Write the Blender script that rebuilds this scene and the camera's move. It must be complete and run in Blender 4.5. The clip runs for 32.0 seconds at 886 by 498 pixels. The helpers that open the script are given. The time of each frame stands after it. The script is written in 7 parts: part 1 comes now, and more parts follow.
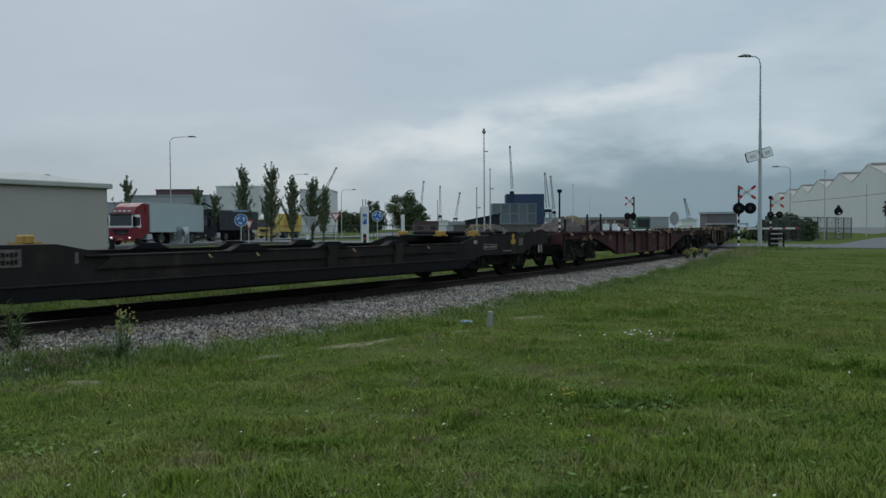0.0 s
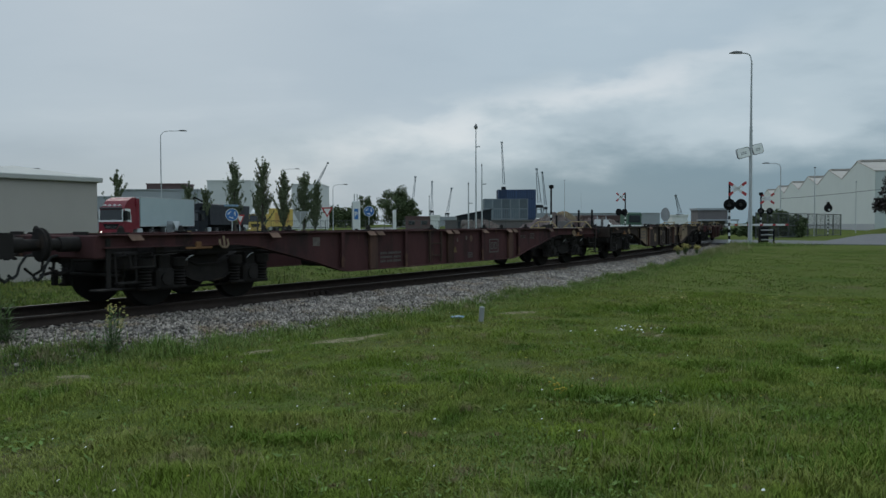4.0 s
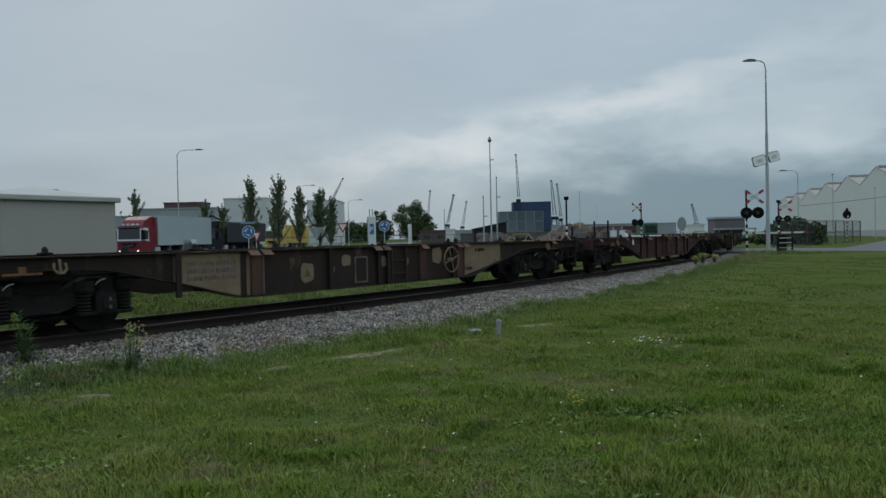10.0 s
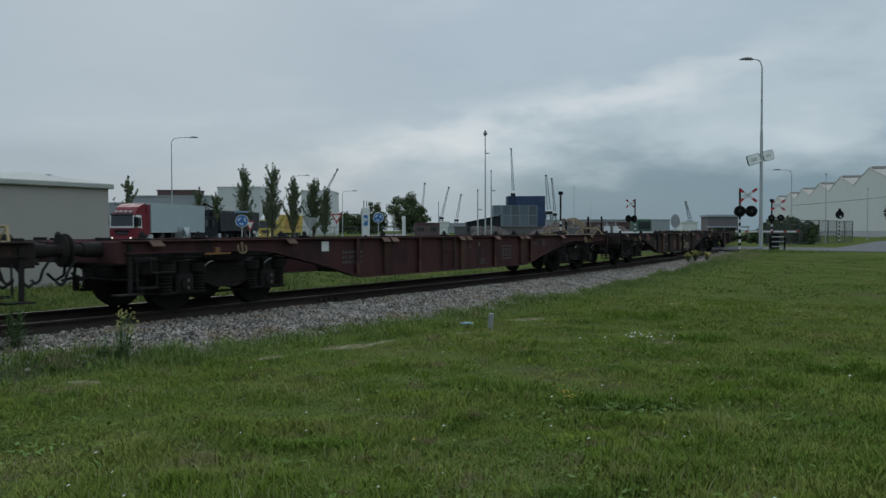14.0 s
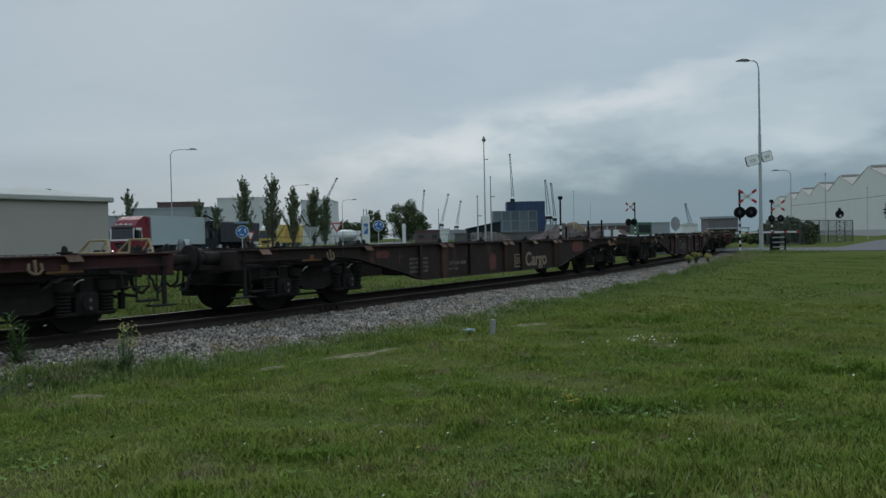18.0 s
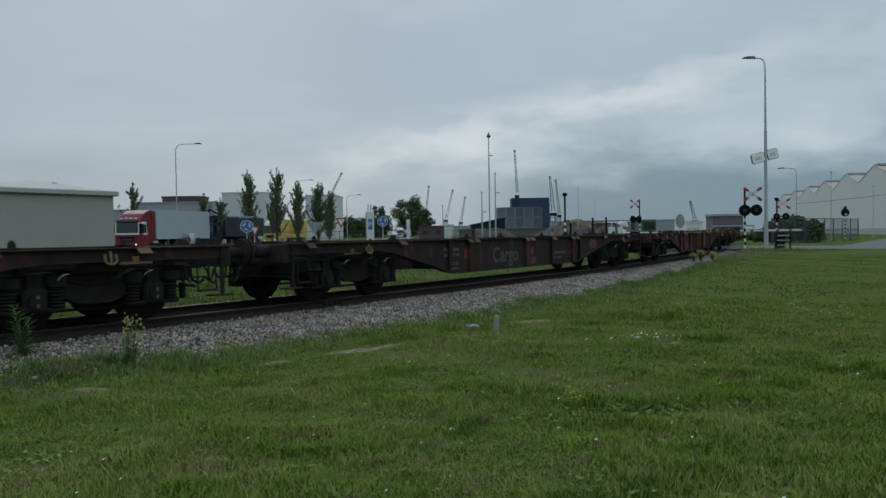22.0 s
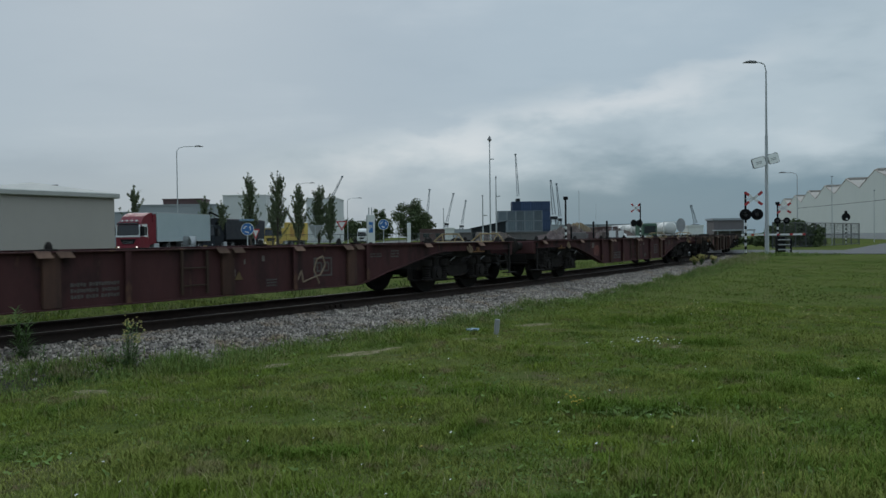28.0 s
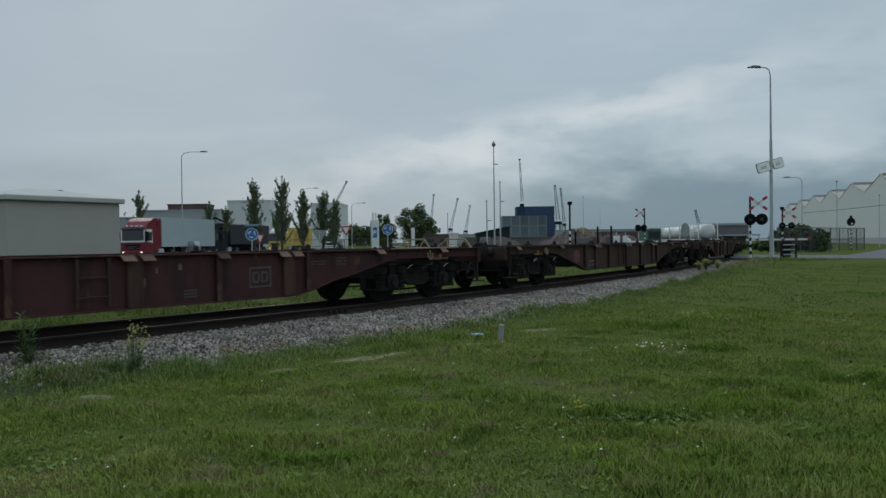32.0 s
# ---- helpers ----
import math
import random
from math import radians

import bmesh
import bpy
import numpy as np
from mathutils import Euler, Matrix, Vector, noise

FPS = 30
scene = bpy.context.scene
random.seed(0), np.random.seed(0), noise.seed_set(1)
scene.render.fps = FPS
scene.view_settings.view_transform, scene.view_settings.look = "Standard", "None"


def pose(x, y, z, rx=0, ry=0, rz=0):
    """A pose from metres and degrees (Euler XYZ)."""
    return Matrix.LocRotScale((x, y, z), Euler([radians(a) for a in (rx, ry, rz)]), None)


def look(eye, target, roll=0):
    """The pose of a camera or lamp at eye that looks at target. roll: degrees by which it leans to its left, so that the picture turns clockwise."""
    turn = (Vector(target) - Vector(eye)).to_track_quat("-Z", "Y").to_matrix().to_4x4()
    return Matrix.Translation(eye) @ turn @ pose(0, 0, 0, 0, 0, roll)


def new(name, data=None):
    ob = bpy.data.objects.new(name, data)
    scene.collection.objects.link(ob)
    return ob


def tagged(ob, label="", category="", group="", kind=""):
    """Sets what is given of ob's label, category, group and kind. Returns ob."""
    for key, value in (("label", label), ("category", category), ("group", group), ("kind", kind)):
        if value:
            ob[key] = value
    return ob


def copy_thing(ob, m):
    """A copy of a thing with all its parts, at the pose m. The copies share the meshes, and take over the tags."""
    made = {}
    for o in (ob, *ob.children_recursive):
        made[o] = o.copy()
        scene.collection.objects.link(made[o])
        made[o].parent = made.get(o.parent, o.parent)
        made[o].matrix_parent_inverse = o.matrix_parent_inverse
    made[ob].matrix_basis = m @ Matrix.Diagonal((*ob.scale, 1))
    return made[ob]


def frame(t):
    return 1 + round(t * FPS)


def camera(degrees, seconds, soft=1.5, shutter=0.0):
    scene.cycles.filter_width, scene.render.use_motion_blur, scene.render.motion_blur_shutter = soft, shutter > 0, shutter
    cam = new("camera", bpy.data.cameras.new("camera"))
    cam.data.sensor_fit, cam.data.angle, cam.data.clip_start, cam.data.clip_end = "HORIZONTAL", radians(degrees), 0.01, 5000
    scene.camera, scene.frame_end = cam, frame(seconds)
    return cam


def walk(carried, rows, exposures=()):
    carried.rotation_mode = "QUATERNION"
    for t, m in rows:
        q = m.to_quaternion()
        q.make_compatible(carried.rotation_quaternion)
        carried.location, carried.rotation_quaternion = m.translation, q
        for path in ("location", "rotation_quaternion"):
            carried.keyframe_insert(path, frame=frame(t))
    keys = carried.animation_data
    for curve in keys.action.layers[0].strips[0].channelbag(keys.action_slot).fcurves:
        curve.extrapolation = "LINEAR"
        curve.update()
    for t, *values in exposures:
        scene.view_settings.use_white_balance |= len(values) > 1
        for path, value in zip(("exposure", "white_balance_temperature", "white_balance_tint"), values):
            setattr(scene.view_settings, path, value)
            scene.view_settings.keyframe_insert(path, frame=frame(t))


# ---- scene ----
from math import sin, cos, pi, tau, sqrt, atan2

# ---------------- camera ----------------
# seconds, turn to the left, tilt up, lean (degrees); the tripod stands still
EYE = (0.0, 0.0, 1.295)
SWAY = [
    (0, -0.000, -1.467, -0.354), (0.5, -0.049, -1.563, -0.332), (1, -0.076, -1.697, -0.185), (1.5, -0.168, -1.858, -0.018),
    (2, -0.292, -2.020, 0.166), (2.5, -0.363, -2.192, 0.385), (3, -0.472, -2.188, 0.377), (3.5, -0.519, -2.018, 0.181),
    (5.5, -0.916, -1.443, -1.053), (6, -0.597, -1.369, -0.770), (6.5, 0.209, -1.434, -0.438), (7, 0.831, -1.421, -0.352),
    (7.5, 0.903, -1.207, -0.226), (8, 0.991, -0.887, -0.426), (8.5, 1.028, -0.789, -0.682), (9, 0.864, -0.826, -0.948),
    (9.5, 0.700, -0.810, -1.143), (10, 0.529, -0.805, -1.175), (10.5, 0.392, -0.766, -1.136), (11, 0.341, -0.851, -1.118),
    (11.5, 0.172, -0.936, -1.241), (12, 0.096, -0.956, -1.126), (12.5, 0.081, -1.053, -0.775), (13, 0.165, -1.151, -0.472),
    (13.5, 0.092, -1.230, -0.328), (14, 0.062, -1.345, -0.109), (14.5, 0.091, -1.404, -0.064), (16.5, -0.131, -1.003, -0.435),
    (17, -0.154, -0.942, -0.870), (17.5, -0.034, -0.854, -1.146), (18, 0.099, -0.840, -1.205), (18.5, 0.243, -0.862, -1.152),
    (19, 0.346, -0.887, -1.131), (19.5, 0.462, -0.928, -1.028), (20, 0.602, -1.000, -0.853), (20.5, 0.595, -1.051, -0.946),
    (21, 0.590, -1.072, -1.080), (21.5, 0.537, -1.092, -1.092), (22, 0.407, -1.131, -0.841), (22.5, 0.274, -1.104, -0.533),
    (23, 0.147, -0.907, -0.531), (23.5, 0.159, -0.832, -0.645), (24, 0.276, -1.059, -0.737), (24.5, 0.594, -1.335, -0.689),
    (25, 0.693, -1.521, -0.514), (25.5, 0.488, -1.528, -0.221), (27.5, 0.306, -1.016, -0.676), (28, 0.451, -0.889, -0.667),
    (28.5, 0.508, -0.778, -0.666), (29, 0.563, -0.715, -0.741), (29.5, 0.555, -0.578, -0.841), (30, 0.507, -0.539, -0.837),
    (30.5, 0.498, -0.441, -0.744), (31, 0.501, -0.397, -0.712), (31.5, 0.557, -0.468, -0.720), (32, 0.748, -0.514, -0.693),

]
cam = camera(59.0, 32.0, soft=1.5, shutter=0.18)


def aim(turn, tilt, lean):
    return Matrix.Translation(EYE) @ Euler((radians(90 + tilt), 0, radians(turn))).to_matrix().to_4x4() @ pose(0, 0, 0, 0, 0, lean)


walk(cam, [(t, aim(a, b, c)) for t, a, b, c in SWAY], exposures=((0, 0.07), (4, 0.07), (8, 0.0), (26, 0.0), (32, -0.04)))

# ---------------- world and sun ----------------
world = bpy.data.worlds.new("overcast_sky")
scene.world = world
world.use_nodes = True
wn, wl = world.node_tree.nodes, world.node_tree.links
wn.clear()
SUN_UP, SUN_TURN = radians(32), radians(-20)
sky = wn.new("ShaderNodeTexSky")
sky.sky_type, sky.sun_disc = "NISHITA", False
sky.sun_elevation, sky.sun_rotation = SUN_UP, SUN_TURN
sky.air_density, sky.dust_density, sky.ozone_density = 1.0, 2.0, 2.0
coord = wn.new("ShaderNodeTexCoord")
split = wn.new("ShaderNodeSeparateXYZ")
wl.new(coord.outputs["Generated"], split.inputs[0])


def wmath(op, a, b=None, clamp=False):
    n = wn.new("ShaderNodeMath")
    n.operation, n.use_clamp = op, clamp
    for i, v in enumerate((a, b)):
        if v is None:
            continue
        if isinstance(v, (int, float)):
            n.inputs[i].default_value = v
        else:
            wl.new(v, n.inputs[i])
    return n.outputs[0]


# cloud deck: the direction is laid on a flat layer overhead
up = wmath("MAXIMUM", split.outputs[2], 0.0)
lift = wmath("ADD", up, 0.14)
cx_, cy_ = wmath("DIVIDE", split.outputs[0], lift), wmath("DIVIDE", split.outputs[1], lift)
deck = wn.new("ShaderNodeCombineXYZ")
wl.new(cx_, deck.inputs[0])
wl.new(cy_, deck.inputs[1])


def cloud_noise(scale, detail, rough, offset, stretch=(1, 1, 1)):
    m = wn.new("ShaderNodeMapping")
    m.inputs["Location"].default_value = offset
    m.inputs["Scale"].default_value = stretch
    wl.new(deck.outputs[0], m.inputs[0])
    n = wn.new("ShaderNodeTexNoise")
    n.inputs["Scale"].default_value, n.inputs["Detail"].default_value, n.inputs["Roughness"].default_value = scale, detail, rough
    wl.new(m.outputs[0], n.inputs["Vector"])
    return n.outputs["Fac"]


def ramp(fac, stops):
    r = wn.new("ShaderNodeValToRGB")
    r.color_ramp.interpolation = "EASE"
    while len(r.color_ramp.elements) < len(stops):
        r.color_ramp.elements.new(0.5)
    for e, (pos, col) in zip(r.color_ramp.elements, stops):
        e.position, e.color = pos, (*col, 1)
    wl.new(fac, r.inputs[0])
    return r.outputs[0]


def wmix(fac, a, b, kind="MIX"):
    n = wn.new("ShaderNodeMix")
    n.data_type, n.blend_type = "RGBA", kind
    for sock, v in ((n.inputs[0], fac), (n.inputs[6], a), (n.inputs[7], b)):
        if isinstance(v, (int, float)):
            sock.default_value = v
        elif isinstance(v, tuple):
            sock.default_value = (*v, 1)
        else:
            wl.new(v, sock)
    return n.outputs[2]


def fade(v, a, b):
    """0 at a, 1 at b, smooth between."""
    n = wn.new("ShaderNodeMapRange")
    n.interpolation_type = "SMOOTHSTEP"
    n.inputs["From Min"].default_value, n.inputs["From Max"].default_value = min(a, b), max(a, b)
    n.inputs["To Min"].default_value, n.inputs["To Max"].default_value = (0, 1) if a < b else (1, 0)
    wl.new(v, n.inputs["Value"])
    return n.outputs["Result"]


big = cloud_noise(0.55, 4, 0.55, (3.1, 1.7, 0), (1.0, 0.75, 1))
wisp = cloud_noise(0.8, 5, 0.6, (7.4, 2.2, 1), (0.7, 1.6, 1))
flat = wmath("SQRT", wmath("MAXIMUM", wmath("SUBTRACT", 1.0, wmath("MULTIPLY", split.outputs[2], split.outputs[2])), 0.001))
side = wmath("DIVIDE", split.outputs[0], flat)
rise = wmath("DIVIDE", up, flat)
around = wn.new("ShaderNodeCombineXYZ")
wl.new(side, around.inputs[0])
wl.new(wmath("MULTIPLY", rise, 2.4), around.inputs[1])
puff_tex = wn.new("ShaderNodeTexNoise")
puff_tex.inputs["Scale"].default_value, puff_tex.inputs["Detail"].default_value, puff_tex.inputs["Roughness"].default_value = 5.5, 6, 0.52
wl.new(around.outputs[0], puff_tex.inputs["Vector"])
puff = puff_tex.outputs["Fac"]
# grey sheet with soft streaks
sheet = ramp(wmath("ADD", wmath("MULTIPLY", big, 0.35), wmath("ADD", wmath("MULTIPLY", wisp, 0.35), wmath("MULTIPLY", puff, 0.30))), [(0.30, (0.285, 0.378, 0.460)), (0.50, (0.348, 0.443, 0.525)), (0.70, (0.425, 0.515, 0.590))])
# a paler bank whose upper edge climbs to the right, dark and bluish towards its foot
edge = wmath("SUBTRACT", rise, wmath("ADD", 0.142, wmath("MULTIPLY", side, 0.22)))
edge = wmath("ADD", edge, wmath("MULTIPLY", wmath("SUBTRACT", puff, 0.5), 0.16))
bank = ramp(wmath("ADD", wmath("MULTIPLY", puff, 0.65), wmath("MULTIPLY", big, 0.35)), [(0.36, (0.375, 0.472, 0.538)), (0.50, (0.462, 0.560, 0.622)), (0.64, (0.560, 0.645, 0.700))])
sheet = wmix(fade(side, -0.15, 0.20), sheet, wmix(1.0, sheet, (1.16, 1.14, 1.11), "MULTIPLY"))
tone = wmix(wmath("MULTIPLY", fade(edge, 0.02, -0.03), 0.9), sheet, bank)
# its rim is the brightest part of the sky
rim = wmath("MULTIPLY", wmath("MULTIPLY", fade(edge, 0.012, -0.016), fade(edge, -0.075, -0.015)), wmath("MULTIPLY", fade(puff, 0.34, 0.58), wmath("MULTIPLY", fade(side, 0.48, 0.24), fade(side, -0.36, -0.02))))
tone = wmix(wmath("MULTIPLY", rim, 0.66), tone, (0.690, 0.735, 0.765))
foot = wmath("ADD", rise, wmath("MULTIPLY", wmath("SUBTRACT", puff, 0.5), 0.13))
dark_foot = wmath("MULTIPLY", fade(foot, 0.112, 0.050), fade(side, -0.06, 0.16))
tone = wmix(wmath("MULTIPLY", dark_foot, 0.86), tone, (0.135, 0.230, 0.296))
pale_foot = wmath("MULTIPLY", fade(foot, 0.135, 0.03), fade(side, 0.12, -0.12))
veil = wmix(wmath("MULTIPLY", pale_foot, 0.75), tone, (0.245, 0.338, 0.425))
sky_dim = wmix(1.0, sky.outputs[0], (0.09, 0.09, 0.09), "MULTIPLY")
# an overcast sky is brightest overhead
zenith = ramp(up, [(0.0, (1, 1, 1)), (0.30, (1, 1, 1)), (0.75, (2.22, 2.17, 2.11))])
clouded = wmix(1.0, wmix(0.92, sky_dim, veil), zenith, "MULTIPLY")
back = wn.new("ShaderNodeBackground")
wl.new(clouded, back.inputs[0])
back.inputs[1].default_value = 0.96
outw = wn.new("ShaderNodeOutputWorld")
wl.new(back.outputs[0], outw.inputs[0])

sun = new("sun", bpy.data.lights.new("sun", "SUN"))
sun.data.energy, sun.data.angle, sun.data.color = 0.7, radians(25), (1.0, 0.97, 0.92)
sun_dir = Vector((sin(SUN_TURN) * cos(SUN_UP), cos(SUN_TURN) * cos(SUN_UP), sin(SUN_UP)))
sun.matrix_world = look(sun_dir * 200, (0, 0, 0))
scene.view_settings.exposure = 0.0


# ---------------- mesh building ----------------
class Shape:
    """Collects corners and faces of one part."""

    def __init__(self):
        self.v, self.f = [], []

    def add(self, verts, faces):
        n = len(self.v)
        self.v.extend(tuple(p) for p in verts)
        self.f.extend(tuple(n + i for i in q) for q in faces)
        return self

    def box(self, lo, hi, b=0.0, m=None):
        """Box from corner to corner with chamfered edges of width b."""
        (x0, y0, z0), (x1, y1, z1) = lo, hi
        if b <= 0:
            vs = [(x, y, z) for x in (x0, x1) for y in (y0, y1) for z in (z0, z1)]
            fs = [(0, 1, 3, 2), (4, 6, 7, 5), (0, 4, 5, 1), (2, 3, 7, 6), (0, 2, 6, 4), (1, 5, 7, 3)]
        else:
            b = min(b, (x1 - x0) * 0.45, (y1 - y0) * 0.45, (z1 - z0) * 0.45)
            vs, fs = [], []
            idx = {}
            for i, x in enumerate((x0, x1)):
                for j, y in enumerate((y0, y1)):
                    for k, z in enumerate((z0, z1)):
                        sx, sy, sz = (b if i == 0 else -b), (b if j == 0 else -b), (b if k == 0 else -b)
                        for a, p in enumerate(((x, y + sy, z + sz), (x + sx, y, z + sz), (x + sx, y + sy, z))):
                            idx[i, j, k, a] = len(vs)
                            vs.append(p)
            q = lambda *c: tuple(idx[t] for t in c)
            for i in (0, 1):
                fs.append(q((i, 0, 0, 0), (i, 0, 1, 0), (i, 1, 1, 0), (i, 1, 0, 0))[::1 if i == 0 else -1])
                fs.append(q((0, i, 0, 1), (1, i, 0, 1), (1, i, 1, 1), (0, i, 1, 1))[::1 if i == 0 else -1])
                fs.append(q((0, 0, i, 2), (0, 1, i, 2), (1, 1, i, 2), (1, 0, i, 2))[::1 if i == 0 else -1])
            for i in (0, 1):
                for j in (0, 1):
                    fs.append(q((i, j, 0, 0), (i, j, 1, 0), (i, j, 1, 1), (i, j, 0, 1))[::1 if i != j else -1])
                    fs.append(q((i, 0, j, 0), (i, 1, j, 0), (i, 1, j, 2), (i, 0, j, 2))[::1 if i == j else -1])
                    fs.append(q((0, i, j, 1), (1, i, j, 1), (1, i, j, 2), (0, i, j, 2))[::1 if i != j else -1])
                    for k in (0, 1):
                        fs.append(q((i, j, k, 0), (i, j, k, 1), (i, j, k, 2))[::1 if (i + j + k) % 2 else -1])
        if m is not None:
            vs = [m @ Vector(p) for p in vs]
        return self.add(vs, fs)

    def tube(self, p0, p1, r0, r1=None, n=10, caps=True):
        r1 = r0 if r1 is None else r1
        p0, p1 = Vector(p0), Vector(p1)
        w = (p1 - p0).normalized()
        u = w.orthogonal().normalized()
        t = w.cross(u)
        vs = [c + (u * cos(tau * i / n) + t * sin(tau * i / n)) * r for c, r in ((p0, r0), (p1, r1)) for i in range(n)]
        fs = [(i, (i + 1) % n, n + (i + 1) % n, n + i) for i in range(n)]
        if caps:
            fs += [tuple(range(n - 1, -1, -1)), tuple(range(n, 2 * n))]
        return self.add(vs, fs)

    def pipe(self, pts, r, n=8):
        for a, b in zip(pts, pts[1:]):
            self.tube(a, b, r, n=n)
        return self

    def ring(self, centre, axis, R, r, n=24, k=6):
        w = Vector(axis).normalized()
        u = w.orthogonal().normalized()
        t = w.cross(u)
        vs, fs = [], []
        for i in range(n):
            d = u * cos(tau * i / n) + t * sin(tau * i / n)
            for j in range(k):
                vs.append(Vector(centre) + d * (R + r * cos(tau * j / k)) + w * r * sin(tau * j / k))
                fs.append((i * k + j, (i + 1) % n * k + j, (i + 1) % n * k + (j + 1) % k, i * k + (j + 1) % k))
        return self.add(vs, fs)

    def lathe(self, origin, axis, prof, n=20):
        """Turned body: prof is a list of (along, radius)."""
        w = Vector(axis).normalized()
        u = w.orthogonal().normalized()
        t = w.cross(u)
        vs = [Vector(origin) + w * a + (u * cos(tau * i / n) + t * sin(tau * i / n)) * r for a, r in prof for i in range(n)]
        fs = [(j * n + i, j * n + (i + 1) % n, (j + 1) * n + (i + 1) % n, (j + 1) * n + i) for j in range(len(prof) - 1) for i in range(n)]
        fs += [tuple(range(n - 1, -1, -1)), tuple(range((len(prof) - 1) * n, len(prof) * n))]
        return self.add(vs, fs)

    def plate(self, outline, axis, a0, a1):
        """A flat outline pushed from a0 to a1 along axis 'x', 'y' or 'z'; the outline's pairs fill the other two axes in order."""
        def put(p, a):
            return {"x": (a, *p), "y": (p[0], a, p[1]), "z": (*p, a)}[axis]
        n = len(outline)
        area = sum(outline[i][0] * outline[(i + 1) % n][1] - outline[(i + 1) % n][0] * outline[i][1] for i in range(n))
        ring_ = list(outline) if (area > 0) != (axis == "y") else list(outline)[::-1]
        if a1 < a0:
            a0, a1 = a1, a0
        vs = [put(p, a0) for p in ring_] + [put(p, a1) for p in ring_]
        fs = [tuple(range(n - 1, -1, -1)), tuple(range(n, 2 * n))] + [(i, (i + 1) % n, n + (i + 1) % n, n + i) for i in range(n)]
        return self.add(vs, fs)

    def mesh(self, name, mat, smooth=False):
        me = bpy.data.meshes.new(name)
        me.from_pydata(self.v, [], self.f)
        if mat is not None:
            me.materials.append(mat)
        if smooth:
            me.shade_smooth()
            me.set_sharp_from_angle(angle=radians(40))
        return me


def part(name, shape, mat, parent, label="", m=None, smooth=False):
    """Links a shape (or a ready mesh) as one mesh object under a thing or a part."""
    me = shape.mesh(name, mat, smooth) if isinstance(shape, Shape) else shape
    ob = new(name, me)
    ob.parent = parent
    if m is not None:
        ob.matrix_basis = m
    return tagged(ob, label)


def thing(name, label, category, m=None, group="", kind=""):
    ob = new(name)
    if m is not None:
        ob.matrix_basis = m
    return tagged(ob, label, category, group, kind)


def solid(name, shape, mat, label, category="", group="", kind="", m=None, smooth=False):
    ob = new(name, shape.mesh(name, mat, smooth))
    if m is not None:
        ob.matrix_basis = m
    return tagged(ob, label, category, group, kind)


def bulk(name, verts, faces, mat, loops=3):
    """A mesh from arrays, for very many small pieces."""
    me = bpy.data.meshes.new(name)
    nv, nf = len(verts), len(faces)
    me.vertices.add(nv)
    me.vertices.foreach_set("co", np.asarray(verts, np.float32).ravel())
    me.loops.add(nf * loops)
    me.loops.foreach_set("vertex_index", np.asarray(faces, np.int32).ravel())
    me.polygons.add(nf)
    me.polygons.foreach_set("loop_start", np.arange(0, nf * loops, loops, dtype=np.int32))
    me.update(calc_edges=True)
    me.validate()
    me.materials.append(mat)
    return me


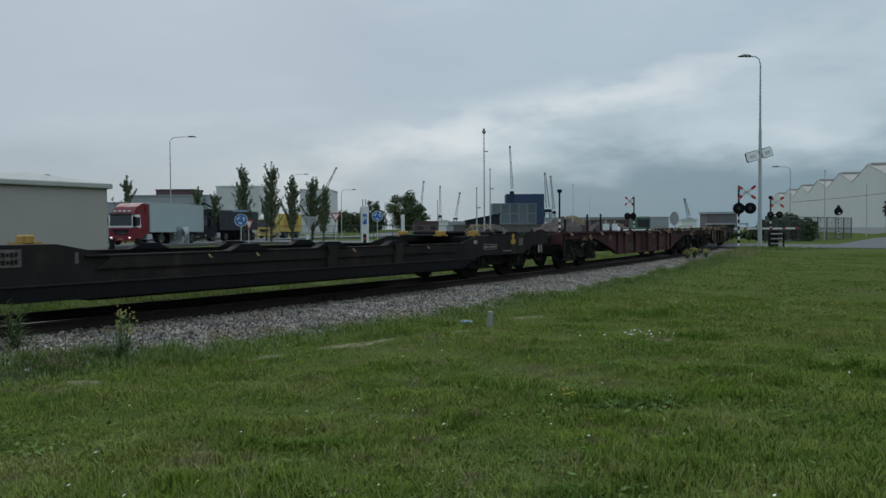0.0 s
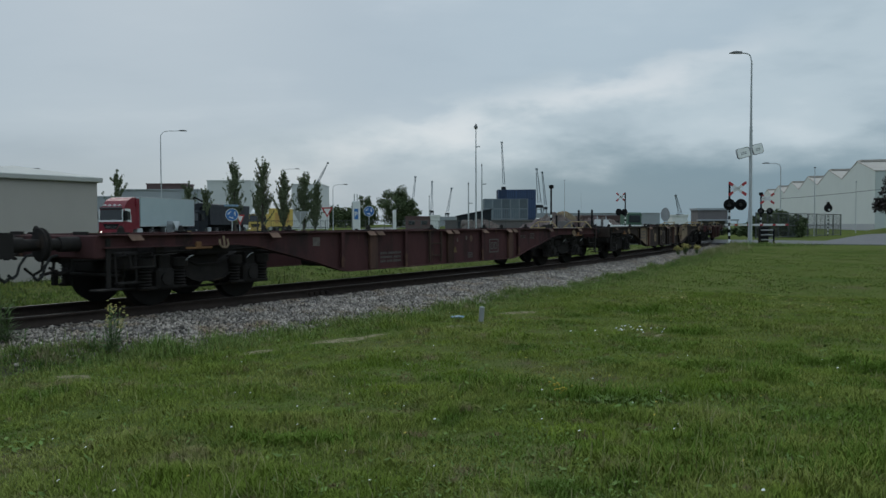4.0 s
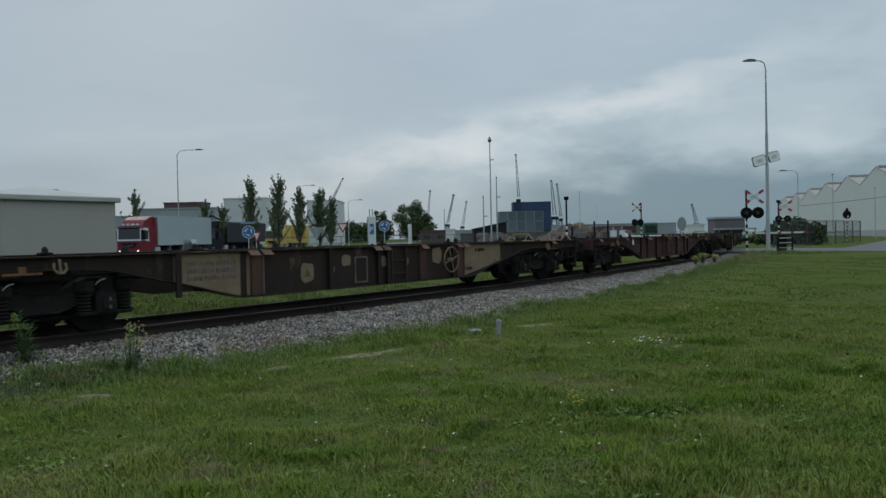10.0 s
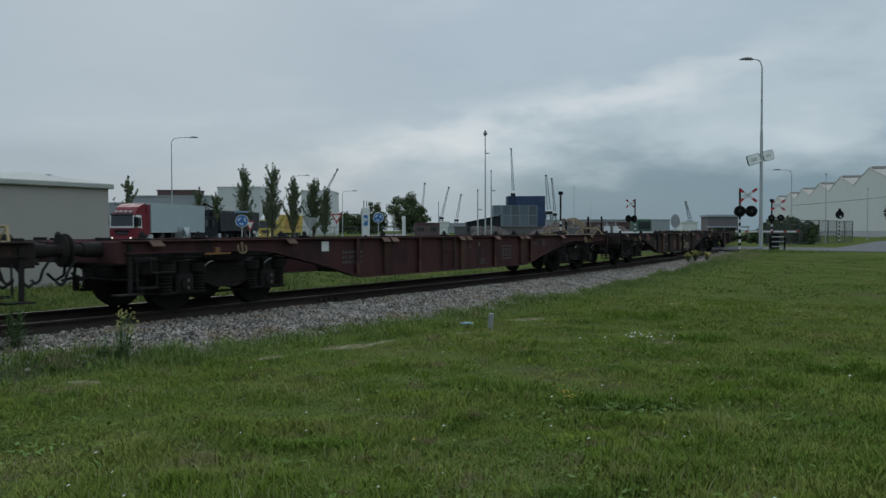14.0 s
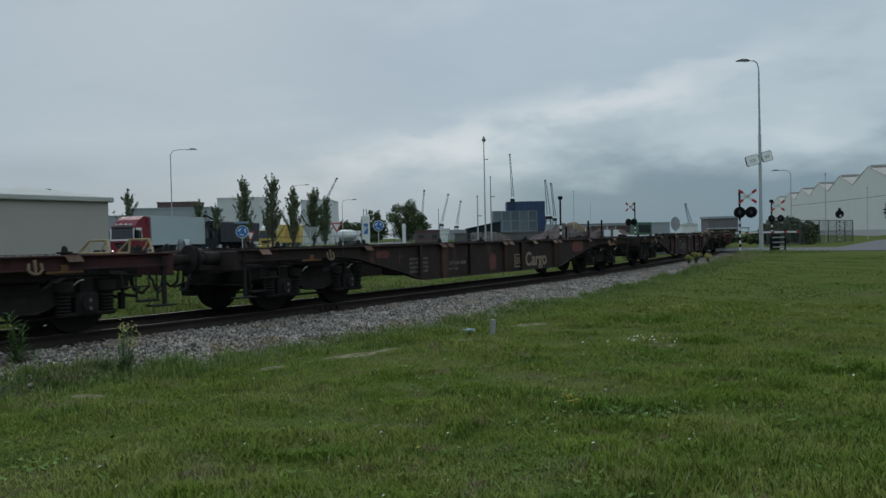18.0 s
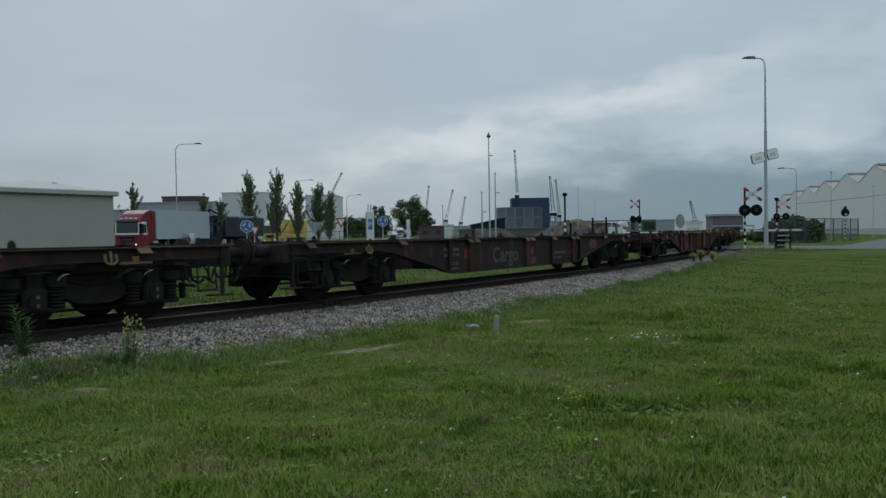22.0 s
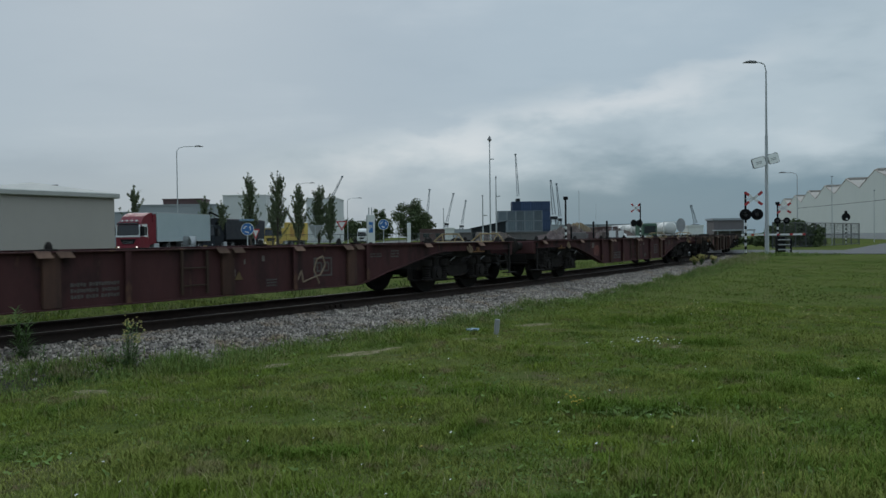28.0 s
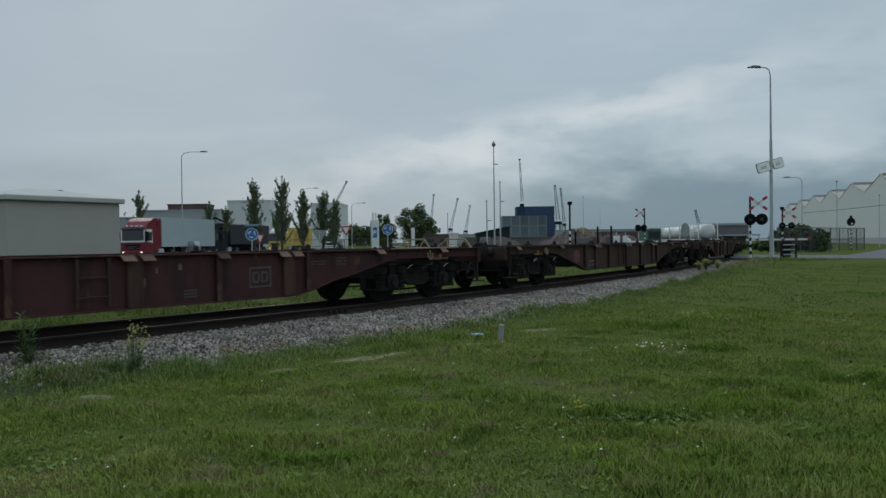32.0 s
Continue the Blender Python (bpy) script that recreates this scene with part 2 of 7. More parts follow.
# ---------------- materials ----------------
def material(name, base, rough=0.7, metal=0.0, second=None, scale=3.0, amount=0.5, bump=0.0, bump_scale=40.0, dirt=None, dirt_scale=0.8, dirt_at=0.55,
             per_object=0.0, per_island=0.0, emit=0.0, stretch=None, spec=0.5, spots=()):
    """Base colour with a second tone in noise patches, large stains and fine relief; object space, in metres."""
    mt = bpy.data.materials.new(name)
    mt.use_nodes = True
    nt = mt.node_tree
    n, l = nt.nodes, nt.links
    bsdf = n["Principled BSDF"]
    bsdf.inputs["Roughness"].default_value = rough
    bsdf.inputs["Metallic"].default_value = metal
    bsdf.inputs["Specular IOR Level"].default_value = spec
    tc = n.new("ShaderNodeTexCoord")
    src = tc.outputs["Object"]
    if stretch:
        mp = n.new("ShaderNodeMapping")
        mp.inputs["Scale"].default_value = stretch
        l.new(src, mp.inputs[0])
        src = mp.outputs[0]

    def noise_(sc, detail=5):
        t = n.new("ShaderNodeTexNoise")
        t.inputs["Scale"].default_value, t.inputs["Detail"].default_value = sc, detail
        t.inputs["Roughness"].default_value = 0.62
        l.new(src, t.inputs["Vector"])
        return t.outputs["Fac"]

    def mixed(fac, a, b, kind="MIX"):
        mx = n.new("ShaderNodeMix")
        mx.data_type, mx.blend_type = "RGBA", kind
        for sock, v in ((mx.inputs[0], fac), (mx.inputs[6], a), (mx.inputs[7], b)):
            if isinstance(v, (int, float)):
                sock.default_value = v
            elif isinstance(v, (tuple, list)):
                sock.default_value = (*v[:3], 1)
            else:
                l.new(v, sock)
        return mx.outputs[2]

    def spread(fac, lo, hi):
        mr = n.new("ShaderNodeMapRange")
        mr.inputs["From Min"].default_value, mr.inputs["From Max"].default_value = lo, hi
        l.new(fac, mr.inputs["Value"])
        return mr.outputs["Result"]

    col = base
    if second is None:
        second = tuple(c * 0.72 for c in base)
    fac = spread(noise_(scale), 0.5 - 0.28 / (0.6 + amount), 0.5 + 0.28 / (0.6 + amount))
    col = mixed(fac, base, second)
    if dirt is not None:
        col = mixed(spread(noise_(dirt_scale, 7), dirt_at, dirt_at + 0.12), col, dirt)
    for tint, sc, at in spots:
        col = mixed(spread(noise_(sc, 3), at, at + 0.10), col, tint)
    for amt, kind in ((per_object, 0), (per_island, 1)):
        if amt:
            if kind == 0:
                rnd = n.new("ShaderNodeObjectInfo").outputs["Random"]
            else:
                rnd = n.new("ShaderNodeNewGeometry").outputs["Random Per Island"]
            hv = n.new("ShaderNodeHueSaturation")
            l.new(spread(rnd, 0, 1), hv.inputs["Value"])
            mr = hv.inputs["Value"].links[0].from_node
            mr.inputs["To Min"].default_value, mr.inputs["To Max"].default_value = 1 - amt, 1 + amt
            l.new(col, hv.inputs["Color"])
            col = hv.outputs[0]
    l.new(col, bsdf.inputs["Base Color"])
    rg = spread(noise_(scale * 2.3), 0.3, 0.7)
    rgm = rg.node
    rgm.inputs["To Min"].default_value, rgm.inputs["To Max"].default_value = max(0.03, rough - 0.1), min(1, rough + 0.1)
    l.new(rg, bsdf.inputs["Roughness"])
    if bump:
        bp = n.new("ShaderNodeBump")
        bp.inputs["Strength"].default_value, bp.inputs["Distance"].default_value = min(1.0, bump), 0.02
        l.new(noise_(bump_scale, 4), bp.inputs["Height"])
        l.new(bp.outputs[0], bsdf.inputs["Normal"])
    if emit:
        l.new(col, bsdf.inputs["Emission Color"])
        bsdf.inputs["Emission Strength"].default_value = emit
    return mt


GRASS_SOIL = material("grass_ground", (0.068, 0.097, 0.023), 0.95, second=(0.100, 0.108, 0.042), scale=2.2, amount=0.8, bump=0.4, bump_scale=60, dirt=(0.098, 0.086, 0.050), dirt_scale=0.6, dirt_at=0.57, spec=0.0, spots=(((0.052, 0.080, 0.022), 0.33, 0.56),))
BLADE = material("grass_blade", (0.128, 0.190, 0.027), 0.9, second=(0.224, 0.242, 0.070), scale=0.62, amount=1.1, per_island=0.20, dirt=(0.225, 0.186, 0.104), dirt_scale=1.9, dirt_at=0.565, spec=0.0, spots=(((0.086, 0.138, 0.027), 1.1, 0.55), ((0.190, 0.250, 0.038), 0.85, 0.60), ((0.185, 0.142, 0.082), 2.9, 0.60)))
BLADE_DARK = material("verge_blade", (0.112, 0.182, 0.045), 0.9, second=(0.175, 0.212, 0.074), scale=1.6, per_island=0.3, dirt=(0.245, 0.212, 0.122), dirt_scale=0.9, dirt_at=0.57, spec=0.0, spots=(((0.076, 0.130, 0.036), 1.7, 0.58),))
BLADE_BANK = material("bank_blade", (0.072, 0.110, 0.034), 0.9, second=(0.115, 0.134, 0.056), scale=1.2, per_island=0.3, dirt=(0.175, 0.155, 0.090), dirt_scale=0.9, dirt_at=0.57, spec=0.0, spots=(((0.050, 0.086, 0.028), 1.5, 0.55),))
BLADE_MEADOW = material("meadow_blade", (0.094, 0.140, 0.024), 0.9, second=(0.140, 0.168, 0.046), scale=0.35, amount=1.0, per_island=0.10, dirt=(0.170, 0.150, 0.080), dirt_scale=0.5, dirt_at=0.58, spec=0.0, spots=(((0.070, 0.112, 0.024), 0.22, 0.52), ((0.130, 0.180, 0.034), 0.6, 0.60)))
BLADE_LUSH = material("lush_blade", (0.090, 0.150, 0.025), 0.9, second=(0.128, 0.188, 0.036), scale=1.3, per_island=0.25, dirt=(0.150, 0.126, 0.070), dirt_scale=1.7, dirt_at=0.60, spec=0.0)
STRAW = material("dry_stalk", (0.30, 0.27, 0.15), 0.9, second=(0.20, 0.20, 0.09), scale=5, per_island=0.3, spec=0.0)
WEED = material("weed_leaf", (0.130, 0.195, 0.078), 0.8, second=(0.090, 0.150, 0.052), scale=9, per_island=0.35, spec=0.1)
CLOVER = material("low_weed_leaf", (0.096, 0.158, 0.042), 0.85, second=(0.125, 0.180, 0.056), scale=2, per_island=0.25, spec=0.05)
PETAL_W = material("white_petal", (0.62, 0.64, 0.60), 0.8, per_island=0.15)
PETAL_Y = material("yellow_petal", (0.50, 0.38, 0.04), 0.8, per_island=0.2)
PETAL_PALE = material("pale_yellow_petal", (0.42, 0.37, 0.12), 0.85, per_island=0.25)
BARE = material("bare_earth", (0.280, 0.238, 0.165), 0.95, second=(0.120, 0.120, 0.055), scale=7, amount=1.6, bump=1, spec=0.0)
STONE = material("ballast_stone", (0.385, 0.335, 0.288), 0.95, second=(0.145, 0.130, 0.120), scale=3, amount=0.9, per_island=0.68, bump=0.6, bump_scale=60, dirt=(0.25, 0.185, 0.13), dirt_scale=1.1, dirt_at=0.55, spec=0.1)
# bed under the loose stones, coloured dark for the shade in their gaps
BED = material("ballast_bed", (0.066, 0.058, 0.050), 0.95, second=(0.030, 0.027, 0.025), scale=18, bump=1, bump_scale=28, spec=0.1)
DARK_BED = material("dark_bed", (0.0310, 0.0250, 0.0220), 0.95, second=(0.0190, 0.0158, 0.0142), scale=10, bump=1, bump_scale=25, spec=0.05)
RAIL_SIDE = material("rusty_rail", (0.0500, 0.0370, 0.0315), 0.88, second=(0.0300, 0.0246, 0.0220), scale=6, bump=0.3, spec=0.1)
RAIL_TOP = material("worn_rail_head", (0.12, 0.112, 0.105), 0.55, 0.6, second=(0.07, 0.06, 0.055), scale=8)
SLEEPER = material("dark_sleeper", (0.020, 0.017, 0.015), 0.9, scale=7, bump=0.6)
ASPHALT = material("asphalt", (0.098, 0.099, 0.103), 0.9, second=(0.074, 0.075, 0.079), scale=0.5, bump=0.3, bump_scale=90)
RED_RUST = material("rust_red_wagon_paint", (0.074, 0.0320, 0.0320), 0.88, second=(0.050, 0.0245, 0.0250), scale=2.2, bump=0.25, bump_scale=25, dirt=(0.031, 0.0205, 0.0208), dirt_scale=1.2, dirt_at=0.52, spec=0.12, stretch=(1.4, 1, 0.5), spots=(((0.105, 0.056, 0.040), 2.4, 0.63),))
BROWN_RUST = material("brown_wagon_paint", (0.0680, 0.0430, 0.0325), 0.88, second=(0.0360, 0.0262, 0.0222), scale=1.8, bump=0.3, bump_scale=25, dirt=(0.1240, 0.0730, 0.0490), dirt_scale=0.9, dirt_at=0.62, spec=0.12, stretch=(1.4, 1, 0.5))
GRIME_BROWN = material("grimy_dark_brown_paint", (0.0430, 0.0300, 0.0250), 0.88, second=(0.0240, 0.0192, 0.0178), scale=1.8, bump=0.3, bump_scale=25, dirt=(0.1250, 0.0880, 0.0600), dirt_scale=1.3, dirt_at=0.615, spec=0.12, stretch=(1.4, 1, 0.5), spots=(((0.095, 0.050, 0.032), 3.0, 0.64),))
RUST_RIB = material("rust_streaked_rib", (0.0980, 0.0520, 0.0370), 0.88, second=(0.0460, 0.0285, 0.0250), scale=2.6, bump=0.3, bump_scale=25, dirt=(0.030, 0.022, 0.021), dirt_scale=1.6, dirt_at=0.52, spec=0.12, stretch=(1.6, 1, 0.4), per_object=0.35)
SOOT_RUST = material("sooty_wagon_paint", (0.0440, 0.0310, 0.0285), 0.88, second=(0.0255, 0.0212, 0.0212), scale=2.0, bump=0.25, bump_scale=25, dirt=(0.1150, 0.0400, 0.0300), dirt_scale=1.1, dirt_at=0.60, spec=0.12, stretch=(1.4, 1, 0.55), spots=(((0.080, 0.048, 0.034), 2.6, 0.62),))
CREAM_WEAR = material("faded_cream_paint", (0.240, 0.180, 0.118), 0.85, second=(0.160, 0.115, 0.078), scale=3.5, dirt=(0.062, 0.040, 0.028), dirt_scale=2.4, dirt_at=0.60, spec=0.15)
RUST_PLATE = material("rusty_plate", (0.165, 0.100, 0.072), 0.88, second=(0.085, 0.053, 0.042), scale=7, per_object=0.45, spec=0.2)
BOGIE = material("grimy_bogie", (0.0300, 0.0268, 0.0252), 0.9, second=(0.0185, 0.0169, 0.0163), scale=6, bump=0.3, dirt=(0.050, 0.037, 0.028), dirt_scale=2.5, dirt_at=0.61, spec=0.08)
WHEEL = material("grimy_wheel", (0.0235, 0.0215, 0.0205), 0.88, 0.0, second=(0.0165, 0.0153, 0.0148), scale=5, spec=0.08)
WHITE_MARK = material("faded_white_marking", (0.165, 0.145, 0.132), 0.85, second=(0.075, 0.060, 0.055), scale=6, amount=1.0, spec=0.15)
FADED_YELLOW = material("faded_yellow_marking", (0.150, 0.105, 0.050), 0.85, second=(0.085, 0.058, 0.035), scale=9, spec=0.15)
STENCIL = material("pale_stencil_paint", (0.30, 0.29, 0.27), 0.85, second=(0.20, 0.19, 0.18), scale=8, spec=0.15)
PINK_MARK = material("faded_red_label", (0.150, 0.034, 0.024), 0.8, second=(0.060, 0.020, 0.018), scale=6)
YELLOW_RAIL = material("dusty_yellow_paint", (0.36, 0.27, 0.12), 0.7, second=(0.22, 0.15, 0.07), scale=8)
ORANGE_HOOK = material("orange_yellow_paint", (0.42, 0.24, 0.04), 0.6, second=(0.30, 0.17, 0.04), scale=8)
DARK_GREY = material("dark_grey_wagon_paint", (0.0285, 0.0255, 0.0245), 0.85, second=(0.0180, 0.0167, 0.0165), scale=1.6, bump=0.2, dirt=(0.0420, 0.0330, 0.0280), dirt_scale=1.0, spec=0.06, stretch=(1.2, 1, 0.6))
TANK_WHITE = material("white_tank_paint", (0.62, 0.62, 0.60), 0.45, second=(0.50, 0.50, 0.48), scale=1.2)
CONCRETE = material("grey_beige_plaster", (0.365, 0.342, 0.312), 0.92, second=(0.330, 0.310, 0.282), scale=0.8, bump=0.25, bump_scale=80, dirt=(0.29, 0.272, 0.245), dirt_scale=0.5, dirt_at=0.6, spec=0.2)
ROOF_GREY = material("pale_roof_slab", (0.40, 0.40, 0.375), 0.85, second=(0.34, 0.34, 0.32), scale=1.1, bump=0.2)
GALV = material("galvanised_steel", (0.42, 0.44, 0.45), 0.6, 0.0, second=(0.34, 0.36, 0.37), scale=4, spec=0.3)
LAMP_HEAD = material("lamp_housing", (0.17, 0.17, 0.175), 0.6)
BLACK = material("black_paint", (0.010, 0.010, 0.011), 0.8, scale=5, spec=0.15)
WHITE = material("white_paint", (0.66, 0.67, 0.66), 0.6, second=(0.55, 0.56, 0.55), scale=2)
SIGN_RED = material("sign_red", (0.42, 0.03, 0.035), 0.5)
SIGN_BLUE = material("sign_blue", (0.025, 0.12, 0.36), 0.45, second=(0.03, 0.14, 0.38))
SIGN_BACK = material("sign_back_grey", (0.30, 0.31, 0.31), 0.6, 0.1)
TRUCK_RED = material("truck_red", (0.165, 0.013, 0.024), 0.45, second=(0.14, 0.012, 0.020), scale=1, spec=0.3)
TRAILER = material("trailer_silver_white", (0.36, 0.42, 0.44), 0.6, second=(0.32, 0.385, 0.405), scale=0.7, spec=0.3)
YELLOW = material("truck_yellow", (0.50, 0.37, 0.085), 0.6, second=(0.44, 0.31, 0.075), scale=0.9, spec=0.3)
TARP_DARK = material("dark_tarpaulin", (0.042, 0.045, 0.052), 0.75, second=(0.030, 0.032, 0.038), scale=0.8, spec=0.2)
GLASS_DARK = material("dark_glass", (0.012, 0.015, 0.017), 0.12, spec=0.7)
RUBBER = material("rubber", (0.018, 0.018, 0.018), 0.85)
HEADLIGHT = material("lit_headlamp", (1.0, 0.90, 0.80), 0.3, emit=1.2)
LEAF = material("poplar_leaf", (0.150, 0.178, 0.100), 0.8, second=(0.104, 0.130, 0.072), scale=0.6, per_island=0.45, spec=0.15)
LEAF_DARK = material("dark_leaf", (0.088, 0.112, 0.052), 0.8, second=(0.060, 0.082, 0.040), scale=0.4, per_island=0.5, spec=0.1)
LEAF_PURPLE = material("dark_reddish_leaf", (0.028, 0.018, 0.018), 0.7, second=(0.020, 0.016, 0.014), scale=0.6, per_island=0.4, spec=0.3)
BARK = material("bark", (0.07, 0.058, 0.045), 0.9, scale=5, bump=0.6)
SHED_WHITE = material("pale_shed_cladding", (0.47, 0.505, 0.49), 0.8, second=(0.43, 0.465, 0.455), scale=0.15, spec=0.2)
SHED_ROOF = material("pale_shed_roof", (0.37, 0.345, 0.31), 0.85, second=(0.31, 0.285, 0.26), scale=0.3, spec=0.2)
SILO = material("pale_silo_wall", (0.56, 0.57, 0.565), 0.85, second=(0.50, 0.51, 0.505), scale=0.25, spec=0.2)
BRICK_DARK = material("dark_brown_wall", (0.135, 0.122, 0.122), 0.9, second=(0.105, 0.095, 0.095), scale=0.8)
CONT_BLUE = material("container_blue", (0.035, 0.060, 0.125), 0.75, second=(0.050, 0.072, 0.12), scale=0.5, per_object=0.3, spec=0.2)
CONT_GREY = material("container_grey_blue", (0.150, 0.180, 0.200), 0.75, second=(0.105, 0.130, 0.150), scale=0.35, per_object=0.3, spec=0.2)
SHED_DARK = material("dark_shed_cladding", (0.028, 0.032, 0.037), 0.9, second=(0.022, 0.025, 0.029), scale=0.3, spec=0.1)
RUSTY_TANK = material("rust_stained_tank", (0.165, 0.145, 0.132), 0.85, second=(0.095, 0.075, 0.066), scale=0.9, spec=0.15)
# lightened blue-grey: the distance haze over the far cranes is in this colour
CRANE = material("hazed_crane_steel", (0.15, 0.18, 0.205), 0.7, second=(0.12, 0.15, 0.17), scale=0.2)
PILE = material("brown_heap", (0.15, 0.105, 0.05), 0.95, second=(0.065, 0.055, 0.042), scale=0.35, bump=1, bump_scale=3)
SCRAP = material("mixed_scrap", (0.075, 0.066, 0.063), 0.9, second=(0.12, 0.085, 0.07), scale=0.5, per_island=0.4)
PINK_SCRAP = material("reddish_scrap", (0.175, 0.128, 0.122), 0.9, second=(0.085, 0.066, 0.064), scale=1.4, bump=1, bump_scale=3)
GREEN_CAB = material("green_cab_paint", (0.03, 0.085, 0.05), 0.5)
FENCE = material("fence_wire", (0.085, 0.095, 0.092), 0.7, 0.3)
FAR_GREY = material("far_building_grey", (0.30, 0.325, 0.34), 0.85, second=(0.25, 0.27, 0.29), scale=0.1)
FAR_RED = material("far_building_brick", (0.105, 0.062, 0.060), 0.85, second=(0.085, 0.055, 0.052), scale=0.1)
PLASTIC_BLUE = material("pale_blue_plastic", (0.20, 0.30, 0.40), 0.5)
CONT_FRAME = material("container_frame_grey", (0.22, 0.255, 0.28), 0.75, scale=0.5, per_object=0.15, spec=0.2)
SIGN_PALE_BLUE = material("pale_blue_grey_paint", (0.16, 0.25, 0.34), 0.6)
SIGN_WHITE = material("bright_sign_white", (0.86, 0.87, 0.86), 0.5, second=(0.80, 0.81, 0.80), scale=3)
LEVER_RUST = material("rusty_orange_lever", (0.17, 0.085, 0.035), 0.85, second=(0.09, 0.05, 0.03), scale=9, per_object=0.4, spec=0.15)
LETTER_CREAM = material("faded_cream_lettering", (0.270, 0.205, 0.150), 0.85, second=(0.200, 0.150, 0.112), scale=5, spec=0.15)
LETTER_GREY = material("faint_grey_lettering", (0.1020, 0.0935, 0.0892), 0.85, second=(0.0723, 0.0638, 0.0595), scale=5, spec=0.15)


# ---------------- the track's line ----------------
# start point, heading from +y (radians), curvature and its growth per metre
TRACK = (-3.000, 16.311, 0.61312, 0.004114, 0.00003595)
STEP, S_LOW, S_HIGH = 0.25, -120.0, 300.0


def _line():
    x0, y0, th, k, k1 = TRACK
    s = np.arange(S_LOW, S_HIGH + STEP, STEP)
    bend = np.where(s < 0, k, np.where(s < 75, k + k1 * s, k + k1 * 75)) * (s < 104)
    h = np.cumsum(bend) * STEP
    h = th - (h - h[int(round(-S_LOW / STEP))])
    xs, ys = np.cumsum(np.sin(h)) * STEP, np.cumsum(np.cos(h)) * STEP
    i = int(round(-S_LOW / STEP))
    return s, xs - xs[i] + x0, ys - ys[i] + y0, h


LINE_S, LINE_X, LINE_Y, LINE_H = _line()


def on_track(s, lat=0.0, z=0.0):
    """Place at s metres along the track, lat metres to its right, and the heading there."""
    x, y, h = (float(np.interp(s, LINE_S, a)) for a in (LINE_X, LINE_Y, LINE_H))
    return Vector((x + cos(h) * lat, y - sin(h) * lat, z)), h


def lateral(x, y):
    """Signed distance to the right of the track's line, and the place along it."""
    x, y = np.atleast_1d(x), np.atleast_1d(y)
    out, at = np.empty(len(x)), np.empty(len(x))
    lx, ly, lh, ls = LINE_X[::4], LINE_Y[::4], LINE_H[::4], LINE_S[::4]
    for a in range(0, len(x), 4000):
        dx, dy = x[a:a + 4000, None] - lx, y[a:a + 4000, None] - ly
        j = np.argmin(dx * dx + dy * dy, 1)
        r = np.arange(len(j))
        out[a:a + 4000] = dx[r, j] * np.cos(lh[j]) - dy[r, j] * np.sin(lh[j])
        at[a:a + 4000] = ls[j]
    return out, at


def ease(a, b, v):
    u = np.clip((v - a) / (b - a), 0, 1)
    return u * u * (3 - 2 * u)


def ground_z(x, y):
    """Height of the grass: low by the camera, rising to the crossing's level."""
    x, y = np.asarray(x, float), np.asarray(y, float)
    z = -0.40 + 0.33 * ease(18, 46, y)
    return z + 0.02 * np.sin(x * 0.7 + 1.3) * np.cos(y * 0.55) + 0.012 * np.sin(x * 2.1 + y * 1.7)


def far_z(x, y):
    """Height of the grass on the far side of the track: a low bank before the service building, level farther off."""
    lat, _ = lateral(x, y)
    u = ease(2.2, 5.0, -lat) * (1 - ease(24, 42, np.asarray(y, float)))
    return -0.26 + 0.22 * u


def gz(x, y):
    return float(ground_z(x, y))


# ---------------- ground ----------------
def build_ground():
    def axis(lo, hi, fine):
        v = [0.0]
        d = fine
        while v[-1] < hi:
            v.append(v[-1] + d)
            if v[-1] > 30:
                d *= 1.13
        w = [0.0]
        d = fine
        while w[-1] > lo:
            w.append(w[-1] - d)
            if w[-1] < -25:
                d *= 1.13
        return np.array(sorted(set(v + w)))
    xs, ys = axis(-3500, 3500, 0.6), axis(-1500, 4200, 0.6)
    gx, gy = np.meshgrid(xs, ys)
    x, y = gx.ravel(), gy.ravel()
    z = ground_z(x, y)
    near = (abs(x) < 120) & (y > -60) & (y < 190)
    lat = np.full(len(x), 99.0)
    lat[near], _ = lateral(x[near], y[near])
    # the sheet passes under the ballast
    side = near & (lat < 0)
    z = np.where(lat < 0, np.minimum(z, -0.26), z)
    z[side] = far_z(x[side], y[side])
    z = np.where((lat > -1.5) & (lat < 2.4), -0.62, z)
    n, m = len(xs), len(ys)
    i = (np.arange(m - 1)[:, None] * n + np.arange(n - 1)).ravel()
    me = bulk("ground", np.stack([x, y, z], 1), np.stack([i, i + 1, i + n + 1, i + n], 1), GRASS_SOIL, 4)
    me.shade_smooth()
    return tagged(new("ground", me), "rough green grassland with worn earthy patches", "ground", kind="structure")


build_ground()


def sweep(name, prof, s0, s1, step, mat, closed=False):
    """A profile of (lat, z) pairs laid along the track."""
    ss = np.arange(s0, s1 + 1e-6, step)
    x, y, h = (np.interp(ss, LINE_S, a) for a in (LINE_X, LINE_Y, LINE_H))
    v = np.concatenate([np.stack([x + np.cos(h) * a, y - np.sin(h) * a, np.full_like(x, z)], 1)[:, None] for a, z in prof], 1)
    n, k = len(ss), len(prof)
    f = [(i * k + j, i * k + (j + 1) % k, (i + 1) * k + (j + 1) % k, (i + 1) * k + j) for i in range(n - 1) for j in range(k if closed else k - 1)]
    return bulk(name, v.reshape(-1, 3), f, mat, 4)


